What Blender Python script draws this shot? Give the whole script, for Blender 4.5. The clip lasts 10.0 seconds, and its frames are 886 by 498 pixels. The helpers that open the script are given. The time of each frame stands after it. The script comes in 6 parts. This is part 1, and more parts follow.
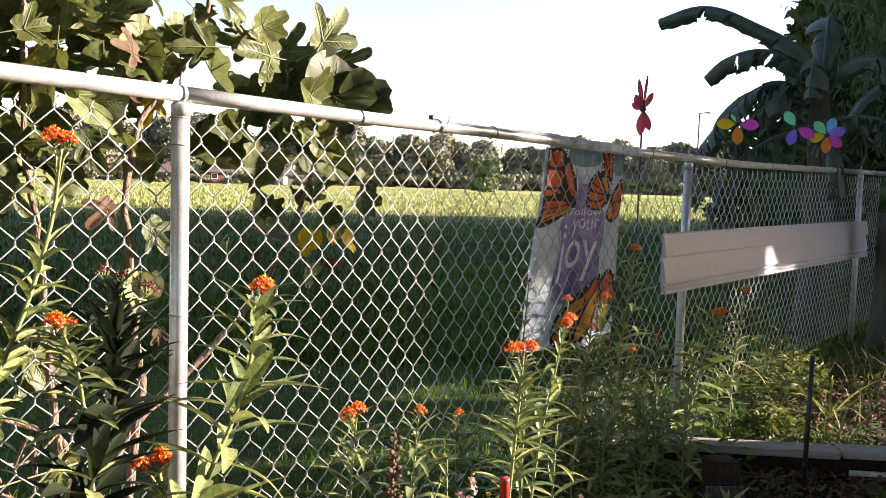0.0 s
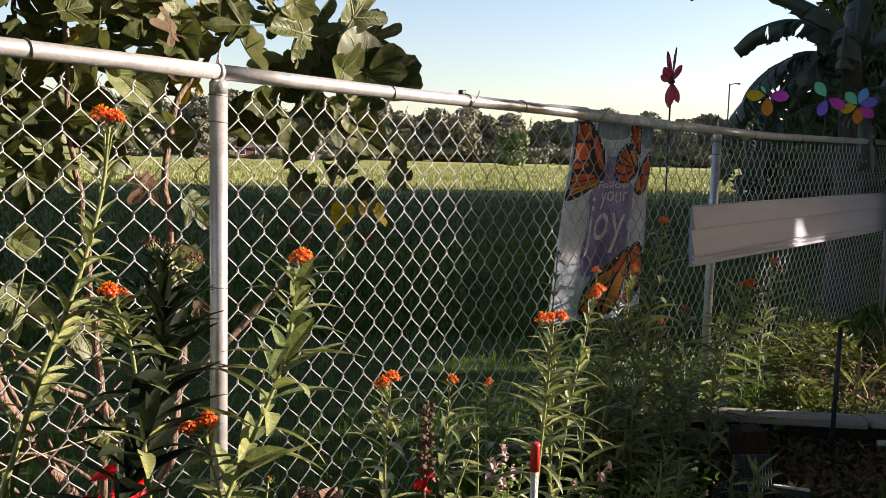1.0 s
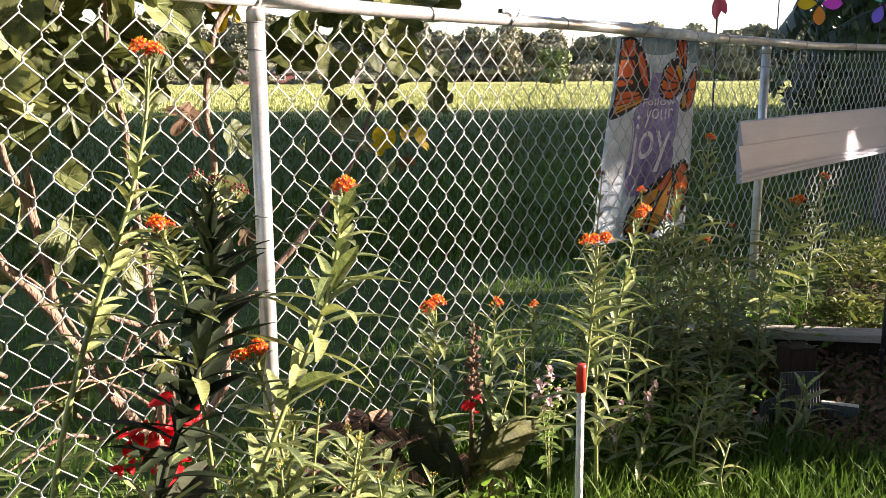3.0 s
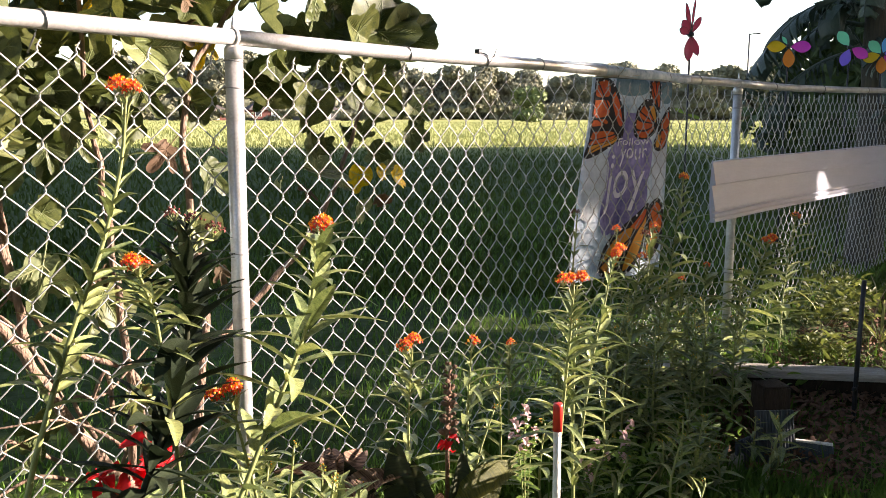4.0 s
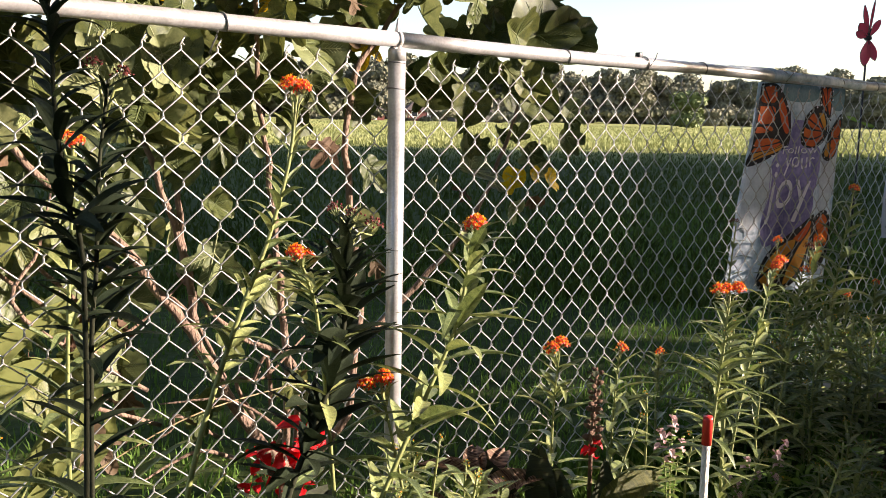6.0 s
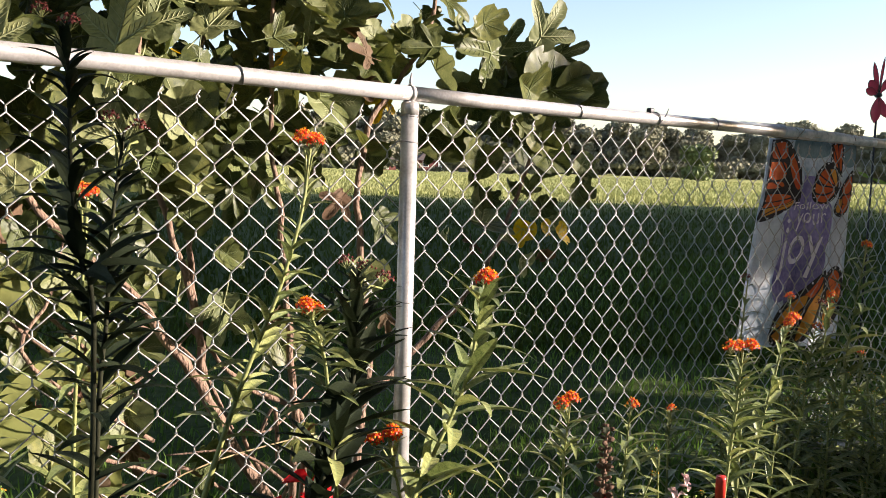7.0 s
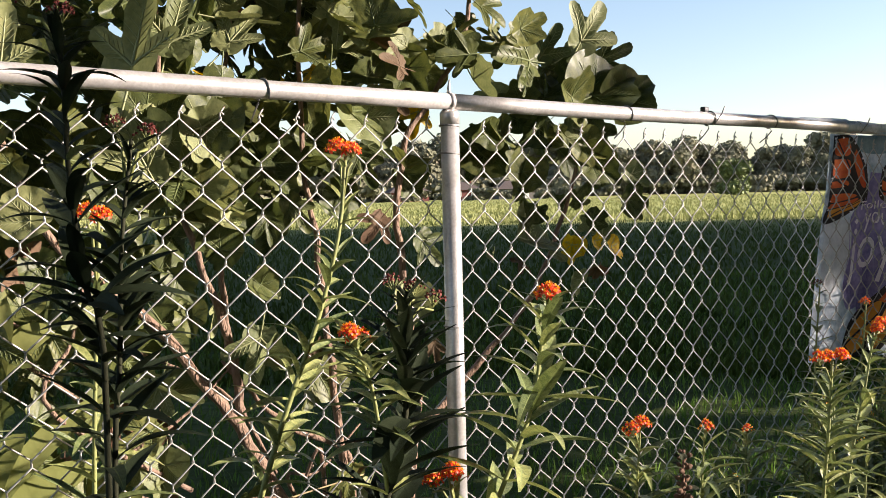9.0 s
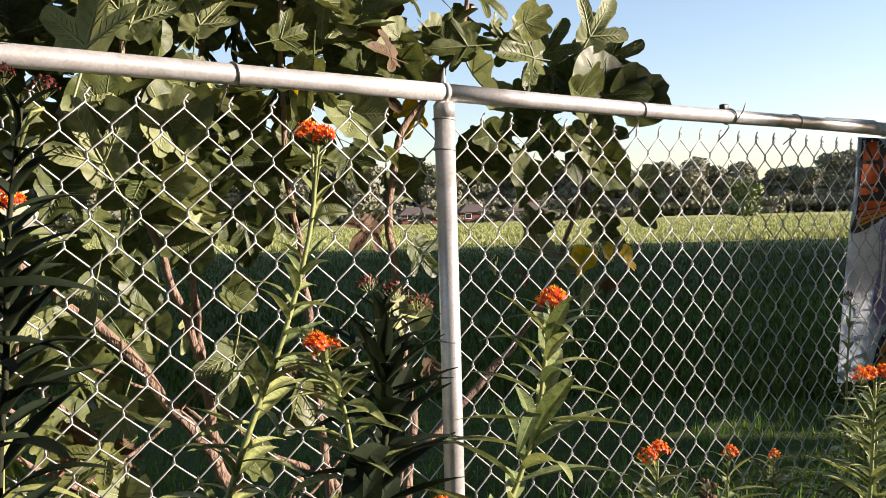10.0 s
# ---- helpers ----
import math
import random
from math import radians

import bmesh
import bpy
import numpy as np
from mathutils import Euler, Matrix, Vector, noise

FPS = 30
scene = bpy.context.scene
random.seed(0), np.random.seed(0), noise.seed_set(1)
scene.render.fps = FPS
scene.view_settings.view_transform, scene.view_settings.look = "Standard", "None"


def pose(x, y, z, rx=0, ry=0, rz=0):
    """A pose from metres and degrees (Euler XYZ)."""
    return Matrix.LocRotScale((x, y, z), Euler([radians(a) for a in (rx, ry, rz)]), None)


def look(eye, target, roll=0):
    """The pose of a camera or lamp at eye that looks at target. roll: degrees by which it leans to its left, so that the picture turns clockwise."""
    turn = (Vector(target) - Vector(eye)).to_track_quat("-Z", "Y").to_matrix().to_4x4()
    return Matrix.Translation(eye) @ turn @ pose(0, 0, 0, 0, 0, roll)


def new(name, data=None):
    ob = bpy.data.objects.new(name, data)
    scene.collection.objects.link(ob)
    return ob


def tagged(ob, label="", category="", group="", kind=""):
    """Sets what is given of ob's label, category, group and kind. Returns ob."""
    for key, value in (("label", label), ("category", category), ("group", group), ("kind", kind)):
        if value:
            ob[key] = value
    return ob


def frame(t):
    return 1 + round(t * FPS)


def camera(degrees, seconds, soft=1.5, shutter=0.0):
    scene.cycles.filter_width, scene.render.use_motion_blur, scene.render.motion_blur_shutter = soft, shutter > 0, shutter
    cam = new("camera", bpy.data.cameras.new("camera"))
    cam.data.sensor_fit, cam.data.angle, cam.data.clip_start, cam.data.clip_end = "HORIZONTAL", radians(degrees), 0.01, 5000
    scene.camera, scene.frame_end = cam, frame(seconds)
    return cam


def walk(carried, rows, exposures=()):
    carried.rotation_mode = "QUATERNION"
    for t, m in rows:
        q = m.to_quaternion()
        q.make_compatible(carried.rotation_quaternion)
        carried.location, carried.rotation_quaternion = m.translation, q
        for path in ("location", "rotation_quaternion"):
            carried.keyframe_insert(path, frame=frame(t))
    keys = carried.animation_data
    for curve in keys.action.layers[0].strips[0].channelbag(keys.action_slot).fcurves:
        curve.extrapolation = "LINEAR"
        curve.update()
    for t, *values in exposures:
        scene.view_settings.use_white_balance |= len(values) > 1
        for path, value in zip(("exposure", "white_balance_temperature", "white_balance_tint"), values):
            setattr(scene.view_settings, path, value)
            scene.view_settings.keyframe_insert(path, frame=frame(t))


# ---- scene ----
cam = camera(51.8, 10.0, soft=0.6)
PATH = [
    (0, (-1.214, -1.677, 1.05), (0.367, -0.46, 0.905), 1.8),
    (0.5, (-1.264, -1.694, 1.049), (0.314, -0.476, 0.886), 1.8),
    (1, (-1.259, -1.7, 1.05), (0.282, -0.441, 0.847), 1.4),
    (1.5, (-1.258, -1.701, 1.051), (0.241, -0.399, 0.811), 1.3),
    (2, (-1.258, -1.701, 1.05), (0.209, -0.377, 0.743), 0.8),
    (2.5, (-1.258, -1.698, 1.055), (0.205, -0.383, 0.695), 0.5),
    (2.7, (-1.253, -1.697, 1.055), (0.203, -0.376, 0.683), 0.0),
    (3.8, (-1.266, -1.698, 1.058), (0.23, -0.41, 0.731), -0.6),
    (4, (-1.257, -1.695, 1.059), (0.25, -0.413, 0.765), 0.2),
    (4.5, (-1.256, -1.693, 1.05), (0.237, -0.389, 0.786), 1.9),
    (5, (-1.261, -1.696, 1.053), (0.167, -0.325, 0.767), 2.1),
    (5.5, (-1.266, -1.698, 1.054), (0.083, -0.255, 0.745), 1.6),
    (5.7, (-1.269, -1.701, 1.055), (0.026, -0.21, 0.737), 0.8),
    (6.8, (-1.275, -1.701, 1.066), (-0.021, -0.164, 0.85), 1.4),
    (7, (-1.271, -1.696, 1.065), (-0.007, -0.163, 0.88), 1.8),
    (7.2, (-1.269, -1.685, 1.061), (0.0, -0.155, 0.868), 0.6),
    (7.5, (-1.265, -1.664, 1.055), (-0.051, -0.088, 0.851), -0.1),
    (8, (-1.264, -1.624, 1.053), (-0.045, -0.047, 0.89), -0.3),
    (8.5, (-1.237, -1.6, 1.052), (-0.03, -0.008, 0.959), -1.0),
    (9, (-1.191, -1.555, 1.028), (0.016, 0.035, 0.907), -1.4),
    (9.5, (-1.107, -1.483, 1.003), (0.074, 0.129, 0.95), -0.9),
    (10, (-1.052, -1.421, 0.984), (0.14, 0.184, 0.913), -1.6),
]
EXPOSURES = [(0, 2.32, 6550, 20), (0.3, 2.08, 6550, 20), (0.6, 1.52, 6550, 20), (1.0, 1.52, 6550, 20), (1.6, 1.62, 6550, 20), (2.0, 1.90, 6550, 20), (2.2, 2.14, 6550, 20), (2.7, 2.45, 6550, 20), (4.0, 2.41, 6550, 20), (4.5, 2.00, 6550, 20), (5.5, 1.92, 6550, 20), (6.8, 1.89, 6450, 19), (7.2, 1.67, 6400, 18), (7.6, 1.70, 6400, 18), (10, 1.62, 6400, 18)]
walk(cam, [(t, look(eye, target, roll)) for t, eye, target, roll in PATH], EXPOSURES)

# ---- world and sun: low warm sun from behind the camera, to its right ----
SUN_ELEV, SUN_H = radians(17.0), Vector((0.76, -0.65, 0.0)).normalized()
to_sun = Vector((SUN_H.x * math.cos(SUN_ELEV), SUN_H.y * math.cos(SUN_ELEV), math.sin(SUN_ELEV)))
world = bpy.data.worlds.new("world")
scene.world = world
world.use_nodes = True
wn = world.node_tree.nodes
sky = wn.new("ShaderNodeTexSky")
sky.sky_type = "NISHITA"
sky.sun_disc = False
sky.sun_elevation = SUN_ELEV
sky.sun_rotation = math.atan2(to_sun.x, to_sun.y)
sky.dust_density, sky.air_density = 0.75, 1.0
world.node_tree.links.new(sky.outputs[0], wn["Background"].inputs[0])
wn["Background"].inputs[1].default_value = 0.075
sun_data = bpy.data.lights.new("sun", "SUN")
sun_data.energy, sun_data.angle, sun_data.color = 5.0, radians(0.55), (1.0, 0.89, 0.75)
sun = new("sun", sun_data)
sun.matrix_world = look(to_sun * 60, (0, 0, 0))


# ---- materials ----
def material(name, colour, rough=0.6, metal=0.0, vary=0.25, scale=20.0, bump=0.2, colour2=None, fine=6.0, translucent=0.0, per_object=0.0, spec=0.5, stretch=(1, 1, 1)):
    """A surface with colour variation at two scales, fine relief and, for leaves, light let through."""
    m = bpy.data.materials.new(name)
    m.use_nodes = True
    nt = m.node_tree
    n, l = nt.nodes, nt.links
    bsdf = n["Principled BSDF"]
    coord = n.new("ShaderNodeTexCoord")
    mapping = n.new("ShaderNodeMapping")
    mapping.inputs["Scale"].default_value = stretch
    l.new(coord.outputs["Object"], mapping.inputs[0])
    big, small = n.new("ShaderNodeTexNoise"), n.new("ShaderNodeTexNoise")
    for tex, s in ((big, scale), (small, scale * fine)):
        tex.inputs["Scale"].default_value = s
        tex.inputs["Detail"].default_value = 4
        l.new(mapping.outputs[0], tex.inputs["Vector"])
    mix = n.new("ShaderNodeMix")
    mix.data_type = "RGBA"
    c2 = colour2 or tuple(c * (1 - vary) for c in colour)
    mix.inputs[6].default_value, mix.inputs[7].default_value = (*colour, 1), (*c2, 1)
    ramp = n.new("ShaderNodeMapRange")
    ramp.inputs[1].default_value, ramp.inputs[2].default_value = 0.35, 0.65
    add = n.new("ShaderNodeMath")
    add.operation = "MULTIPLY_ADD"
    add.inputs[1].default_value = 0.4
    l.new(small.outputs[0], add.inputs[0])
    half = n.new("ShaderNodeMath")
    half.operation = "MULTIPLY"
    half.inputs[1].default_value = 0.6
    l.new(big.outputs[0], half.inputs[0])
    l.new(half.outputs[0], add.inputs[2])
    l.new(add.outputs[0], ramp.inputs[0])
    l.new(ramp.outputs[0], mix.inputs[0])
    last = mix.outputs[2]
    if per_object:
        info = n.new("ShaderNodeObjectInfo")
        hsv = n.new("ShaderNodeHueSaturation")
        rng = n.new("ShaderNodeMapRange")
        rng.inputs[3].default_value, rng.inputs[4].default_value = 1 - per_object, 1 + per_object
        l.new(info.outputs["Random"], rng.inputs[0])
        l.new(rng.outputs[0], hsv.inputs["Value"])
        hue = n.new("ShaderNodeMapRange")
        hue.inputs[3].default_value, hue.inputs[4].default_value = 0.5 + per_object * 0.06, 0.5 - per_object * 0.06
        l.new(info.outputs["Random"], hue.inputs[0])
        l.new(hue.outputs[0], hsv.inputs["Hue"])
        l.new(last, hsv.inputs["Color"])
        last = hsv.outputs[0]
    l.new(last, bsdf.inputs["Base Color"])
    bsdf.inputs["Roughness"].default_value, bsdf.inputs["Metallic"].default_value = rough, metal
    bsdf.inputs["Specular IOR Level"].default_value = spec
    if bump:
        b = n.new("ShaderNodeBump")
        b.inputs["Strength"].default_value, b.inputs["Distance"].default_value = bump, 0.02
        l.new(small.outputs[0], b.inputs["Height"])
        l.new(b.outputs[0], bsdf.inputs["Normal"])
    if translucent:
        tr, ms = n.new("ShaderNodeBsdfTranslucent"), n.new("ShaderNodeMixShader")
        bright = n.new("ShaderNodeHueSaturation")
        bright.inputs["Value"].default_value, bright.inputs["Saturation"].default_value = 1.5, 1.1
        l.new(last, bright.inputs["Color"])
        l.new(bright.outputs[0], tr.inputs[0])
        ms.inputs[0].default_value = translucent
        l.new(bsdf.outputs[0], ms.inputs[1])
        l.new(tr.outputs[0], ms.inputs[2])
        l.new(ms.outputs[0], n["Material Output"].inputs[0])
    return m


GALV = material("galvanised_steel", (0.60, 0.58, 0.57), 0.36, 0.45, 0.28, 30, 0.03, colour2=(0.40, 0.38, 0.36))
WIRE = material("galvanised_wire", (0.44, 0.43, 0.40), 0.42, 0.35, 0.3, 40, 0.05)
DULL = material("dull_zinc", (0.30, 0.29, 0.28), 0.55, 0.7, 0.4, 60, 0.1)
VINYL = material("white_vinyl", (0.37, 0.365, 0.42), 0.42, 0, 0.12, 4, 0.05, stretch=(1, 6, 6))
DARKWOOD = material("dark_timber_and_gap_shade", (0.045, 0.030, 0.020), 0.85, 0, 0.5, 8, 0.5, stretch=(8, 8, 1), spec=0.2)
TIMBER = material("weathered_timber", (0.44, 0.39, 0.33), 0.85, 0, 0.45, 8, 0.5, stretch=(1, 10, 10))
PAINT = material("chipped_white_paint", (0.74, 0.72, 0.66), 0.6, 0, 0.4, 45, 0.4, colour2=(0.42, 0.36, 0.28), stretch=(1, 1, 0.3))
REDPL = material("red_plastic_cap", (0.55, 0.03, 0.02), 0.4, 0, 0.25, 30, 0.05)
DARKM = material("dark_metal", (0.035, 0.035, 0.04), 0.5, 0.4, 0.4, 40, 0.1)
RIBBED = material("grey_ribbed_plastic", (0.065, 0.073, 0.082), 0.45, 0, 0.35, 20, 0.1)
FIGBARK = material("fig_bark", (0.27, 0.175, 0.12), 0.85, 0, 0.45, 30, 0.6, stretch=(1, 1, 0.3))
BARK = material("tree_bark", (0.16, 0.12, 0.09), 0.9, 0, 0.5, 6, 0.8, stretch=(1, 1, 0.25))
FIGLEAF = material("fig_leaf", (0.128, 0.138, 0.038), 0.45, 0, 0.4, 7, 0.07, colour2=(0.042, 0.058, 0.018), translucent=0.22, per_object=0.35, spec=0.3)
# the pale leaf serves for undersides and for leaves painted as sunlit
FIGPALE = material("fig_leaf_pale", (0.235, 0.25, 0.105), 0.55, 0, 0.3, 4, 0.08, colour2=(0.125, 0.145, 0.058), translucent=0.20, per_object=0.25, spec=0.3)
FIGVEIN = material("fig_leaf_vein", (0.135, 0.165, 0.055), 0.6, 0, 0.2, 20, 0.1, translucent=0.2)
PALEVEIN = material("pale_fig_leaf_vein", (0.33, 0.35, 0.17), 0.6, 0, 0.2, 20, 0.1, translucent=0.2)
FIGYEL = material("fig_leaf_yellow", (0.62, 0.43, 0.03), 0.6, 0, 0.4, 12, 0.3, colour2=(0.42, 0.22, 0.02), translucent=0.35)
FIGBROWN = material("fig_leaf_brown", (0.13, 0.072, 0.034), 0.75, 0, 0.4, 12, 0.12, colour2=(0.11, 0.06, 0.03), translucent=0.15, per_object=0.3)
MILKLEAF = material("milkweed_leaf", (0.265, 0.295, 0.108), 0.36, 0, 0.3, 18, 0.25, colour2=(0.060, 0.090, 0.024), translucent=0.16, per_object=0.45, spec=0.5)
# this leaf and its stem are milkweed darkened to stand for plants in shade
SHADELEAF = material("shaded_milkweed_leaf", (0.022, 0.031, 0.015), 0.6, 0, 0.3, 18, 0.25, translucent=0.12, per_object=0.3, spec=0.12)
MILKRIB = material("milkweed_midrib", (0.26, 0.31, 0.12), 0.55, 0, 0.2, 25, 0.1, translucent=0.2)
SHADESTEM = material("shaded_milkweed_stem", (0.034, 0.036, 0.020), 0.7, 0, 0.3, 25, 0.1, spec=0.1)
MILKSTEM = material("milkweed_stem", (0.23, 0.25, 0.075), 0.6, 0, 0.3, 25, 0.1)
PETAL = material("milkweed_petal", (0.62, 0.030, 0.008), 0.5, 0, 0.3, 60, 0.1, colour2=(0.70, 0.075, 0.01), translucent=0.25)
CORONA = material("milkweed_corona", (0.86, 0.42, 0.02), 0.5, 0, 0.3, 60, 0.1, colour2=(0.82, 0.30, 0.012), translucent=0.25)
WILTED = material("wilted_flower", (0.16, 0.025, 0.015), 0.8, 0, 0.4, 60, 0.2)
REDPETAL = material("scarlet_petal", (0.52, 0.010, 0.012), 0.45, 0, 0.3, 25, 0.2, colour2=(0.50, 0.008, 0.01), translucent=0.3)
PINK = material("pink_petal", (0.78, 0.54, 0.53), 0.5, 0, 0.3, 60, 0.1, translucent=0.3)
SEEDHEAD = material("brown_seed_head", (0.17, 0.09, 0.05), 0.85, 0, 0.5, 60, 0.4)
CANNALEAF = material("bronze_canna_leaf", (0.05, 0.06, 0.028), 0.75, 0, 0.4, 4, 0.3, colour2=(0.03, 0.03, 0.02), stretch=(1, 14, 1), translucent=0.15, spec=0.2)
OLIVELEAF = material("ribbed_olive_leaf", (0.15, 0.145, 0.036), 0.6, 0, 0.5, 4, 0.4, colour2=(0.045, 0.050, 0.016), stretch=(1, 16, 1), translucent=0.2, spec=0.25)
TANLEAF = material("tan_papery_leaf", (0.46, 0.35, 0.20), 0.8, 0, 0.5, 4, 0.5, colour2=(0.20, 0.12, 0.065), stretch=(1, 9, 1), translucent=0.2, spec=0.1)
DRYLEAF = material("dried_striped_leaf", (0.34, 0.22, 0.145), 0.75, 0, 0.7, 3, 0.6, colour2=(0.045, 0.022, 0.018), stretch=(0.7, 12, 1), translucent=0.1, fine=2, spec=0.2)
FRESH = material("fresh_green_leaf", (0.20, 0.30, 0.06), 0.5, 0, 0.3, 20, 0.2, translucent=0.3, per_object=0.25, spec=0.3)
WEED = material("sunlit_weed_leaf", (0.15, 0.16, 0.045), 0.55, 0, 0.3, 6, 0.2, colour2=(0.055, 0.075, 0.02), translucent=0.25, spec=0.25)
STRAP = material("strap_leaf", (0.27, 0.29, 0.085), 0.5, 0, 0.3, 8, 0.2, translucent=0.25, stretch=(6, 1, 1), per_object=0.3, spec=0.3)
LONGSTRAP = material("sunlit_long_leaf", (0.22, 0.23, 0.075), 0.5, 0, 0.35, 5, 0.15, colour2=(0.19, 0.21, 0.06), translucent=0.25, spec=0.3)
BANANA = material("banana_leaf", (0.050, 0.072, 0.050), 0.45, 0, 0.35, 2.5, 0.3, stretch=(8, 1, 1), translucent=0.15, per_object=0.2, spec=0.3)
BANSTEM = material("banana_stem", (0.06, 0.05, 0.03), 0.8, 0, 0.6, 5, 0.5, colour2=(0.02, 0.018, 0.012), stretch=(3, 3, 0.4))
FINELEAF = material("fine_tree_leaf", (0.06, 0.085, 0.03), 0.6, 0, 0.4, 3, 0.0, translucent=0.2, spec=0.1)
# far leaves are paled and greyed so that distance haze sits in their colour
FARLEAF = material("hazed_tree_leaf", (0.195, 0.185, 0.125), 0.85, 0, 0.5, 0.25, 0.0, colour2=(0.145, 0.148, 0.098), per_object=0.15, spec=0.05)
BUSHLEAF = material("bright_bush_leaf", (0.15, 0.19, 0.055), 0.7, 0, 0.4, 0.8, 0.0)
BRICK = material("red_brick_wall", (0.17, 0.055, 0.042), 0.85, 0, 0.4, 2, 0.2)
ROOFING = material("grey_brown_shingle", (0.095, 0.070, 0.060), 0.9, 0, 0.35, 2, 0.2, stretch=(1, 1, 4))
SIDING = material("pale_siding", (0.62, 0.60, 0.55), 0.7, 0, 0.12, 1.0, 0.1, stretch=(0.2, 0.2, 6))
FARSIDING = material("dull_far_siding", (0.15, 0.135, 0.12), 0.8, 0, 0.15, 1.0, 0.1, stretch=(0.2, 0.2, 6))
DARKGLASS = material("dark_window_glass", (0.03, 0.035, 0.04), 0.15, 0, 0.3, 2, 0.0)
GRASS = material("lush_grass", (0.110, 0.180, 0.034), 0.6, 0, 0.4, 1.2, 0.0, colour2=(0.050, 0.095, 0.018), translucent=0.2, spec=0.08)
LAWN = material("lawn_grass", (0.140, 0.235, 0.046), 0.65, 0, 0.4, 1.2, 0.0, colour2=(0.062, 0.112, 0.022), translucent=0.15, spec=0.06)
# field grass is darkened for shade, the far grass below it paled for sun
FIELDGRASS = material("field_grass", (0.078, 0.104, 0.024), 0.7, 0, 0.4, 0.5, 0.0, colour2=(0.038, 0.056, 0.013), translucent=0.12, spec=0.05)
FARGRASS = material("pale_field_grass", (0.255, 0.265, 0.115), 0.8, 0, 0.3, 0.12, 0.0, colour2=(0.185, 0.205, 0.066), translucent=0.15, spec=0.1)
MULCH = material("leaf_mulch", (0.21, 0.12, 0.078), 0.9, 0, 0.5, 20, 0.4, colour2=(0.09, 0.05, 0.035), spec=0.1)
STRAW = material("pale_straw", (0.34, 0.26, 0.13), 0.85, 0, 0.35, 20, 0.2)
CLOTH = material("pale_blue_cloth", (0.70, 0.72, 0.75), 0.85, 0, 0.5, 11, 0.15, colour2=(0.27, 0.35, 0.41), translucent=0.30)
PURPLE = material("violet_print", (0.37, 0.31, 0.54), 0.85, 0, 0.6, 12, 0.1, colour2=(0.14, 0.12, 0.28), translucent=0.25)
INDIGO = material("indigo_print", (0.10, 0.085, 0.24), 0.85, 0, 0.5, 18, 0.1, colour2=(0.26, 0.22, 0.40), translucent=0.2)
TEAL = material("teal_print", (0.10, 0.17, 0.20), 0.85, 0, 0.4, 20, 0.1, colour2=(0.22, 0.30, 0.33), translucent=0.25)
INK = material("dark_print", (0.02, 0.012, 0.012), 0.85, 0, 0.3, 20, 0.1)
ORANGE = material("orange_print", (0.66, 0.150, 0.025), 0.85, 0, 0.35, 14, 0.1, colour2=(0.50, 0.06, 0.02), translucent=0.25)
AMBER = material("amber_print", (0.66, 0.32, 0.05), 0.85, 0, 0.3, 14, 0.1, colour2=(0.60, 0.22, 0.03), translucent=0.25)
GREYPRINT = material("grey_print", (0.42, 0.44, 0.48), 0.85, 0, 0.5, 9, 0.1, colour2=(0.66, 0.68, 0.70), translucent=0.25)
LETTER = material("white_print", (0.78, 0.74, 0.78), 0.85, 0, 0.15, 20, 0.1, translucent=0.2)


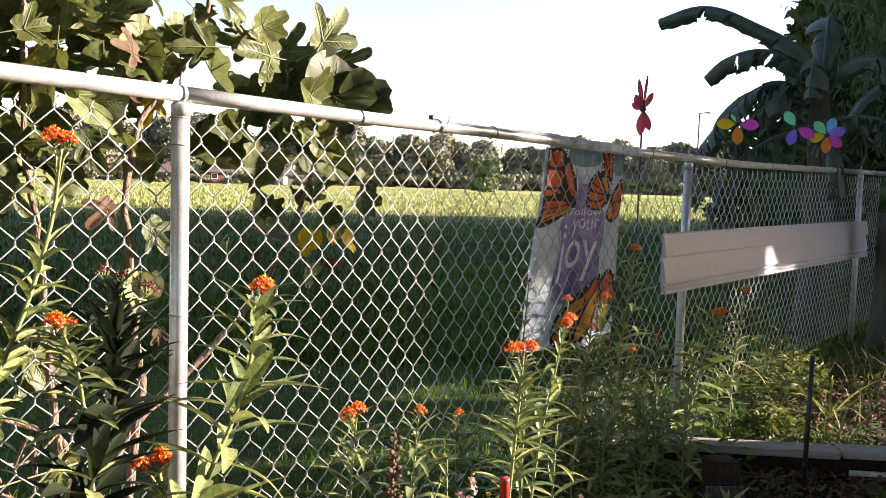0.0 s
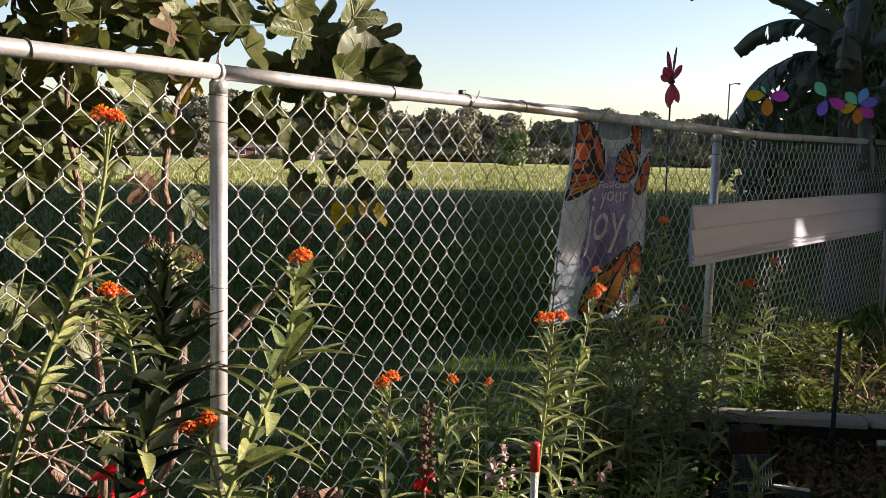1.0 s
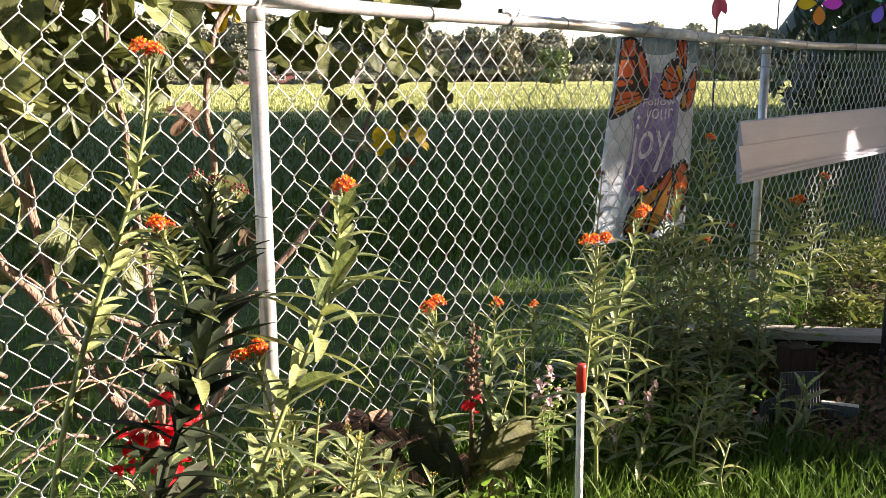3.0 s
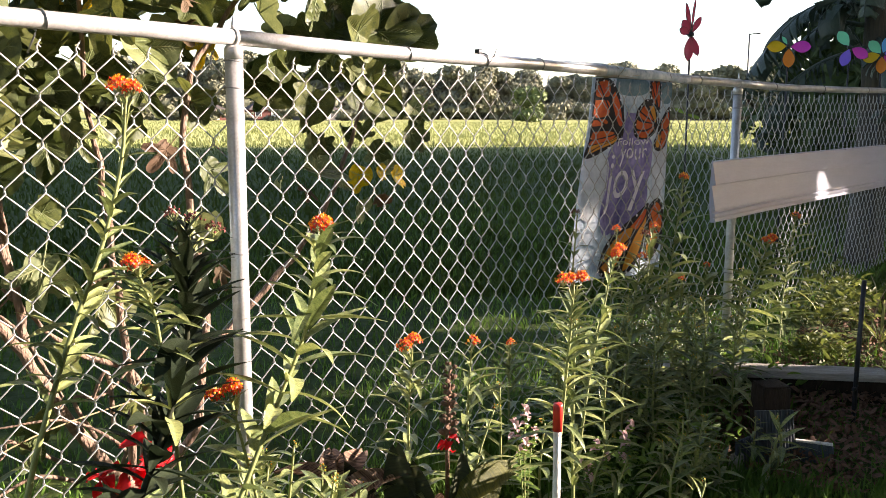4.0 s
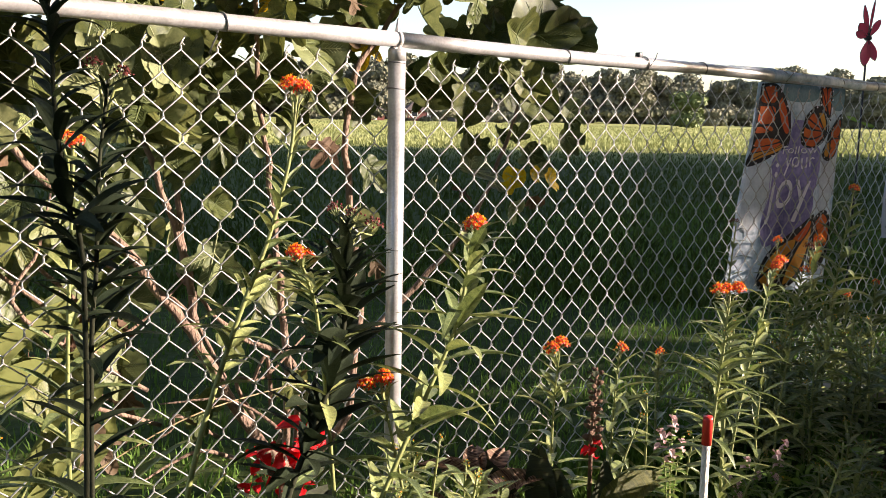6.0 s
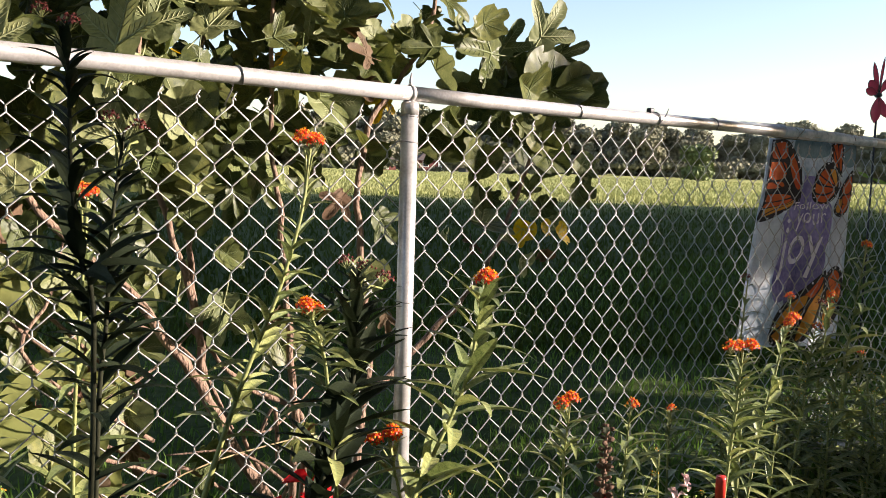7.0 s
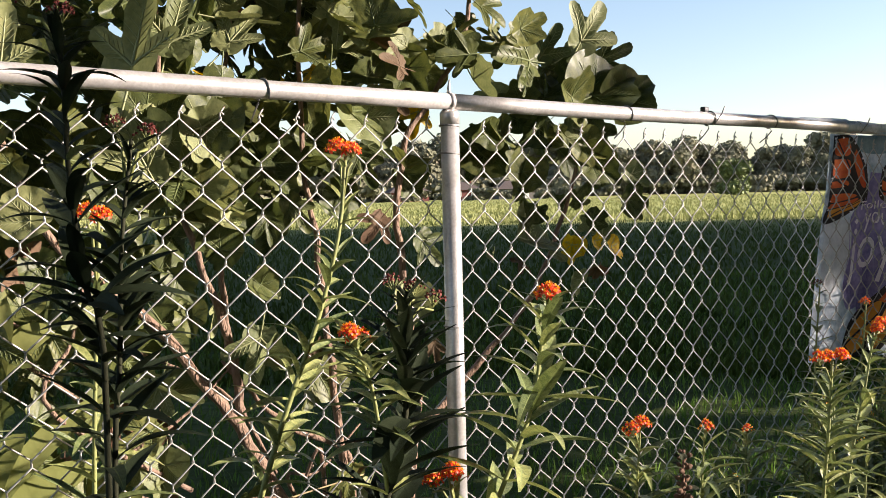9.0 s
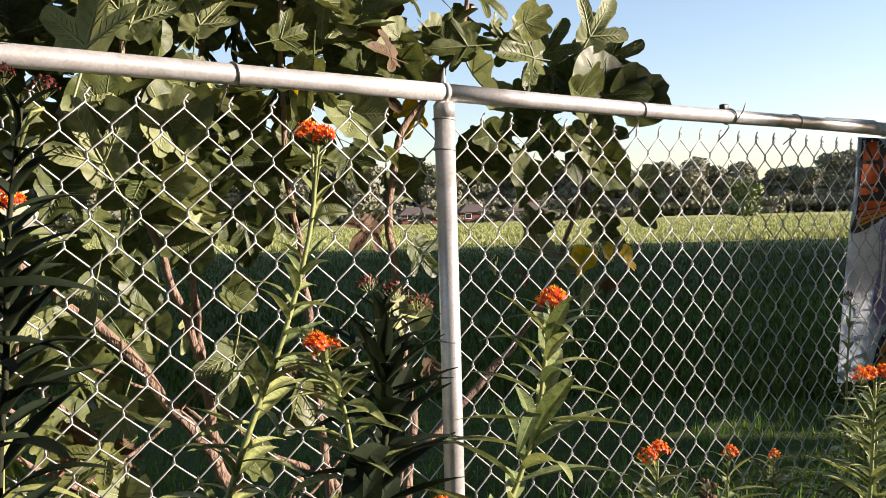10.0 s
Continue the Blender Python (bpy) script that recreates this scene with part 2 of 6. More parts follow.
def ground_material():
    """Soil and turf near by, darker turf for the field's shade and pale turf far off as if sunlit, broken up by noise.
    """
    m = bpy.data.materials.new("turf")
    m.use_nodes = True
    nt = m.node_tree
    n, l = nt.nodes, nt.links
    coord = n.new("ShaderNodeTexCoord")
    cols = []
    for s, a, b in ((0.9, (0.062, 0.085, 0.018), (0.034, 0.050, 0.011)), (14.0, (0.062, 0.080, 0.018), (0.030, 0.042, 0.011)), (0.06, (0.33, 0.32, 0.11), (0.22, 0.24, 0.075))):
        tex, mix = n.new("ShaderNodeTexNoise"), n.new("ShaderNodeMix")
        tex.inputs["Scale"].default_value, tex.inputs["Detail"].default_value = s, 8
        l.new(coord.outputs["Object"], tex.inputs["Vector"])
        mix.data_type = "RGBA"
        mix.inputs[6].default_value, mix.inputs[7].default_value = (*a, 1), (*b, 1)
        rng = n.new("ShaderNodeMapRange")
        rng.inputs[1].default_value, rng.inputs[2].default_value = 0.35, 0.65
        l.new(tex.outputs[0], rng.inputs[0])
        l.new(rng.outputs[0], mix.inputs[0])
        cols.append((mix.outputs[2], tex))
    near = n.new("ShaderNodeMix")
    near.data_type = "RGBA"
    near.inputs[0].default_value = 0.5
    l.new(cols[0][0], near.inputs[6])
    l.new(cols[1][0], near.inputs[7])
    sep = n.new("ShaderNodeSeparateXYZ")
    l.new(coord.outputs["Object"], sep.inputs[0])
    # the field lies along (0.8, 0.6); its colour turns from shaded to sunlit some 24 m out
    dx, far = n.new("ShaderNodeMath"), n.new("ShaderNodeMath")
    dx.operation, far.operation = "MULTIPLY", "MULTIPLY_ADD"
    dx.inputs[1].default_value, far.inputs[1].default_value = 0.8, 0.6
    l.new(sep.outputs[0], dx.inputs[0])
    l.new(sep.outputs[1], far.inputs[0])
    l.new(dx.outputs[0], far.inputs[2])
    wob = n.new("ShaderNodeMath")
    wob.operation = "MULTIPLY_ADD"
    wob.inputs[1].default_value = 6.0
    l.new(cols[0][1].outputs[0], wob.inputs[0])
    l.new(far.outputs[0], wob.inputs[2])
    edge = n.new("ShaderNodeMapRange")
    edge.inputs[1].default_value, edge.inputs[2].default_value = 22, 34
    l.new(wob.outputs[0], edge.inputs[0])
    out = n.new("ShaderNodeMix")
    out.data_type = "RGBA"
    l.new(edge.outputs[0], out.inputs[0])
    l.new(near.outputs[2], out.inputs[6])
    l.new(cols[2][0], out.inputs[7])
    bsdf = n["Principled BSDF"]
    l.new(out.outputs[2], bsdf.inputs["Base Color"])
    bsdf.inputs["Roughness"].default_value = 0.95
    bsdf.inputs["Specular IOR Level"].default_value = 0.1
    b = n.new("ShaderNodeBump")
    b.inputs["Strength"].default_value, b.inputs["Distance"].default_value = 0.8, 0.03
    l.new(cols[1][1].outputs[0], b.inputs["Height"])
    l.new(b.outputs[0], bsdf.inputs["Normal"])
    return m


TURF = ground_material()


# ---- mesh helpers ----
def mesh(name, verts, faces, mats=(), index=None, smooth=True):
    me = bpy.data.meshes.new(name)
    me.from_pydata([tuple(v) for v in verts], [], faces)
    for m in mats:
        me.materials.append(m)
    if index is not None:
        me.polygons.foreach_set("material_index", index)
    if smooth:
        me.polygons.foreach_set("use_smooth", [True] * len(me.polygons))
    me.update()
    return me


def thing(name, loc, label, category, group="", kind=""):
    ob = new(name)
    ob.empty_display_size = 0.05
    ob.location = loc
    return tagged(ob, label, category, group, kind)


def part(name, me, mat, parent, label="", m=None):
    """Links a mesh as one part of a thing, at the pose m in the thing's own space."""
    if mat is not None and not me.materials:
        me.materials.append(mat)
    ob = new(name, me)
    ob.parent = parent
    if m is not None:
        ob.matrix_basis = m
    return tagged(ob, label)


def tube_geo(points, radii, sides=8, caps=True):
    """Vertices and faces of a round bar that follows the points."""
    pts = [Vector(p) for p in points]
    if isinstance(radii, (int, float)):
        radii = [radii] * len(pts)
    verts, faces = [], []
    ref = Vector((0.31, 0.87, 0.37))
    for i, p in enumerate(pts):
        d = (pts[min(i + 1, len(pts) - 1)] - pts[max(i - 1, 0)]).normalized()
        if abs(d.dot(ref)) > 0.97:
            ref = Vector((0.9, -0.2, 0.35))
        a = d.cross(ref).normalized()
        b = d.cross(a).normalized()
        for k in range(sides):
            w = 2 * math.pi * k / sides
            verts.append(p + radii[i] * (math.cos(w) * a + math.sin(w) * b))
    for i in range(len(pts) - 1):
        for k in range(sides):
            j = (k + 1) % sides
            faces.append((i * sides + k, i * sides + j, (i + 1) * sides + j, (i + 1) * sides + k))
    if caps:
        faces.append(tuple(range(sides - 1, -1, -1)))
        faces.append(tuple((len(pts) - 1) * sides + k for k in range(sides)))
    return verts, faces


def tube(name, points, radii, sides=8):
    return mesh(name, *tube_geo(points, radii, sides))


def join_geo(pieces):
    """Several (verts, faces) as one."""
    verts, faces = [], []
    for v, f in pieces:
        o = len(verts)
        verts += list(v)
        faces += [tuple(i + o for i in q) for q in f]
    return verts, faces


def curve_points(points, n):
    """n points on a smooth line through the given ones."""
    p = [Vector(q) for q in points]
    p = [2 * p[0] - p[1]] + p + [2 * p[-1] - p[-2]]
    out, segs = [], len(p) - 3
    for i in range(n):
        u = i / (n - 1) * segs
        k = min(int(u), segs - 1)
        t = u - k
        a, b, c, d = p[k:k + 4]
        out.append(0.5 * (2 * b + (c - a) * t + (2 * a - 5 * b + 4 * c - d) * t * t + (3 * b - a - 3 * c + d) * t ** 3))
    return out


def aim(pos, along, normal, size=1.0, wide=1.0):
    """A pose whose y axis runs along a direction and whose z axis leans to a normal."""
    y = Vector(along).normalized()
    z = Vector(normal)
    z = (z - z.dot(y) * y)
    z = z.normalized() if z.length > 1e-4 else y.orthogonal().normalized()
    x = y.cross(z)
    m = Matrix((x, y, z)).transposed().to_4x4()
    return Matrix.Translation(pos) @ m @ Matrix.Diagonal((size * wide, size, size, 1))


def box_geo(lo, hi, bevel=0.0):
    bm = bmesh.new()
    bmesh.ops.create_cube(bm, size=1)
    for v in bm.verts:
        for i in range(3):
            v.co[i] = (lo[i] + hi[i]) / 2 + v.co[i] * (hi[i] - lo[i])
    if bevel:
        bmesh.ops.bevel(bm, geom=bm.edges[:], offset=bevel, segments=2, affect="EDGES", profile=0.5)
    bm.verts.ensure_lookup_table()
    verts, faces = [v.co.copy() for v in bm.verts], [tuple(v.index for v in f.verts) for f in bm.faces]
    bm.free()
    return verts, faces


def blades(rng, xs, ys, zs, height, width, lean=0.5):
    """Grass blades as one (verts, faces): each a bent, tapering strip."""
    n = len(xs)
    ang = rng.uniform(0, 2 * np.pi, n)
    h = height * rng.uniform(0.45, 1.15, n)
    w = width * rng.uniform(0.7, 1.3, n)
    ln = lean * h * rng.uniform(0.1, 1.0, n)
    la = rng.uniform(0, 2 * np.pi, n)
    cx, sx = np.cos(ang) * w / 2, np.sin(ang) * w / 2
    lx, ly = np.cos(la) * ln, np.sin(la) * ln
    v = np.zeros((n, 5, 3))
    v[:, 0] = np.stack([xs - cx, ys - sx, zs], 1)
    v[:, 1] = np.stack([xs + cx, ys + sx, zs], 1)
    v[:, 2] = np.stack([xs + lx * 0.35 + cx * 0.8, ys + ly * 0.35 + sx * 0.8, zs + h * 0.6], 1)
    v[:, 3] = np.stack([xs + lx * 0.35 - cx * 0.8, ys + ly * 0.35 - sx * 0.8, zs + h * 0.6], 1)
    v[:, 4] = np.stack([xs + lx, ys + ly, zs + h], 1)
    b = np.arange(n)[:, None] * 5
    quads = (b + np.array([[0, 1, 2, 3]])).tolist()
    tris = (b + np.array([[3, 2, 4]])).tolist()
    return v.reshape(-1, 3).tolist(), quads + tris


# ---- ground ----
def ground_sheet():
    verts, faces = [], []
    rings = [0, 2, 4, 7, 12, 20, 35, 60, 100, 180, 400, 900, 2500]
    seg = 48
    for r in rings:
        for k in range(seg):
            a = 2 * math.pi * k / seg
            x, y = r * math.cos(a), r * math.sin(a)
            z = 0.02 * noise.noise(Vector((x * 0.4, y * 0.4, 0))) if 1 < r < 30 else 0.0
            verts.append((x, y, z - (0.02 if r < 30 else 0)))
    for i in range(len(rings) - 1):
        for k in range(seg):
            j = (k + 1) % seg
            faces.append((i * seg + k, (i + 1) * seg + k, (i + 1) * seg + j, i * seg + j))
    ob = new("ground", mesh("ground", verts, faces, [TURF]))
    return tagged(ob, "grass ground of a garden and open field, sun and shade put into its colour", "ground", kind="structure")


ground_sheet()
rg = np.random.default_rng(4)


def stuff(name, geo, mat, label, category):
    return tagged(new(name, mesh(name, *geo, [mat])), label, category, kind="stuff")


# turf inside the garden and just past the fence
n = 34000
gx, gy = rg.uniform(-1.2, 3.0, n), rg.uniform(-1.25, 0.06, n)
clear = (gx > 1.35) & (gx < 2.6) & (gy < -0.46) & (gy > -1.02) & (rg.uniform(0, 1, n) < 0.93)
clear |= (gx > 1.75 + 0.647 * (0.04 - gy)) & (rg.uniform(0, 1, n) < 0.85)
clear |= (gy < -0.72) & (gx < 0.3) & (rg.uniform(0, 1, n) < 0.6)
gx, gy = gx[~clear], gy[~clear]
tall = np.where((gy > -0.62) & (gx > 0.1), 1.05, 0.85)
stuff("garden_grass", blades(rg, gx, gy, np.full(len(gx), -0.03), 0.115 * tall, 0.0055, 0.8), GRASS, "lush green grass growing among the flowers along the fence", "grass")
n = 26000
u = rg.uniform(0, 1, n) ** 1.6
stuff("fence_side_grass", blades(rg, rg.uniform(-1.5, 7.0, n) + 2 * u, 0.02 + 5.0 * u, np.full(n, -0.03), 0.075, 0.007, 0.8), LAWN, "short green lawn grass just past the fence", "grass")
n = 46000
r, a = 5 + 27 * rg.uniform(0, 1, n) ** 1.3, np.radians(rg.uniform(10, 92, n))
stuff("field_grass", blades(rg, -1 + r * np.cos(a), -1.5 + r * np.sin(a), np.full(n, -0.02), 0.09, 0.02, 0.9), FIELDGRASS, "grass of the open field, coloured dark green as in shade", "grass")
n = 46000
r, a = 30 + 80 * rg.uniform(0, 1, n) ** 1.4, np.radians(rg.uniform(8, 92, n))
stuff("tall_field_grass", blades(rg, -1 + r * np.cos(a), -1.5 + r * np.sin(a), np.zeros(n), 0.16, 0.06, 0.9), FARGRASS, "tall grass far out in the field, coloured yellow-green as in sun", "grass")


# ---- chain-link fence ----
PITCH_X, PITCH_Z, KNUCKLE_X, KNUCKLE_Z = 0.0780, 0.0891, 0.0509, 1.1296
FABRIC_Y = 0.026
RAIL_Z, RAIL_R = 1.2245, 0.0175


def sag(x):
    """How far the rail lies above its height at the first post: it dips past the flag and climbs again."""
    return float(np.interp(x, (-6.0, -0.6, 0.0, 0.6, 1.3, 2.2, 2.8, 3.4, 4.3, 5.6, 9.0), (0.05, 0.006, 0.0, -0.008, -0.010, -0.025, -0.027, -0.033, -0.023, -0.005, 0.03)))


def chain_link_fence():
    f = thing("chain_link_fence", (0, 0, 0), "galvanised steel chain-link fence with a round top rail", "fence", kind="structure")
    # two alike zigzag wires, one for each turn
    made = []
    for odd in (0, 1):
        pts, z = [], KNUCKLE_Z + PITCH_Z / 2
        side, k = odd, 0
        pts += [(side * PITCH_X / 2 + 0.012, 0.004, z + 0.020), (side * PITCH_X / 2 + 0.004, 0.003, z + 0.009)] if side else [(0.006, -0.003, z + 0.002), (0.003, 0.0, z + 0.008)]
        while z > 0.02:
            x = (side - 0.5) * 1.04 * PITCH_X / 2 + PITCH_X / 4
            s = 0.0024 if side else -0.0024
            pts += [(x, s, z + 0.0055), (x, -s, z - 0.0055)]
            z -= PITCH_Z / 2
            side = 1 - side
        made.append(tube("zigzag_wire", pts, 0.00165, 5))
    k = -66
    while k < 170:
        part("wire", made[k % 2], WIRE, f, m=Matrix.Translation((KNUCKLE_X + k * PITCH_X / 2, FABRIC_Y, sag(KNUCKLE_X + k * PITCH_X / 2))))
        k += 1
    post_me = tube("post", [(0, 0, -0.08), (0, 0, 0.6), (0, 0, 1.196)], 0.0198, 20)
    cap_me = mesh("cap", *join_geo([tube_geo([(0, 0, 1.176), (0, 0, 1.200), (0, 0, 1.207)], [0.0210, 0.0210, 0.016], 20),
                                     tube_geo([(-0.005, 0, RAIL_Z), (0.005, 0, RAIL_Z)], 0.0194, 20),
                                     tube_geo([(0, 0, 1.240), (0, 0, 1.254), (0.002, 0, 1.272)], [0.006, 0.004, 0.0015], 6)]))
    band_me = tube("band", [(0.0212 * math.cos(w), 0.0212 * math.sin(w), 0) for w in np.linspace(0, 2 * math.pi, 25)], 0.0017, 5)
    for x, lean in ((-2.73, 0.0), (0.0157, 0.0), (2.78, 0.3), (5.94, -0.4), (8.7, 0.0)):
        here = pose(x, 0.0, sag(x), 0, lean, 0)
        post = part("post", post_me, GALV, f, m=here)
        part("cap", cap_me, GALV, post, "cast eye cap holding the rail")
        for z in (1.172, 1.113, 0.74, 0.36):
            part("tie_wire", band_me, DULL, post, m=pose(0, 0.002, z, 4, 3, 40 * z))
    for a, b in ((-5.4, -2.73), (-2.73, 0.0157), (0.0157, 2.78), (2.78, 5.94), (5.94, 8.7)):
        part("rail", tube("rail", [(a + (b - a) * i / 12, 0, RAIL_Z + sag(a + (b - a) * i / 12)) for i in range(13)], RAIL_R, 24), GALV, f)
    loop = [(0.0028 * w, 0.0196 * math.cos(w), RAIL_Z + 0.0196 * math.sin(w)) for w in np.linspace(-1.7, 4.2, 16)]
    loop = [(-0.01, 0.026, 1.165), (-0.014, 0.0, 1.182), (-0.012, -0.012, 1.196)] + loop
    tie_me = tube("rail_tie", loop, 0.0019, 5)
    tie2_me = tube("rail_tie", loop + [(0.02, -0.03, RAIL_Z + 0.012), (0.026, -0.034, RAIL_Z + 0.03)], 0.0019, 5)
    for i, x in enumerate((-1.75, -1.1, -0.425, 0.572, 0.911, 1.20, 1.68, 2.08, 2.36, 3.2, 3.9, 4.7)):
        part("rail_tie", tie2_me if i in (4, 6) else tie_me, DULL, f, m=Matrix.Translation((x, 0, sag(x))) @ pose(0, 0, 0, 0, 0, (-4, 5, 0, 3, -6, 4)[i % 6]))
    part("clamp", mesh("clamp", *box_geo((0.884, -0.008, 1.2295), (0.904, 0.008, 1.246), 0.003)), DARKM, f, "small dark plastic clip on the rail")
    return f


chain_link_fence()


# ---- far side of the field: trees, houses, bush, lamp ----
def clump_tree_geo(seed, height, radius, clumps, leaf, low=0.15, lobe_count=11, reach=0.75, lobe=(0.32, 0.55), stout=0.03):
    """Trunk with limbs, and a crown of many small leaf clumps round uneven lobes."""
    r = random.Random(seed)
    trunk = [tube_geo(curve_points([(0, 0, -0.1), (0.1 * radius * r.uniform(-1, 1), 0, height * 0.25), (0.1 * radius * r.uniform(-1, 1), 0.1 * radius, height * 0.55)], 7), [height * stout * (1 - 0.09 * i) for i in range(7)], 7)]
    lobes = []
    for i in range(lobe_count):
        a = r.uniform(0, 2 * math.pi)
        d = radius * r.uniform(0.15, reach)
        z = height * r.uniform(low + 0.15, 0.84)
        c = Vector((d * math.cos(a), d * math.sin(a), z))
        lobes.append((c, radius * r.uniform(*lobe), height * r.uniform(0.10, 0.19)))
        trunk.append(tube_geo([(0, 0, height * max(0.22, low * 0.95)), c * 0.55 + Vector((0, 0, height * max(0.1, 0.45 * low))), c], [height * stout * k for k in (0.43, 0.27, 0.10)], 5))
    verts, faces = [], []
    for _ in range(clumps):
        c, rr, rz = r.choice(lobes)
        v = Vector((r.gauss(0, 1), r.gauss(0, 1), r.gauss(0, 1))).normalized() * r.uniform(0.55, 1.08)
        p = c + Vector((v.x * rr, v.y * rr, v.z * rz))
        if p.z < height * low * 0.5:
            continue
        n = (v + Vector((r.gauss(0, 0.6), r.gauss(0, 0.6), r.gauss(0, 0.6)))).normalized()
        a = n.orthogonal().normalized()
        b = n.cross(a)
        s = leaf * r.uniform(0.6, 1.3)
        t = r.uniform(0, 6.28)
        a, b = math.cos(t) * a + math.sin(t) * b, -math.sin(t) * a + math.cos(t) * b
        o = len(verts)
        verts += [p - a * s, p + b * s * 0.6 + n * s * 0.15, p + a * s, p - b * s * 0.6 + n * s * 0.15]
        faces.append((o, o + 1, o + 2, o + 3))
    return join_geo(trunk), (verts, faces)


def tree(name, loc, geo, bark, leafmat, label, group, scale=1.0, turn=0.0):
    t = thing(name, loc, label, "tree", group)
    t.matrix_basis = pose(*loc, 0, 0, turn) @ Matrix.Scale(scale, 4)
    part("trunk", geo[0], bark, t)
    part("crown", geo[1], leafmat, t)
    return t


FAR_KINDS = []
for i, (h, rad) in enumerate(((8.6, 5.2), (7.4, 4.6), (9.6, 5.0))):
    g = clump_tree_geo(20 + i, h, rad, 6500, 0.38, 0.06)
    FAR_KINDS.append((mesh("far_trunk", *g[0]), mesh("far_crown", *g[1], smooth=False)))
rt = random.Random(7)
# the line of woods runs from the houses across the view to the lamp
LINE = [(30, 132), (55, 133), (80, 125), (104, 113), (123, 99), (142, 84), (160, 65), (178, 45), (192, 31)]
for i in range(100):
    u = i / 99 * (len(LINE) - 1)
    k = min(int(u), len(LINE) - 2)
    x, y = (LINE[k][j] + (LINE[k + 1][j] - LINE[k][j]) * (u - k) for j in (0, 1))
    back = rt.uniform(0, 14) if i % 3 else rt.uniform(14, 24)
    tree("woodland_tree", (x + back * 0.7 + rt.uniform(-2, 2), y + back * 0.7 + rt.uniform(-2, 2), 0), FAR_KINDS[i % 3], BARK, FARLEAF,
         "dense broadleaf tree at the edge of the field, leaves paled for haze", "trees along the far edge of the field", rt.choice((0.85, 0.92, 1.0, 1.05, 1.15)) * rt.uniform(0.95, 1.05), rt.uniform(0, 360))
# low scrub that closes the wood's foot
g = clump_tree_geo(41, 3.0, 4.0, 900, 0.42, 0.0)
SCRUB = (mesh("scrub_stem", *g[0]), mesh("scrub_crown", *g[1], smooth=False))
for i in range(96):
    u = i / 95 * (len(LINE) - 1)
    k = min(int(u), len(LINE) - 2)
    x, y = (LINE[k][j] + (LINE[k + 1][j] - LINE[k][j]) * (u - k) for j in (0, 1))
    if 46 < x < 75 and y > 120:
        continue
    tree("woodland_shrub", (x + rt.uniform(-1, 4), y + rt.uniform(-1, 4), 0), SCRUB, BARK, FARLEAF, "low undergrowth shrub at the wood's edge, leaves paled for haze", "shrubs along the wood's foot", rt.uniform(0.8, 1.4), rt.uniform(0, 360))
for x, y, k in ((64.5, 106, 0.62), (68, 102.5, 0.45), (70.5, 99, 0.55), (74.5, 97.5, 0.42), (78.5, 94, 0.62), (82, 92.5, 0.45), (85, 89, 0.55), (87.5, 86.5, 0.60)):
    tree("woodland_shrub", (x, y, 0), SCRUB, BARK, FARLEAF, "low undergrowth shrub before the houses, leaves paled for haze", "shrubs along the wood's foot", k, 40 * x)
g = clump_tree_geo(55, 4.4, 2.9, 5200, 0.30, 0.0, 16, 0.5, (0.40, 0.55))
tree("lone_bush", (93.5, 64.6, 0), (mesh("bush_stem", *g[0]), mesh("bush_crown", *g[1], smooth=False)), BARK, BUSHLEAF, "bright green rounded bush standing alone in the field", "")


def far_house(loc, turn, size, wall_mat, label, porch=False):
    w, d, h, roof_h = size
    t = thing("house", loc, label, "house", "houses beyond the field")
    t.matrix_basis = pose(*loc, 0, 0, turn) @ Matrix.Scale(0.62, 4)
    part("wall", mesh("wall", *box_geo((-w / 2, -d / 2, 0), (w / 2, d / 2, h)), smooth=False), wall_mat, t)
    o = 0.6
    rv = [(-w / 2 - o, -d / 2 - o, h - 0.1), (w / 2 + o, -d / 2 - o, h - 0.1), (w / 2 + o, d / 2 + o, h - 0.1), (-w / 2 - o, d / 2 + o, h - 0.1), (-w / 2 + d * 0.35, 0, h + roof_h), (w / 2 - d * 0.35, 0, h + roof_h)]
    roof = part("roof", mesh("roof", rv, [(3, 2, 1, 0), (0, 1, 5, 4), (1, 2, 5), (2, 3, 4, 5), (3, 0, 4)], smooth=False), ROOFING, t)
    part("chimney", mesh("chimney", *box_geo((w * 0.2, 0.2, h + 0.4), (w * 0.2 + 0.8, 1.0, h + roof_h + 0.5)), smooth=False), BRICK, roof)
    n = max(2, int(w / 3.2))
    for i in range(n):
        x = -w / 2 + (i + 0.5) * w / n
        if i == n // 2:
            part("door", mesh("door", *box_geo((x - 0.5, -d / 2 - 0.06, 0.1), (x + 0.5, -d / 2 - 0.01, 2.15)), smooth=False), SIDING, t)
            continue
        win = part("window", mesh("window", *box_geo((x - 0.75, -d / 2 - 0.07, 0.9), (x + 0.75, -d / 2 - 0.01, 2.2)), smooth=False), SIDING, t)
        part("pane", mesh("pane", *box_geo((x - 0.62, -d / 2 - 0.09, 1.02), (x + 0.62, -d / 2 - 0.075, 2.08)), smooth=False), DARKGLASS, win)
    return t


far_house((75.0, 107.2, 0), -22, (9, 7, 2.2, 1.8), BRICK, "low red-brick house with a brown hipped roof")
far_house((83.0, 104.2, 0), -24, (7, 6, 2.5, 1.8), BRICK, "small red-brick outbuilding with a dull roof")
far_house((88.7, 99.3, 0), -26, (9, 7, 2.5, 1.9), FARSIDING, "pale single-storey house with a grey roof")
far_house((48.4, 109.8, 0), -14, (6, 5, 2.2, 1.5), FARSIDING, "small pale house behind the fig branches")


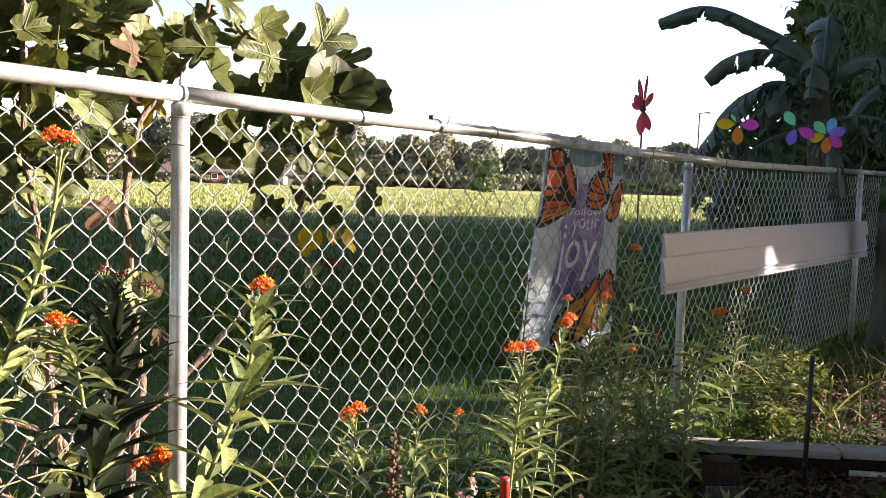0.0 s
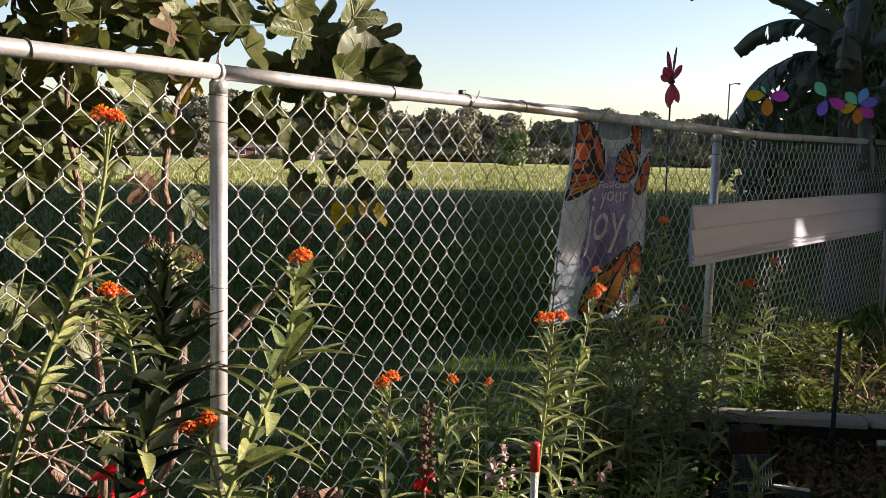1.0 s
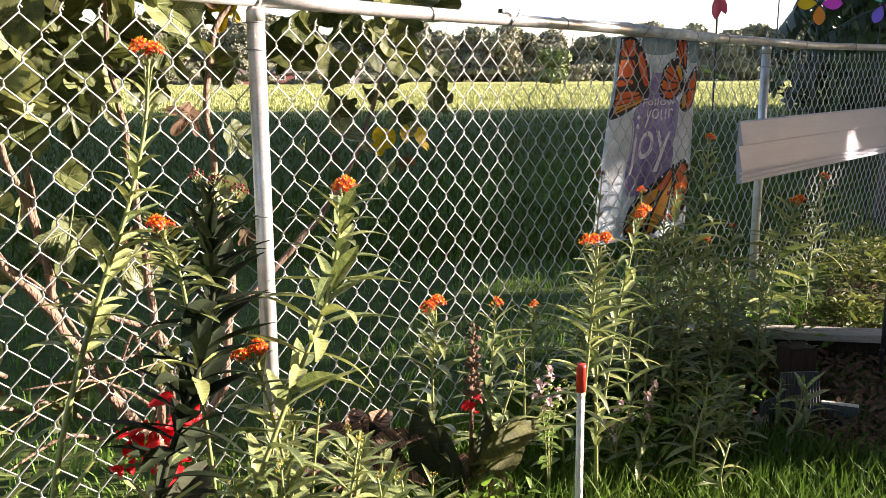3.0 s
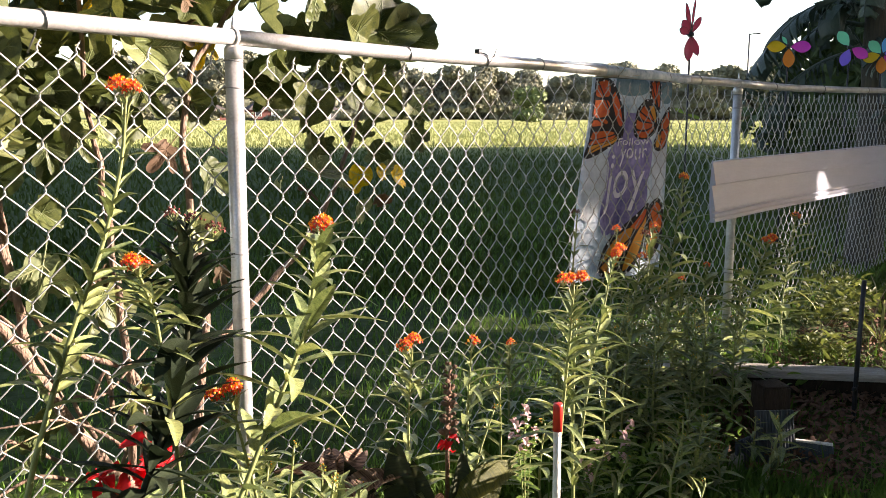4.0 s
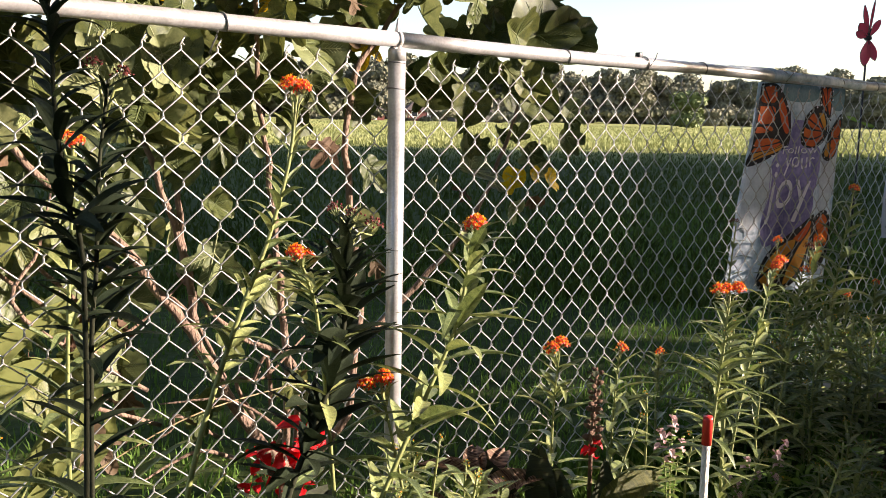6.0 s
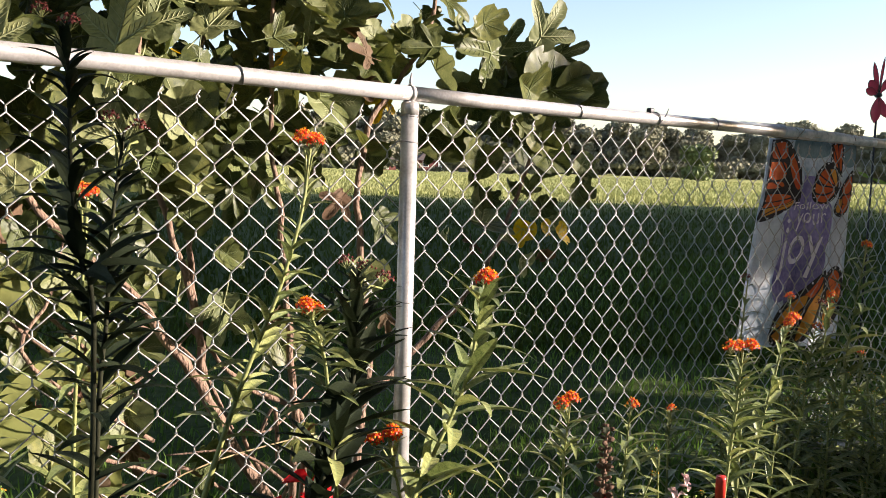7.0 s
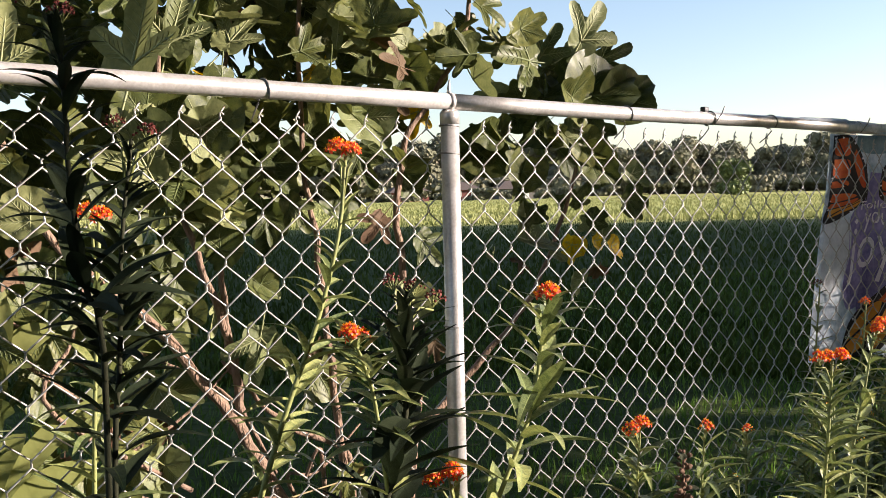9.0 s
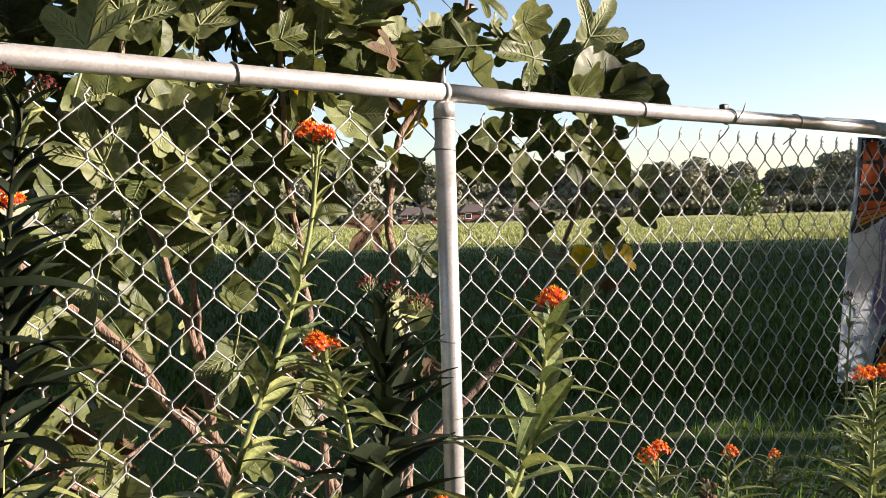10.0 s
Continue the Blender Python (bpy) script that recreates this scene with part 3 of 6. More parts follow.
def street_lamp():
    loc = (104.9, 41.75, 0)
    t = thing("street_lamp", loc, "tall thin dark street lamp beyond the field", "street lamp")
    part("pole", tube("pole", [(0, 0, 0), (0, 0, 5), (0, 0, 10.4)], [0.13, 0.11, 0.08], 10), DARKM, t)
    part("arm", tube("arm", [(0, 0, 10.3), (0.5, -0.5, 10.42), (0.75, -0.75, 10.42)], 0.06, 8), DARKM, t)
    part("head", mesh("head", *box_geo((0.55, -1.05, 10.33), (0.95, -0.65, 10.5), 0.03)), DARKM, t)


street_lamp()


# ---- behind the camera: a plain house wall and big trees, added to throw shade across the garden and the field ----
def shade_house():
    t = thing("house", (-1.03, -9.2, 0), "plain pale house added unseen behind the garden to shade its near end", "house")
    part("wall", mesh("wall", *box_geo((-6.0, -3.5, 0), (6.0, 3.5, 3.6)), smooth=False), SIDING, t)
    rv = [(-6.1, -3.6, 3.5), (6.1, -3.6, 3.5), (6.1, 3.6, 3.5), (-6.1, 3.6, 3.5), (-6.1, 0, 5.6), (6.1, 0, 5.6)]
    part("roof", mesh("roof", rv, [(3, 2, 1, 0), (0, 1, 5, 4), (1, 2, 5), (2, 3, 4, 5), (3, 0, 4)], smooth=False), ROOFING, t)


shade_house()
SHADE = []
for i in range(2):
    g = clump_tree_geo(70 + i, 13.0, 2.7, 9000, 0.36, 0.0, 26, 0.55, (0.36, 0.46))
    SHADE.append((mesh("shade_trunk", *g[0]), mesh("shade_crown", *g[1], smooth=False)))
perp = Vector((0.65, 0.76, 0))
for i in range(11):
    u, s = 4.36 + 2.05 * i, 11.0 + 0.88 * i
    p = perp * u + SUN_H * s
    tree("shade_row_tree", (p.x, p.y, 0), SHADE[i % 2], BARK, FINELEAF, "tall dense broadleaf tree added to shade the field", "trees beside the garden", 1.0, 77 * i)
# unseen trees and a shrub, added to shape where sun reaches fence and bed
g = clump_tree_geo(81, 12.0, 0.38, 2600, 0.20, 0.28, 26, 0.4, (0.45, 0.60), 0.010)
p = perp * 1.20 + SUN_H * 11.0
tree("shade_column", (p.x, p.y, 0), (mesh("column_trunk", *g[0]), mesh("column_crown", *g[1], smooth=False)), BARK, FINELEAF, "slim upright tree added to shade the flag", "trees beside the garden")
g = clump_tree_geo(85, 4.6, 0.18, 700, 0.07, 0.62, 16, 0.5, (0.45, 0.60), 0.008)
p = perp * 0.76 + SUN_H * 11.0
tree("shade_column", (p.x, p.y, 0), (mesh("slim_trunk", *g[0]), mesh("slim_crown", *g[1], smooth=False)), BARK, FINELEAF, "slim narrow-crowned tree added to shade the fence wires", "trees beside the garden")
g = clump_tree_geo(82, 8.5, 0.85, 3600, 0.24, 0.44, 34, 0.6, (0.40, 0.50), 0.012)
p = perp * 1.85 + SUN_H * 11.0
tree("shade_high_tree", (p.x, p.y, 0), (mesh("high_trunk", *g[0]), mesh("high_crown", *g[1], smooth=False)), BARK, FINELEAF, "tall tree added to shade the panel, bare below to let low sun through", "trees beside the garden")
g = clump_tree_geo(84, 5.9, 0.90, 4200, 0.17, 0.525, 40, 0.75, (0.36, 0.46), 0.012)
p = perp * 2.12 + SUN_H * 11.7
tree("shade_high_tree", (p.x, p.y, 0), (mesh("young_trunk", *g[0]), mesh("young_crown", *g[1], smooth=False)), BARK, FINELEAF, "bare-stemmed tree with a dense crown, added to shade the panel", "trees beside the garden")
g = clump_tree_geo(83, 2.3, 0.95, 1500, 0.12, 0.0, 14, 0.6, (0.42, 0.55))
p = perp * 1.85 + SUN_H * 11.4
tree("shade_shrub", (p.x, p.y, 0), (mesh("tall_shrub_stem", *g[0]), mesh("tall_shrub_crown", *g[1], smooth=False)), BARK, FINELEAF, "rounded green shrub added to close the low sun gap from below", "shrubs beside the garden")


def sky_shade_tree(base, seed, rx, ry, count, label):
    """A broad low crown added high over the garden, unseen behind and above the camera, to cut sky light."""
    r = random.Random(seed)
    t = thing("sky_shade_tree", base, label, "tree")
    pieces = [tube_geo(curve_points([(0, 0, -0.1), (0.1, 0.1, 1.5), (0.3, 0.2, 3.2), (0.8, 0.8, 4.6)], 12), [0.30 * (1 - 0.05 * i) for i in range(12)], 12)]
    for i in range(14):
        a = i * 2.4
        e = Vector((2.4 + 4.2 * math.cos(a) * r.uniform(0.4, 1), 2.4 + 3.8 * math.sin(a) * r.uniform(0.4, 1), r.uniform(4.8, 6.2)))
        pieces.append(tube_geo(curve_points([(0.3, 0.2, 3.0), Vector((0.6, 0.6, 4.0)).lerp(e, 0.4), e], 8), [0.13 - 0.014 * k for k in range(8)], 7))
    part("trunk", mesh("trunk", *join_geo(pieces)), BARK, t)
    verts, faces = [], []
    for _ in range(count):
        a, d = r.uniform(0, 6.28), math.sqrt(r.uniform(0, 1))
        p = Vector((2.6 + rx * d * math.cos(a), 2.2 + ry * d * math.sin(a), 5.3 + r.uniform(-0.9, 1.4) * (1 - 0.5 * d)))
        n = Vector((r.gauss(0, 0.5), r.gauss(0, 0.5), 1)).normalized()
        x = n.orthogonal().normalized()
        y = n.cross(x)
        s = r.uniform(0.12, 0.24)
        o = len(verts)
        verts += [p - x * s, p + y * s * 0.6, p + x * s, p - y * s * 0.6]
        faces.append((o, o + 1, o + 2, o + 3))
    part("crown", mesh("crown", verts, faces, smooth=False), FINELEAF, t)


sky_shade_tree((-2.6, -5.2, 0), 77, 5.4, 4.4, 20000, "unseen broad tree added over the garden to cut sky light")
sky_shade_tree((1.6, -5.1, 0), 78, 2.7, 1.9, 5000, "unseen spreading tree added to cut sky light at the garden's end")


# ---- leaf shapes shared by the plants ----
def lance_leaf(fold=0.16, droop=0.35, width=0.17, n=8):
    """A narrow pointed leaf along +y, one long, folded along its midrib and drooping."""
    verts, faces = [], []
    for i in range(n + 1):
        t = i / n
        w = width * (math.sin(math.pi * min(1, t * 0.93 + 0.05)) ** 0.8) * (1 - 0.35 * t)
        y, z = math.sin(droop * t) / droop if droop else t, -(1 - math.cos(droop * t)) / max(droop, 1e-3)
        for k in (-1, -0.5, -0.07, 0.07, 0.5, 1):
            verts.append((w / 2 * k, y, z + abs(k) * w * fold + 0.004 * math.sin(9 * t + 2 * k)))
    for i in range(n):
        for k in range(5):
            o = i * 6 + k
            faces.append((o, o + 1, o + 7, o + 6))
    return verts, faces


def fig_leaf(seed):
    """A broad leaf with three to five rounded lobes on a stalk, one long, with raised ribs; the ribs are a second material."""
    r = random.Random(seed)
    wide = 0.46 if seed % 2 else 0.38
    lobes = [(0.0, 1.10, wide)] + [(s * 0.92, 0.88 + r.uniform(-0.12, 0.05), wide - 0.02) for s in (-1, 1)] + ([(s * 1.75, 0.68, 0.50) for s in (-1, 1)] if seed % 2 else [])
    fold = (0.10, 0.45, 0.22, 0.60)[seed % 4]
    floor_ = (0.42, 0.72, 0.38, 0.80)[seed % 4]
    seg, rings = 56, 6
    verts, faces, idx = [], [], []
    cup, ripple, ph = r.uniform(-0.35, 0.45), r.uniform(0.03, 0.07), r.uniform(0, 6)

    def edge(a):
        return max(floor_, max(ln * math.exp(-abs((a - c) / wd) ** 2.6 * 0.75) for c, ln, wd in lobes)) * (1 if abs(a) < 2.6 else 0.72)

    def lift(x, y):
        return fold * abs(x) + cup * (x * x * 0.5 + (y - 0.3) ** 2 * 0.8) + ripple * math.sin(5 * x + ph) * math.cos(4 * y)

    centre = (0.0, 0.28)

    def blade(x, y):
        """Height of the blade: it sinks towards each main rib and quilts a little between the side ribs."""
        a, e = math.atan2(x, y - centre[1]), math.hypot(x, y - centre[1])
        rib = min(abs(a - c) for c, _, _ in lobes)
        q = min(1.0, e / max(0.05, edge(a) * 0.66))
        return lift(x, y) + 0.035 * min(1.0, rib / 0.3) * q + 0.010 * math.sin(q * 13 + 9 * rib) * q

    verts.append((0, centre[1], lift(0, centre[1])))
    for j in range(1, rings + 1):
        for k in range(seg):
            a = -math.pi + 2 * math.pi * (k + 0.5) / seg
            e = edge(a) * 0.66 * j / rings
            x, y = math.sin(a) * e, centre[1] + math.cos(a) * e
            verts.append((x, y, blade(x, y)))
    for k in range(seg):
        faces.append((0, 1 + k, 1 + (k + 1) % seg))
    for j in range(rings - 1):
        for k in range(seg):
            q = (k + 1) % seg
            faces.append((1 + j * seg + k, 1 + (j + 1) * seg + k, 1 + (j + 1) * seg + q, 1 + j * seg + q))
    idx = [0] * len(faces)
    for c, ln, _ in lobes:
        pts = []
        for i in range(7):
            e = ln * 0.64 * i / 6
            x, y = math.sin(c) * e, centre[1] + math.cos(c) * e
            pts.append((x, y, blade(x, y) + 0.004))
        g = tube_geo(pts, [0.019 * (1 - 0.13 * i) for i in range(7)], 4, False)
        o = len(verts)
        verts += g[0]
        faces += [tuple(q + o for q in f) for f in g[1]]
        for s in (-1, 1):
            for i in (1.5, 2.3, 3.1, 3.9, 4.7):
                a2, e0, ln2 = c + s * 0.75, ln * 0.64 * i / 6.5, (0.21 - 0.022 * i) * ln
                p0 = (math.sin(c) * e0, centre[1] + math.cos(c) * e0)
                p1 = (p0[0] + math.sin(a2) * ln2, p0[1] + math.cos(a2) * ln2)
                mid = ((p0[0] + p1[0]) / 2, (p0[1] + p1[1]) / 2)
                g2 = tube_geo([(*q, blade(*q) + 0.003) for q in (p0, mid, p1)], [0.0065, 0.005, 0.003], 3, False)
                o = len(verts)
                verts += g2[0]
                faces += [tuple(q + o for q in f) for f in g2[1]]
    g = tube_geo([(0, centre[1], lift(0, centre[1])), (0, 0.05, 0.02), (0.01, -0.22, 0.06)], [0.013, 0.012, 0.010], 5, False)
    o = len(verts)
    verts += g[0]
    faces += [tuple(q + o for q in f) for f in g[1]]
    idx += [1] * (len(faces) - len(idx))
    return verts, faces, idx


FIG = {}
for key, mat in (("green", FIGLEAF), ("pale", FIGPALE), ("yellow", FIGYEL), ("brown", FIGBROWN)):
    FIG[key] = []
    for s in range(4):
        v, f, ix = fig_leaf(s + 1)
        FIG[key].append(mesh("fig_leaf", v, f, [mat, {"green": FIGVEIN, "brown": FIGBROWN}.get(key, PALEVEIN)], ix))


# ---- fig tree on the far side of the fence ----
def fig_tree():
    r = random.Random(11)
    base = Vector((-0.04, 0.50, 0))
    t = thing("fig_tree", base, "many-stemmed fig tree with large lobed leaves against the fence", "tree")
    stems = [
        ([(0.044, 0.5, 0), (-0.20, 0.30, 0.25), (-0.333, 0.25, 0.449), (-0.389, 0.25, 0.555), (-0.442, 0.25, 0.626), (-0.561, 0.25, 0.787), (-0.627, 0.27, 0.846), (-0.754, 0.29, 1.0), (-0.893, 0.35, 1.411)], 0.019),
        ([(-0.376, 0.25, 0.553), (-0.378, 0.25, 0.616), (-0.391, 0.25, 0.712), (-0.435, 0.25, 0.847), (-0.483, 0.25, 0.994), (-0.505, 0.30, 1.216), (-0.48, 0.36, 1.601)], 0.013),
        ([(-0.385, 0.26, 0.66), (-0.355, 0.35, 0.72), (-0.361, 0.35, 0.82), (-0.360, 0.36, 0.951), (-0.311, 0.42, 1.263), (-0.246, 0.44, 1.746)], 0.012),
        ([(0.045, 0.5, 0.1), (-0.058, 0.34, 0.393), (-0.203, 0.32, 0.484), (-0.292, 0.31, 0.561), (-0.378, 0.33, 0.673)], 0.011),
        ([(0.024, 0.5, 0), (0.10, 0.34, 0.20), (0.116, 0.32, 0.341), (0.139, 0.32, 0.527), (0.123, 0.32, 0.604), (0.116, 0.32, 0.746), (0.093, 0.32, 0.929), (0.091, 0.32, 1.003), (0.126, 0.32, 1.17), (0.167, 0.32, 1.222), (0.266, 0.32, 1.348), (0.314, 0.32, 1.438), (0.37, 0.34, 1.62), (0.40, 0.38, 1.8)], 0.015),
        ([(-0.007, 0.48, 0.05), (-0.085, 0.32, 0.36), (-0.11, 0.3, 0.513), (-0.124, 0.3, 0.675), (-0.136, 0.31, 0.847), (-0.146, 0.32, 0.984), (-0.154, 0.34, 1.092), (-0.133, 0.38, 1.455), (-0.07, 0.4, 1.794)], 0.013),
        ([(0.10, 0.52, 0.10), (0.22, 0.47, 0.36), (0.312, 0.45, 0.438), (0.475, 0.45, 0.563), (0.578, 0.45, 0.639), (0.685, 0.45, 0.752), (0.766, 0.45, 0.896), (0.828, 0.45, 1.023), (0.885, 0.45, 1.19), (0.90, 0.46, 1.40)], 0.014),
    ]
    lines = []
    for pts, rad in stems:
        line = curve_points(pts, 5 * len(pts))
        lines.append(line)
        m = len(line)
        part("stem", tube("stem", [p - base + Vector((0.003 * math.sin(1.3 * i), 0.003 * math.cos(1.1 * i), 0)) for i, p in enumerate(line)], [0.84 * rad * (1 - 0.6 * i / m) * (1 + 0.05 * math.sin(i * 1.3)) for i in range(m)], 9), FIGBARK, t)

    def leaf(pos, size, along, normal, kind="green", shapes=(0, 1, 2, 3)):
        if kind == "green" and -0.75 < pos[0] < 0.35 and 0.90 < pos[2] - 0.02 < 1.10 and r.random() < 0.6:
            return
        part("leaf", FIG[kind][r.choice(shapes if kind in ("green", "pale") else (1, 3))], None, t, "" if kind in ("green", "pale") else kind + " withering leaf", m=aim(Vector(pos) - base, along, normal, size * 0.72, r.uniform(0.85, 1.1)))

    cam_side = Vector((-0.15, -0.97, 0.2))
    # leaves that stand out by themselves: place of the stalk's end, size, direction, facing, kind
    for pos, size, along, normal, kind in (
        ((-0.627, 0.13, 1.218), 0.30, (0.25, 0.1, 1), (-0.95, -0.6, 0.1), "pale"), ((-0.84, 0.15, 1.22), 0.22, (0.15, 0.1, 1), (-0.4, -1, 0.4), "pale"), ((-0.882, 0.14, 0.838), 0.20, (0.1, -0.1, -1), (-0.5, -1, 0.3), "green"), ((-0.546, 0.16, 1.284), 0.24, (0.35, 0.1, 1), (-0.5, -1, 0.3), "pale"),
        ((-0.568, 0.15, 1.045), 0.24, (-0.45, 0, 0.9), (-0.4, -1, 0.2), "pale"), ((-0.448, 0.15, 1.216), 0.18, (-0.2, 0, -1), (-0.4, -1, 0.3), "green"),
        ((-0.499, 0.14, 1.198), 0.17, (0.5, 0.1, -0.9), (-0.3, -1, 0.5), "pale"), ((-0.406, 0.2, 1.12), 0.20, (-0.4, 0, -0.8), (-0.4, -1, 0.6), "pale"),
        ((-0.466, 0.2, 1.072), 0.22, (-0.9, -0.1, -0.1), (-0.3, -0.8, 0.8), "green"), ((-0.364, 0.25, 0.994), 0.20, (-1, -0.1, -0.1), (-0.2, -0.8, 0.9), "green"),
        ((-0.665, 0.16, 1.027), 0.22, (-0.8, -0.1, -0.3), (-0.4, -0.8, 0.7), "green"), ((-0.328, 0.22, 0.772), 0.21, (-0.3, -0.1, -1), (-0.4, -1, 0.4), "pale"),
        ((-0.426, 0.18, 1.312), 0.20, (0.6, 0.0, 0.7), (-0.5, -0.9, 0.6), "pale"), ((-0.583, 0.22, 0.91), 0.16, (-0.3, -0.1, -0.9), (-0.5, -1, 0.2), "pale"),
        ((-0.265, 0.24, 1.041), 0.16, (0.5, 0, -0.7), (-0.4, -1, 0.3), "green"), ((0.072, 0.22, 1.037), 0.13, (0.35, 0, -1), (-0.4, -1, 0.2), "green"),
        ((0.127, 0.3, 0.939), 0.17, (0.6, 0, -0.7), (-0.3, -1, 0.5), "green"), ((0.036, 0.28, 0.989), 0.14, (-0.6, 0, -0.6), (-0.3, -1, 0.2), "brown"),
        ((0.082, 0.24, 0.804), 0.13, (-0.2, -0.1, -1), (-0.5, -1, 0.1), "pale"), ((0.087, 0.18, 0.688), 0.10, (0.2, -0.1, -1), (-0.5, -1, 0.1), "brown"),
        ((0.081, 0.3, 1.386), 0.15, (-0.1, 0, 1), (-0.4, -1, 0.1), "brown"), ((0.204, 0.36, 1.269), 0.15, (-0.3, 0, -0.8), (-0.4, -1, 0.2), "yellow"),
    ):
        leaf(pos, size, along, normal, kind)
    # the slim shoot that stands clear against the sky: stalk's end, way to the leaf's tip, kind, shape
    for (x, z), (dx, dz), kind, shape in (
        ((0.73, 1.41), (-0.23, 0.01), "green", 1), ((0.67, 1.44), (-0.03, 0.10), "green", 1), ((0.72, 1.40), (0.07, 0.14), "pale", 1), ((0.80, 1.43), (0.11, 0.17), "pale", 1),
        ((0.86, 1.44), (0.19, 0.09), "pale", 1), ((0.89, 1.41), (0.16, 0.07), "green", 1), ((0.81, 1.36), (0.10, 0.06), "green", 0), ((0.80, 1.29), (-0.17, 0.05), "green", 0),
        ((0.81, 1.29), (0.22, 0.09), "green", 2), ((0.94, 1.28), (0.18, 0.09), "green", 2), ((0.64, 1.29), (-0.11, 0.02), "pale", 0), ((0.60, 1.33), (-0.09, 0.01), "green", 1),
        ((0.54, 1.47), (0.11, 0.06), "green", 0), ((0.76, 1.32), (-0.04, 0.07), "green", 1), ((0.83, 1.31), (0.06, 0.08), "green", 1), ((0.71, 1.28), (-0.13, 0.02), "green", 0),
        ((0.68, 1.45), (-0.10, 0.00), "green", 0), ((0.77, 1.45), (-0.04, 0.06), "green", 1), ((0.59, 1.19), (-0.12, 0.04), "green", 0), ((0.61, 1.17), (-0.18, -0.05), "green", 2),
        ((0.60, 1.12), (-0.06, -0.12), "green", 2), ((0.66, 1.13), (-0.08, -0.05), "green", 0), ((0.78, 1.21), (0.04, -0.08), "pale", 1), ((0.89, 1.22), (0.15, -0.01), "green", 0),
        ((0.88, 1.14), (0.12, -0.10), "green", 2), ((1.02, 1.09), (0.07, -0.06), "pale", 0), ((0.99, 1.00), (0.11, -0.02), "green", 0), ((0.77, 1.24), (-0.09, -0.08), "green", 2),
        ((0.55, 1.16), (-0.05, -0.07), "green", 0), ((0.84, 1.18), (0.10, -0.05), "green", 0), ((0.72, 1.19), (-0.05, 0.04), "green", 0), ((0.90, 1.06), (0.06, -0.06), "green", 0),
        ((0.71, 1.14), (0.06, -0.07), "green", 1), ((0.52, 1.20), (-0.08, -0.02), "green", 2), ((0.96, 0.94), (-0.06, -0.05), "pale", 0), ((0.90, 0.88), (-0.02, -0.13), "yellow", 0),
        ((0.95, 0.86), (0.09, -0.07), "yellow", 0), ((0.90, 0.88), (0.06, -0.06), "yellow", 0), ((1.02, 0.88), (0.08, -0.02), "pale", 0), ((0.61, 0.89), (0.19, -0.02), "pale", 2),
        ((0.77, 0.84), (-0.07, -0.01), "pale", 0), ((0.51, 0.84), (-0.04, 0.03), "pale", 1), ((0.52, 0.86), (0.04, -0.04), "pale", 0), ((0.80, 0.78), (0.04, -0.08), "pale", 0),
        ((0.97, 0.79), (0.02, -0.06), "brown", 0), ((0.66, 0.83), (-0.05, -0.06), "brown", 1), ((0.77, 0.89), (0.04, -0.01), "brown", 0), ((0.66, 0.93), (-0.03, 0.08), "fresh", 0),
        ((0.80, 0.97), (0.04, 0.08), "fresh", 1), ((0.81, 1.01), (-0.03, -0.06), "fresh", 0), ((0.83, 0.93), (0.07, 0.03), "fresh", 0), ((0.69, 0.95), (0.04, 0.05), "fresh", 0),
        ((0.75, 1.18), (0.05, 0.05), "fresh", 0),
    ):
        size = (0.68 if kind == "yellow" else 1.0) * math.hypot(dx, dz)
        facing = cam_side + Vector((r.gauss(0, 0.25), 0, r.gauss(0.1, 0.25)))
        if kind == "green" and size > 0.10:
            back = Vector((x + r.uniform(-0.06, 0.0) + 0.02, 0.54 + r.uniform(-0.04, 0.06), z + r.uniform(-0.02, 0.04))) - base
            part("leaf", FIG["green"][r.randrange(4)], None, t, m=aim(back, (dx + r.uniform(-0.06, 0.04), 0.03, dz + r.uniform(-0.06, 0.04)), facing, size * 0.78, r.uniform(0.8, 1.0)))
        m = aim(Vector((x, 0.45 + r.uniform(-0.08, 0.08), z)) - base, (dx, r.uniform(-0.08, 0.08), dz), facing, size, r.uniform(0.78, 0.98) * (1.2 if size < 0.12 else 1.0))
        part("leaf", FIG["green" if kind == "fresh" else kind][shape], FRESH if kind == "fresh" else None, t, {"green": "", "pale": "", "fresh": "fresh bright green leaf"}.get(kind, kind + " withering leaf"), m=m)
    # broad leaves just behind the wires; the pale ones are coloured as if in the sun
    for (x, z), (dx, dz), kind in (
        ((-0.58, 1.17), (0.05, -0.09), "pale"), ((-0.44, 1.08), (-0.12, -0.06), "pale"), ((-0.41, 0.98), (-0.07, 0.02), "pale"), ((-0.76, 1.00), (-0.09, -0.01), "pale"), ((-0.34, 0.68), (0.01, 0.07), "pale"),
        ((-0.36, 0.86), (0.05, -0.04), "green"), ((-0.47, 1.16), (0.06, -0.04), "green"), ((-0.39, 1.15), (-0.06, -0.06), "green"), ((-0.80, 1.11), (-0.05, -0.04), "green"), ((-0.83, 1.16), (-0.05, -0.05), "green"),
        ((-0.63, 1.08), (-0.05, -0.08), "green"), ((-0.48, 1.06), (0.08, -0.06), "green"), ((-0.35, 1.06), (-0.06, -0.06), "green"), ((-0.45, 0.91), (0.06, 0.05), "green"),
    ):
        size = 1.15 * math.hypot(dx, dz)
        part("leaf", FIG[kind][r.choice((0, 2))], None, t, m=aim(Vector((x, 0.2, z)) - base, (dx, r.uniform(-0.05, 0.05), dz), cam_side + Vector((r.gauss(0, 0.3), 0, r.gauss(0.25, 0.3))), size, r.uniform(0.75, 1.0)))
    # foliage above the rail and at the sides
    count = 0
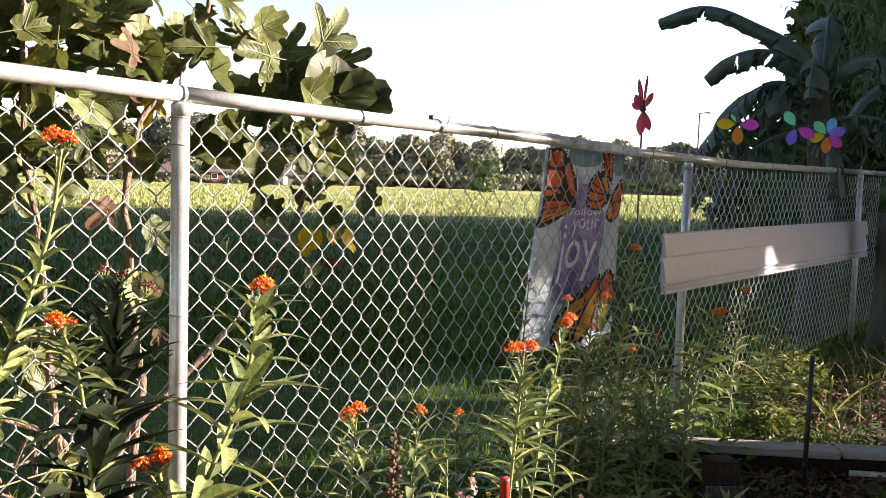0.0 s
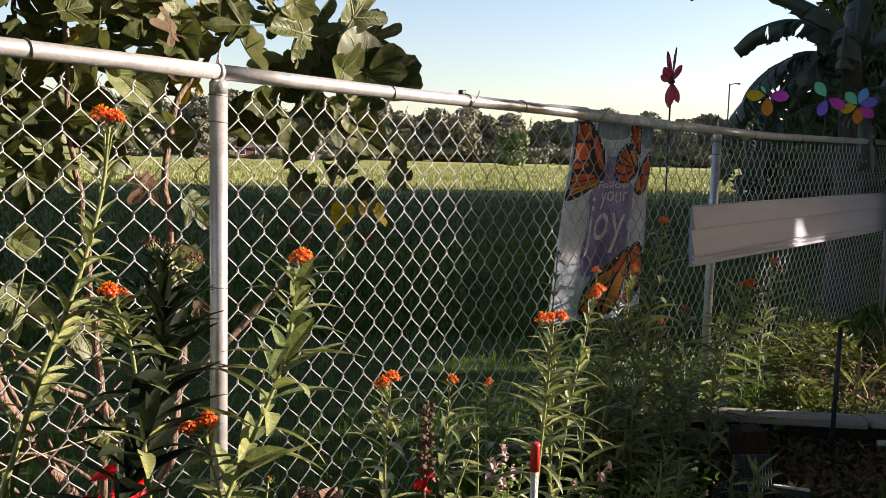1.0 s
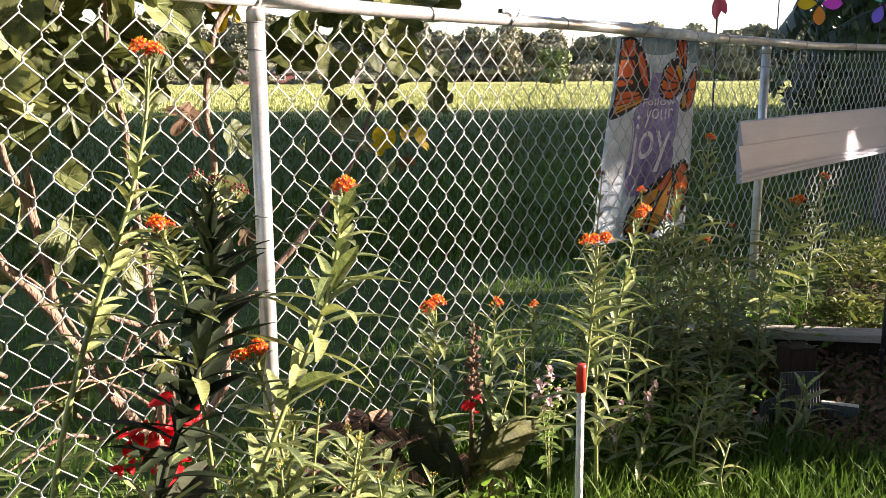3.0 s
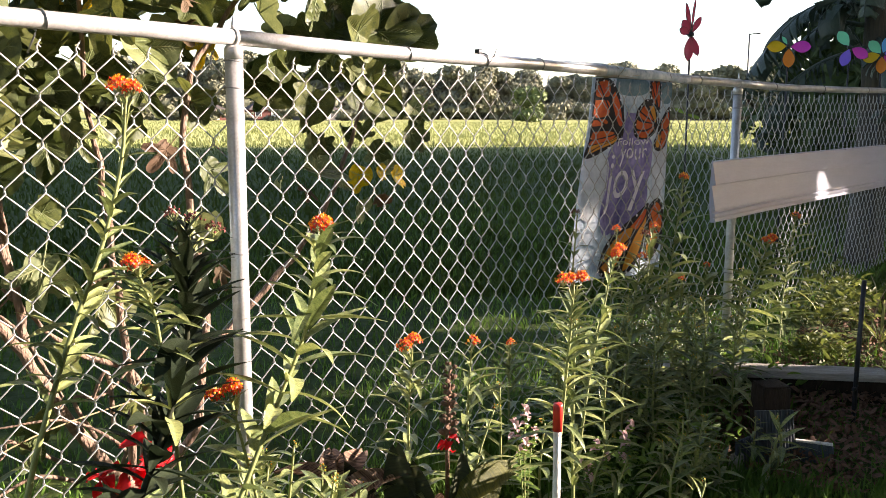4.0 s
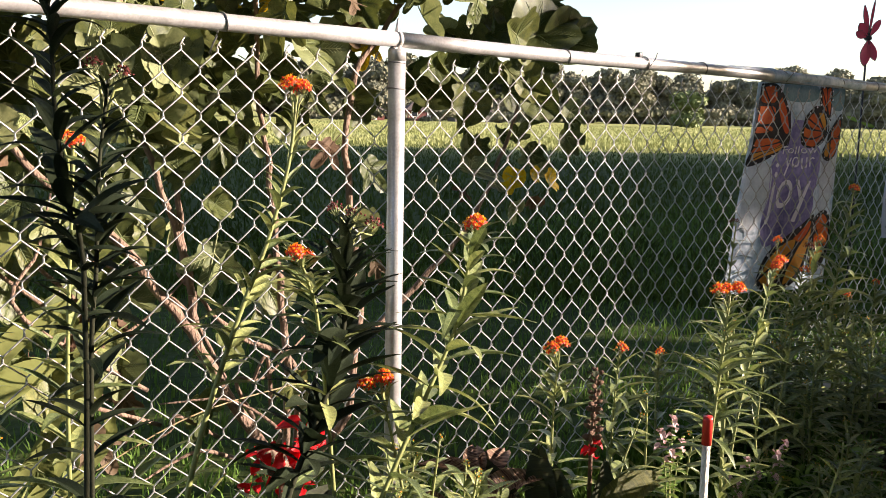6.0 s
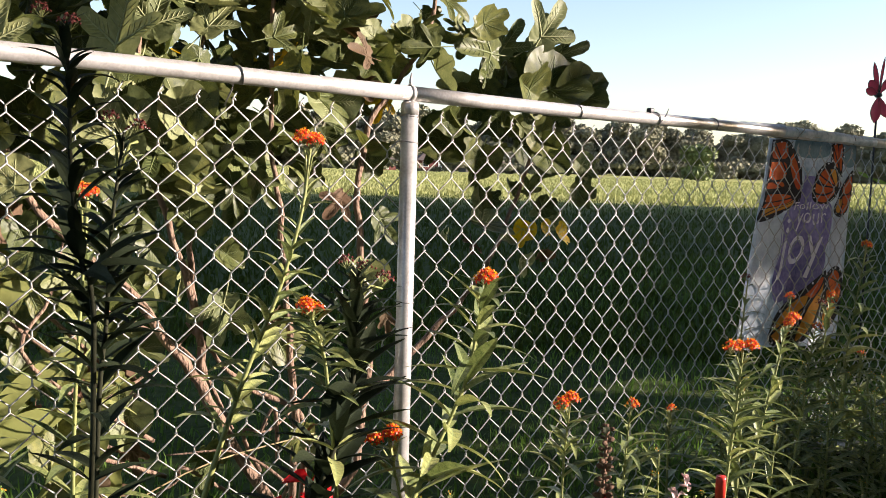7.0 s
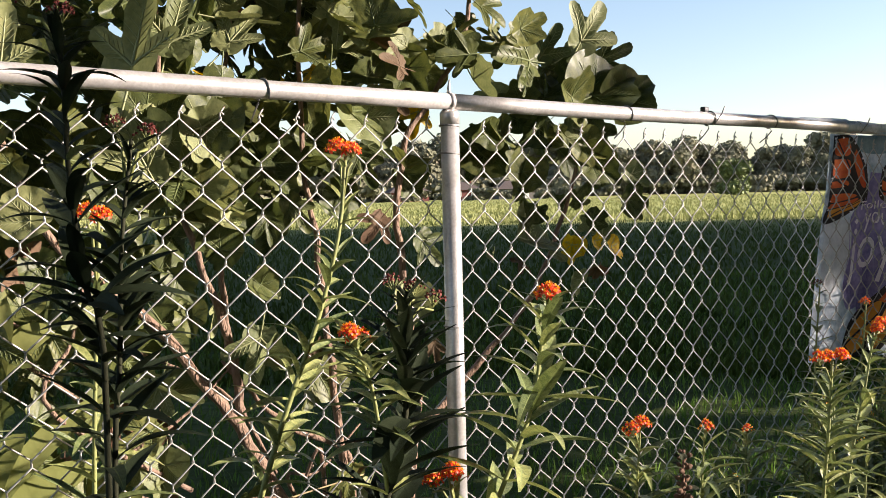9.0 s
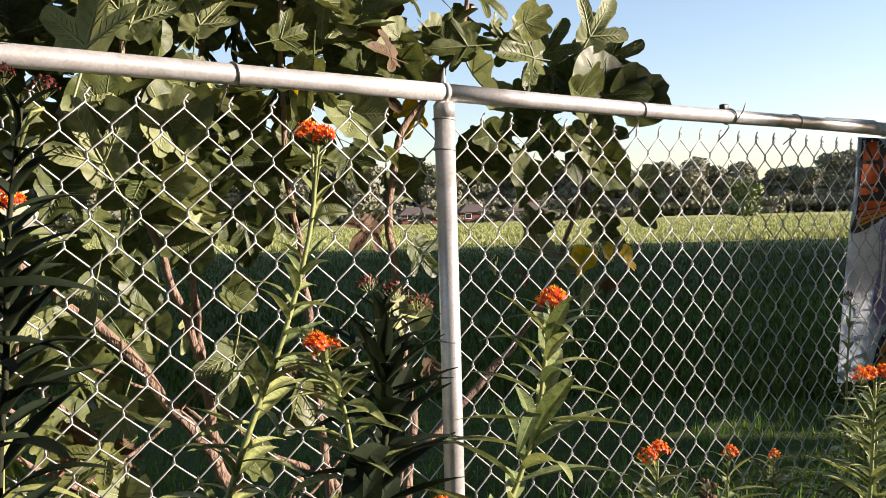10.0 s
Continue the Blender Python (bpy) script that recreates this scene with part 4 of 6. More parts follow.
    while count < 320:
        x, y, z = r.uniform(-1.25, 0.46), r.uniform(0.18, 0.95), r.uniform(1.16, 1.95)
        if x > -0.30 and z < 1.30 and r.random() < 0.75:
            continue
        if x > 0.40 or (x > 0.20 and (z < 1.32 or r.random() < 0.45)):
            continue
        kind = r.choice(("green",) * 14 + ("pale",) * 4)
        d = Vector((r.uniform(-1, 1), r.uniform(-0.7, 0.5), r.uniform(-1.0, 0.7)))
        leaf((x, y, z), r.uniform(0.13, 0.22), d, Vector((r.gauss(0.1, 0.6), r.gauss(-0.45, 0.5), r.gauss(0.45, 0.5))), kind)
        count += 1
    for _ in range(80):
        x, y, z = r.uniform(-1.25, -0.35), r.uniform(0.22, 0.9), r.uniform(0.50, 1.18)
        if x > -0.5 and z < 0.85:
            continue
        leaf((x, y, z), r.uniform(0.12, 0.19), (r.uniform(-1, 1), r.uniform(-0.6, 0.3), r.uniform(-1, 0.4)), Vector((r.gauss(0, 0.5), r.gauss(-0.6, 0.4), r.gauss(0.4, 0.4))), r.choice(("green",) * 7 + ("pale",)))
    for _ in range(280):
        x, y, z = r.uniform(-1.4, 0.15), r.uniform(0.55, 1.3), r.uniform(0.55, 1.95)
        if x > -0.38 and z < 1.22 or (x > -0.6 and z < 0.8) or (z < 1.08 and r.random() < 0.6):
            continue
        leaf((x, y, z), r.uniform(0.14, 0.24), (r.uniform(-1, 1), r.uniform(-0.6, 0.3), r.uniform(-1, 0.4)), Vector((r.gauss(0, 0.5), r.gauss(-0.5, 0.4), r.gauss(0.5, 0.4))), "green")
    for _ in range(70):
        x, y, z = r.uniform(-1.3, 0.02), r.uniform(0.5, 1.2), r.uniform(0.98, 1.26)
        leaf((x, y, z), r.uniform(0.13, 0.22), (r.uniform(-1, 1), r.uniform(-0.6, 0.3), r.uniform(-1, 0.4)), Vector((r.gauss(0, 0.5), r.gauss(-0.5, 0.4), r.gauss(0.5, 0.4))), "green")
    for _ in range(34):
        x, y, z = r.uniform(-0.30, 0.16), r.uniform(0.28, 0.6), r.uniform(1.0, 1.2)
        leaf((x, y, z), r.uniform(0.11, 0.19), (r.uniform(-1, 1), r.uniform(-0.6, 0.3), r.uniform(-1, 0.4)), cam_side + Vector((r.gauss(0, 0.4), 0, r.gauss(0.2, 0.4))), "green")
    # leaves on the stem that rises past the post
    for _ in range(18):
        z = r.uniform(1.34, 1.90)
        x = 0.20 + 0.36 * (z - 1.25) + r.uniform(-0.12, 0.08)
        leaf((x, r.uniform(0.28, 0.44), z), r.uniform(0.13, 0.19), (r.uniform(-0.7, 1), r.uniform(-0.5, 0.2), r.uniform(-0.7, 0.7)), cam_side + Vector((r.gauss(0, 0.4), 0, r.gauss(0.2, 0.4))), r.choice(("green",) * 8 + ("pale", "brown")))
    # thin bare twigs and a few hanging leaves low down
    for _ in range(12):
        a = Vector((r.uniform(-0.95, -0.05), r.uniform(0.12, 0.40), r.uniform(0.22, 0.80)))
        b = a + Vector((r.uniform(-0.35, 0.35), r.uniform(-0.05, 0.15), r.uniform(-0.08, 0.30)))
        c = (a + b) / 2 + Vector((r.uniform(-0.04, 0.04), 0, r.uniform(-0.05, 0.05)))
        part("twig", tube("twig", [p - base for p in curve_points([Vector((-0.02, 0.50, 0.05)).lerp(a, 0.6), a, c, b], 14)], [0.006 - 0.0003 * i for i in range(14)], 6), FIGBARK, t)
    for _ in range(34):
        x, y, z = r.uniform(-0.80, -0.08), r.uniform(0.12, 0.42), r.uniform(0.34, 0.98)
        leaf((x, y, z), r.uniform(0.09, 0.20), (r.uniform(-0.7, 0.7), r.uniform(-0.3, 0.2), r.uniform(-1, -0.2)), Vector((r.gauss(-0.3, 0.4), -1, r.gauss(0.2, 0.4))), r.choice(("pale", "green", "green", "green", "green", "green", "green", "brown")))
    for _ in range(75):
        x, y, z = r.uniform(-0.45, 0.16), r.uniform(0.22, 0.7), r.uniform(1.22, 1.62)
        leaf((x, y, z), r.uniform(0.11, 0.19), (r.uniform(-1, 1), r.uniform(-0.6, 0.3), r.uniform(-1, 0.5)), Vector((r.gauss(0.1, 0.6), r.gauss(-0.45, 0.5), r.gauss(0.45, 0.5))), r.choice(("green",) * 9 + ("pale", "pale", "brown") + (("yellow",) if z < 1.4 else ("green",))))
    for _ in range(80):
        x, y, z = r.uniform(-1.5, -0.30), r.uniform(0.30, 1.1), r.uniform(0.25, 1.22)
        if z < 0.66:
            continue
        leaf((x, y, z), r.uniform(0.14, 0.24), (r.uniform(-1, 1), r.uniform(-0.6, 0.3), r.uniform(-1, 0.4)), Vector((r.gauss(0, 0.5), r.gauss(-0.5, 0.4), r.gauss(0.5, 0.4))), "green")


fig_tree()


# ---- milkweed ----
MILK_LEAVES = {}
for key, mat in (("green", MILKLEAF), ("shadowed", SHADELEAF)):
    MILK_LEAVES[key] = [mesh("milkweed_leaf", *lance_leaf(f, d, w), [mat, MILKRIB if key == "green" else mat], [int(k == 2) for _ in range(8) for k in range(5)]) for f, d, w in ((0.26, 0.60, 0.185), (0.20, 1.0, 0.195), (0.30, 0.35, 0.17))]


def floret_geo(p, up, size):
    """One small flower: five petals bent back and a raised crown."""
    m = aim(p, up.orthogonal(), up, size)
    verts, faces, idx = [], [], []
    for k in range(5):
        a = 2 * math.pi * k / 5
        c, s = math.cos(a), math.sin(a)
        o = len(verts)
        for rr, w, z in ((0.12, 0.16, 0.0), (0.55, 0.26, -0.12), (0.82, 0.05, -0.48)):
            verts += [m @ Vector((c * rr - s * w, s * rr + c * w, z)), m @ Vector((c * rr + s * w, s * rr - c * w, z))]
        faces += [(o, o + 1, o + 3, o + 2), (o + 2, o + 3, o + 5, o + 4)]
        idx += [0, 0]
        o = len(verts)
        verts += [m @ Vector(q) for q in ((c * 0.10 - s * 0.12, s * 0.10 + c * 0.12, 0), (c * 0.10 + s * 0.12, s * 0.10 - c * 0.12, 0), (c * 0.36 + s * 0.10, s * 0.36 - c * 0.10, 0.42), (c * 0.36 - s * 0.10, s * 0.36 + c * 0.10, 0.42))]
        faces.append((o, o + 1, o + 2, o + 3))
        idx.append(1)
    return verts, faces, idx


def cluster_mesh(seed, count, mats, bud=0.3):
    """A flat-topped head of florets on thin stalks."""
    r = random.Random(seed)
    verts, faces, idx = [], [], []
    for i in range(count):
        a, e = i * 2.4, math.sqrt((i + 0.5) / count)
        d = Vector((math.cos(a) * e * 0.90, math.sin(a) * e * 0.90, 1.10 - 0.85 * e * e))
        p = d * (1 + r.uniform(-0.10, 0.10))
        st = tube_geo([(0, 0, -0.25), p * 0.94], [0.035, 0.03], 3, False)
        o = len(verts)
        verts += st[0]
        faces += [tuple(q + o for q in f) for f in st[1]]
        idx += [2] * len(st[1])
        if r.random() < bud:
            g = tube_geo([p * 0.92, p * 1.02, p * 1.14], [0.06, 0.12, 0.02], 5)
            ix = [r.choice((0, 1))] * len(g[1])
        else:
            gv, gf, ix = floret_geo(p, (d + Vector((r.gauss(0, 0.2), r.gauss(0, 0.2), 0.3))).normalized(), 0.38)
            g = (gv, gf)
        o = len(verts)
        verts += g[0]
        faces += [tuple(q + o for q in f) for f in g[1]]
        idx += ix
    return mesh("flower_cluster", verts, faces, mats, idx)


HEADS = [cluster_mesh(1, 22, [PETAL, CORONA, MILKSTEM]), cluster_mesh(2, 17, [PETAL, CORONA, MILKSTEM], 0.5), cluster_mesh(3, 24, [PETAL, CORONA, MILKSTEM], 0.2)]
DEADHEAD = cluster_mesh(4, 13, [WILTED, WILTED, MILKSTEM], 0.6)
BUDS = cluster_mesh(5, 10, [FRESH, CORONA, MILKSTEM], 0.9)


def milkweed(path, heads=((0.0, 0.0, 0),), size=0.024, leaf=0.115, colour="green", start=0.2, gap=0.034, seed=0, label="tropical milkweed with narrow leaves and orange-red flower heads", thick=0.0042, spread=1.0, wide=1.0):
    """path: the stem from the ground to its tip. heads: sideways offsets and kinds of the flower heads."""
    r = random.Random(seed + 100)
    base = Vector(path[0])
    t = thing("milkweed", base, label, "milkweed plant", "milkweed along the fence")
    line = [p - base for p in curve_points(path, 18)]
    part("stem", tube("stem", line, [thick * (1 - 0.5 * i / 17) for i in range(18)], 7), SHADESTEM if colour == "shadowed" else MILKSTEM, t)
    length = sum((line[i + 1] - line[i]).length for i in range(17))
    pairs = max(3, int(length * (1 - start) / (1.06 * gap)))
    for i in range(pairs):
        f = start + (0.985 - start) * (i + 0.5) / pairs
        u = f * 17
        k = min(int(u), 16)
        p = line[k].lerp(line[k + 1], u - k)
        d = (line[k + 1] - line[k]).normalized()
        turn = i * math.pi / 2 + r.uniform(-0.35, 0.35) + seed
        up = 0.62 + 0.95 * max(0, f - 0.55)
        for s in (0, math.pi):
            if r.random() < 0.06:
                continue
            a = turn + s + r.uniform(-0.2, 0.2)
            out = Vector((math.cos(a), math.sin(a), 0))
            along = out * spread + d * (up + r.uniform(-0.60, 0.42))
            ln = 0.86 * leaf * (0.75 + 0.55 * math.sin(math.pi * min(1, 0.15 + 0.95 * f))) * r.uniform(0.75, 1.1) * (0.72 if f > 0.9 else 1)
            part("leaf", r.choice(MILK_LEAVES["green" if r.random() < 0.04 else colour]), None, t, m=aim(p, along, d * 1.0 - out * 0.25 + Vector((0, -0.1, 0)), ln, 1.08 * wide * r.uniform(0.8, 1.2)))
    for dx, dz, kind in heads:
        tip = line[-1] + Vector((dx, r.uniform(-0.01, 0.01), dz))
        if dx or dz:
            part("flower_stalk", tube("flower_stalk", [line[-3], line[-2].lerp(tip, 0.5), tip - Vector((0, 0, 0.01))], 0.0018, 5), MILKSTEM, t)
        me, lab = (HEADS[kind], "") if kind < 3 else ((DEADHEAD, "withered dark red flower head") if kind == 3 else (BUDS, "green unopened flower buds"))
        part("flower_head", me, None, t, lab, m=Matrix.Translation(tip) @ pose(0, 0, 0, r.uniform(-12, 12), r.uniform(-12, 12), r.uniform(0, 360)) @ Matrix.Scale(size * r.uniform(0.92, 1.08), 4))
    return t


# the plants, from the one beside the first post outwards
milkweed([(-0.60, -0.5, 0), (-0.405, -0.5, 0.364), (-0.312, -0.5, 0.529), (-0.226, -0.5, 0.676), (-0.196, -0.5, 0.794), (-0.182, -0.5, 0.855)], ((0, 0, 0),), 0.025, 0.150, seed=1, gap=0.025, thick=0.005, wide=1.15)
milkweed([(-0.74, -0.33, 0), (-0.659, -0.33, 0.427), (-0.6, -0.33, 0.615), (-0.552, -0.33, 0.735), (-0.504, -0.33, 0.842), (-0.463, -0.33, 0.972), (-0.447, -0.33, 1.09)], ((0.008, 0.0, 2), (-0.012, 0.006, 0)), 0.019, 0.10, seed=2, gap=0.026, thick=0.0055, start=0.3)
milkweed([(-0.44, -0.48, 0), (-0.47, -0.48, 0.45), (-0.499, -0.48, 0.715), (-0.517, -0.48, 0.787), (-0.536, -0.48, 0.835)], ((-0.010, 0.0, 2), (0.012, -0.010, 0)), 0.018, 0.10, seed=3, gap=0.028, start=0.35)
# this plant's shade is put into its dark leaf colour
milkweed([(-0.70, -0.48, 0), (-0.567, -0.48, 0.413), (-0.507, -0.48, 0.547), (-0.454, -0.48, 0.683), (-0.449, -0.48, 0.798), (-0.442, -0.48, 0.886)], ((0.012, 0, 3), (-0.02, 0.01, 3), (0.05, -0.02, 3)), 0.019, 0.128, "shadowed", seed=4, gap=0.016, spread=0.72, label="milkweed coloured dark for shade, with withered flower heads", start=0.16, thick=0.006, wide=1.45)
milkweed([(-0.24, -0.47, 0), (-0.30, -0.46, 0.35), (-0.360, -0.46, 0.592)], ((0.006, 0.0, 2), (-0.024, -0.008, 0)), 0.020, 0.11, seed=5)
milkweed([(0.354, -0.22, 0), (0.369, -0.2, 0.294), (0.385, -0.2, 0.493)], ((0, 0, 0), (-0.03, -0.012, 1)), 0.022, 0.135, seed=6, gap=0.019, start=0.12)
milkweed([(0.666, -0.15, 0), (0.669, -0.15, 0.24), (0.684, -0.15, 0.421)], ((0, 0, 1),), 0.022, 0.130, seed=7, gap=0.019, start=0.12)
milkweed([(0.915, -0.12, 0), (0.93, -0.1, 0.235), (0.934, -0.1, 0.363)], ((0, 0, 1),), 0.018, 0.125, seed=8, gap=0.019, start=0.12)
milkweed([(0.44, -0.58, 0), (0.485, -0.58, 0.36), (0.51, -0.58, 0.54), (0.523, -0.58, 0.675)], ((0, 0, 0), (0.026, 0.0, 2), (-0.045, 0.0, 1)), 0.020, 0.118, seed=9, gap=0.021, thick=0.005)
milkweed([(0.58, -0.56, 0), (0.58, -0.55, 0.33), (0.60, -0.54, 0.56)], ((0, 0, 4),), 0.013, 0.115, seed=29, gap=0.022, thick=0.005, label="leafy milkweed shoot with green buds")
milkweed([(0.62, -0.52, 0), (0.74, -0.50, 0.40), (0.80, -0.50, 0.56), (0.842, -0.50, 0.692)], ((0, 0, 2), (0.02, 0.008, 0)), 0.019, 0.11, seed=10, gap=0.022)
milkweed([(1.227, -0.12, 0), (1.268, -0.1, 0.424), (1.298, -0.1, 0.73)], ((0, 0, 3),), 0.018, 0.09, seed=11)
milkweed([(1.489, -0.12, 0), (1.531, -0.1, 0.371), (1.561, -0.1, 0.652)], ((0, 0, 1),), 0.019, 0.095, seed=12)
milkweed([(1.624, -0.17, 0), (1.688, -0.15, 0.368), (1.735, -0.15, 0.649)], ((0, 0, 1), (-0.05, -0.02, 3)), 0.020, 0.14, seed=13, gap=0.022)
milkweed([(1.451, -0.22, 0), (1.503, -0.2, 0.321), (1.55, -0.2, 0.566)], ((0, 0, 1),), 0.020, 0.14, seed=14, gap=0.022)
milkweed([(1.773, -0.18, 0), (1.872, -0.15, 0.414), (1.965, -0.15, 0.816)], ((0, 0, 0), (-0.03, 0, 1)), 0.021, 0.17, seed=15, gap=0.022)
milkweed([(1.813, -0.22, 0), (1.864, -0.2, 0.236), (1.887, -0.2, 0.443)], ((0, 0, 1),), 0.020, 0.14, seed=16, gap=0.022)
milkweed([(1.997, -0.22, 0), (2.06, -0.2, 0.261), (2.101, -0.2, 0.469)], ((0, 0, 1),), 0.018, 0.15, seed=17, gap=0.022)
milkweed([(1.958, -0.36, 0), (2.009, -0.35, 0.094), (2.128, -0.35, 0.292), (2.238, -0.35, 0.444), (2.339, -0.35, 0.563)], ((0, 0, 2), (-0.03, -0.008, 0)), 0.024, 0.19, seed=18, gap=0.022)
milkweed([(2.732, -0.27, 0), (2.812, -0.25, 0.296), (2.903, -0.25, 0.595)], ((0, 0, 1),), 0.024, 0.17, seed=19, gap=0.022)
# plants with no open flowers that fill the bed
rf = random.Random(31)
for i, (x, y, h) in enumerate(((0.983, -0.42, 0.445), (1.134, -0.38, 0.482), (1.269, -0.42, 0.46), (1.413, -0.36, 0.517), (1.335, -0.25, 0.539), (1.534, -0.45, 0.415), (1.672, -0.32, 0.474), (1.074, -0.2, 0.485), (1.752, -0.4, 0.392), (1.845, -0.3, 0.432), (0.647, -0.42, 0.298), (0.546, -0.28, 0.319), (2.194, -0.3, 0.426), (2.418, -0.2, 0.465), (2.582, -0.25, 0.401), (0.759, -0.2, 0.335))):
    h *= 0.88
    milkweed([(x, y, 0), (x + rf.uniform(-0.03, 0.05), y, h * 0.5), (x + rf.uniform(-0.03, 0.08), y, h)], ((0, 0, 4),), 0.013, 0.12, "green", seed=40 + i, gap=0.028, start=0.12, label="green leafy milkweed not yet in flower")
for i in range(22):
    x, y, h = rf.uniform(0.92, 1.80), rf.uniform(-0.52, -0.14), rf.uniform(0.26, 0.46)
    milkweed([(x, y, 0), (x + rf.uniform(-0.03, 0.05), y, h * 0.5), (x + rf.uniform(-0.03, 0.08), y, h)], ((0, 0, 4),), 0.012, 0.12, "green", seed=170 + i, gap=0.026, start=0.10, label="green leafy milkweed crowding the bed")
for i, (x, y, h, c) in enumerate(((-0.22, -0.55, 0.40, "green"), (-0.12, -0.40, 0.36, "green"), (-0.34, -0.60, 0.34, "green"), (-0.08, -0.52, 0.30, "green"), (-0.28, -0.38, 0.42, "green"), (-0.43, -0.62, 0.30, "green"))):
    milkweed([(x, y, 0), (x + rf.uniform(-0.02, 0.02), y, h * 0.5), (x + rf.uniform(-0.03, 0.03), y, h)], ((0, 0, 4),), 0.012, 0.12, c, seed=70 + i, gap=0.027, start=0.2, wide=1.4, label="green leafy milkweed not yet in flower")
for i, (x, y, h) in enumerate(((-0.199, -0.6, 0.36), (-0.304, -0.66, 0.34), (-0.076, -0.46, 0.33), (-0.324, -0.48, 0.45), (-0.195, -0.36, 0.42), (-0.147, -0.66, 0.29), (-0.26, -0.56, 0.42), (-0.13, -0.50, 0.38), (-0.22, -0.46, 0.46), (-0.02, -0.56, 0.28), (-0.10, -0.60, 0.33))):
    milkweed([(x, y, 0), (x + rf.uniform(-0.03, 0.03), y, h * 0.5), (x + rf.uniform(-0.05, 0.05), y, h)], ((0, 0, 4),), 0.012, 0.115, seed=110 + i, gap=0.024, start=0.25, wide=1.5, label="bushy leafy milkweed at the foot of the post")
for i in range(18):
    x, y, h = rf.uniform(0.72, 1.42), rf.uniform(-0.80, -0.50), rf.uniform(0.10, 0.24)
    milkweed([(x, y, 0), (x + rf.uniform(-0.03, 0.05), y, h * 0.5), (x + rf.uniform(-0.03, 0.08), y, h)], ((0, 0, 4),), 0.010, 0.10, "green", seed=210 + i, gap=0.02, start=0.10, label="low leafy milkweed shoot among the grass")
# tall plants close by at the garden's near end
milkweed([(-0.93, -0.64, 0), (-0.916, -0.64, 0.702), (-0.904, -0.64, 0.873), (-0.898, -0.64, 0.979), (-0.883, -0.64, 1.09)], ((0.016, 0, 3), (-0.012, 0.01, 3)), 0.014, 0.085, "shadowed", seed=90, gap=0.027, label="tall milkweed coloured dark for shade, with withered flower heads", thick=0.0036, spread=0.75, start=0.08, wide=1.2)
milkweed([(-0.955, -0.66, 0), (-0.925, -0.66, 0.816), (-0.941, -0.66, 0.952), (-0.950, -0.66, 1.06), (-0.951, -0.66, 1.147), (-0.957, -0.66, 1.20)], ((0.01, 0, 3), (-0.02, 0.01, 3)), 0.014, 0.085, "shadowed", seed=91, gap=0.027, label="tall milkweed coloured dark for shade, with withered flower heads", thick=0.0036, spread=0.75, start=0.10, wide=1.2)
milkweed([(-0.87, -0.42, 0), (-0.875, -0.42, 0.6), (-0.853, -0.42, 1.005)], ((0.006, 0, 2), (-0.016, 0.008, 0)), 0.015, 0.11, seed=92, gap=0.032, start=0.3)
milkweed([(-1.037, -0.62, 0), (-1.041, -0.6, 0.568), (-1.028, -0.58, 0.866)], ((0, 0, 4),), 0.014, 0.10, seed=93, gap=0.045, label="tall leafy milkweed in partial sun", start=0.3)
# leafy plants in the sun between the near ones and the fence
for i, (x, y, h) in enumerate(((-1.02, -0.40, 0.60), (-0.90, -0.30, 0.46), (-1.10, -0.34, 0.70))):
    milkweed([(x, y, 0), (x + rf.uniform(-0.03, 0.03), y, h * 0.5), (x + rf.uniform(-0.06, 0.06), y, h)], ((0, 0, 4),), 0.012, 0.13, seed=130 + i, gap=0.028, start=0.25, label="bushy leafy milkweed in the sun beside the fence")
# lit leafy plants round the foot of the dark one
for i, (x, y, h) in enumerate(((-0.437, -0.52, 0.40), (-0.362, -0.56, 0.42))):
    milkweed([(x, y, 0), (x + rf.uniform(-0.03, 0.03), y, h * 0.5), (x + rf.uniform(-0.05, 0.05), y, h)], ((0, 0, 4),), 0.012, 0.12, seed=150 + i, gap=0.026, start=0.25, wide=1.5, label="bushy leafy milkweed at the foot of the post")


# ---- scarlet canna, dried leaves, sage, seed spike ----
def broad_leaf(n=12, width=0.34, droop=1.2, curl=0.25, wave=0.03):
    """A broad pointed leaf along +y, one long, with raised side ribs."""
    verts, faces = [], []
    for i in range(n + 1):
        t = i / n
        w = width * math.sin(math.pi * min(1, 0.04 + 0.93 * t)) ** 0.7
        y, z = math.sin(droop * t) / droop, -(1 - math.cos(droop * t)) / droop
        for k in range(-4, 5):
            q = k / 4
            verts.append((w / 2 * q, y + 0.05 * abs(q), z + abs(q) ** 1.5 * w * curl + wave * math.sin(8 * t + 3 * q) * abs(q)))
    for i in range(n):
        for k in range(8):
            o = i * 9 + k
            faces.append((o, o + 1, o + 10, o + 9))
    return verts, faces


CURLED = [mesh("broad_leaf", *broad_leaf(droop=d, curl=c, wave=w)) for d, c, w in ((1.5, 0.5, 0.06), (2.1, 0.7, 0.09), (0.9, 0.3, 0.04))]
DRY = [me.copy() for me in CURLED]
FLATLEAF = mesh("broad_leaf", *broad_leaf(16, 0.36, 0.5, 0.12, 0.03))
ARCHLEAF = mesh("broad_leaf", *broad_leaf(16, 0.30, 1.15, 0.35, 0.04))


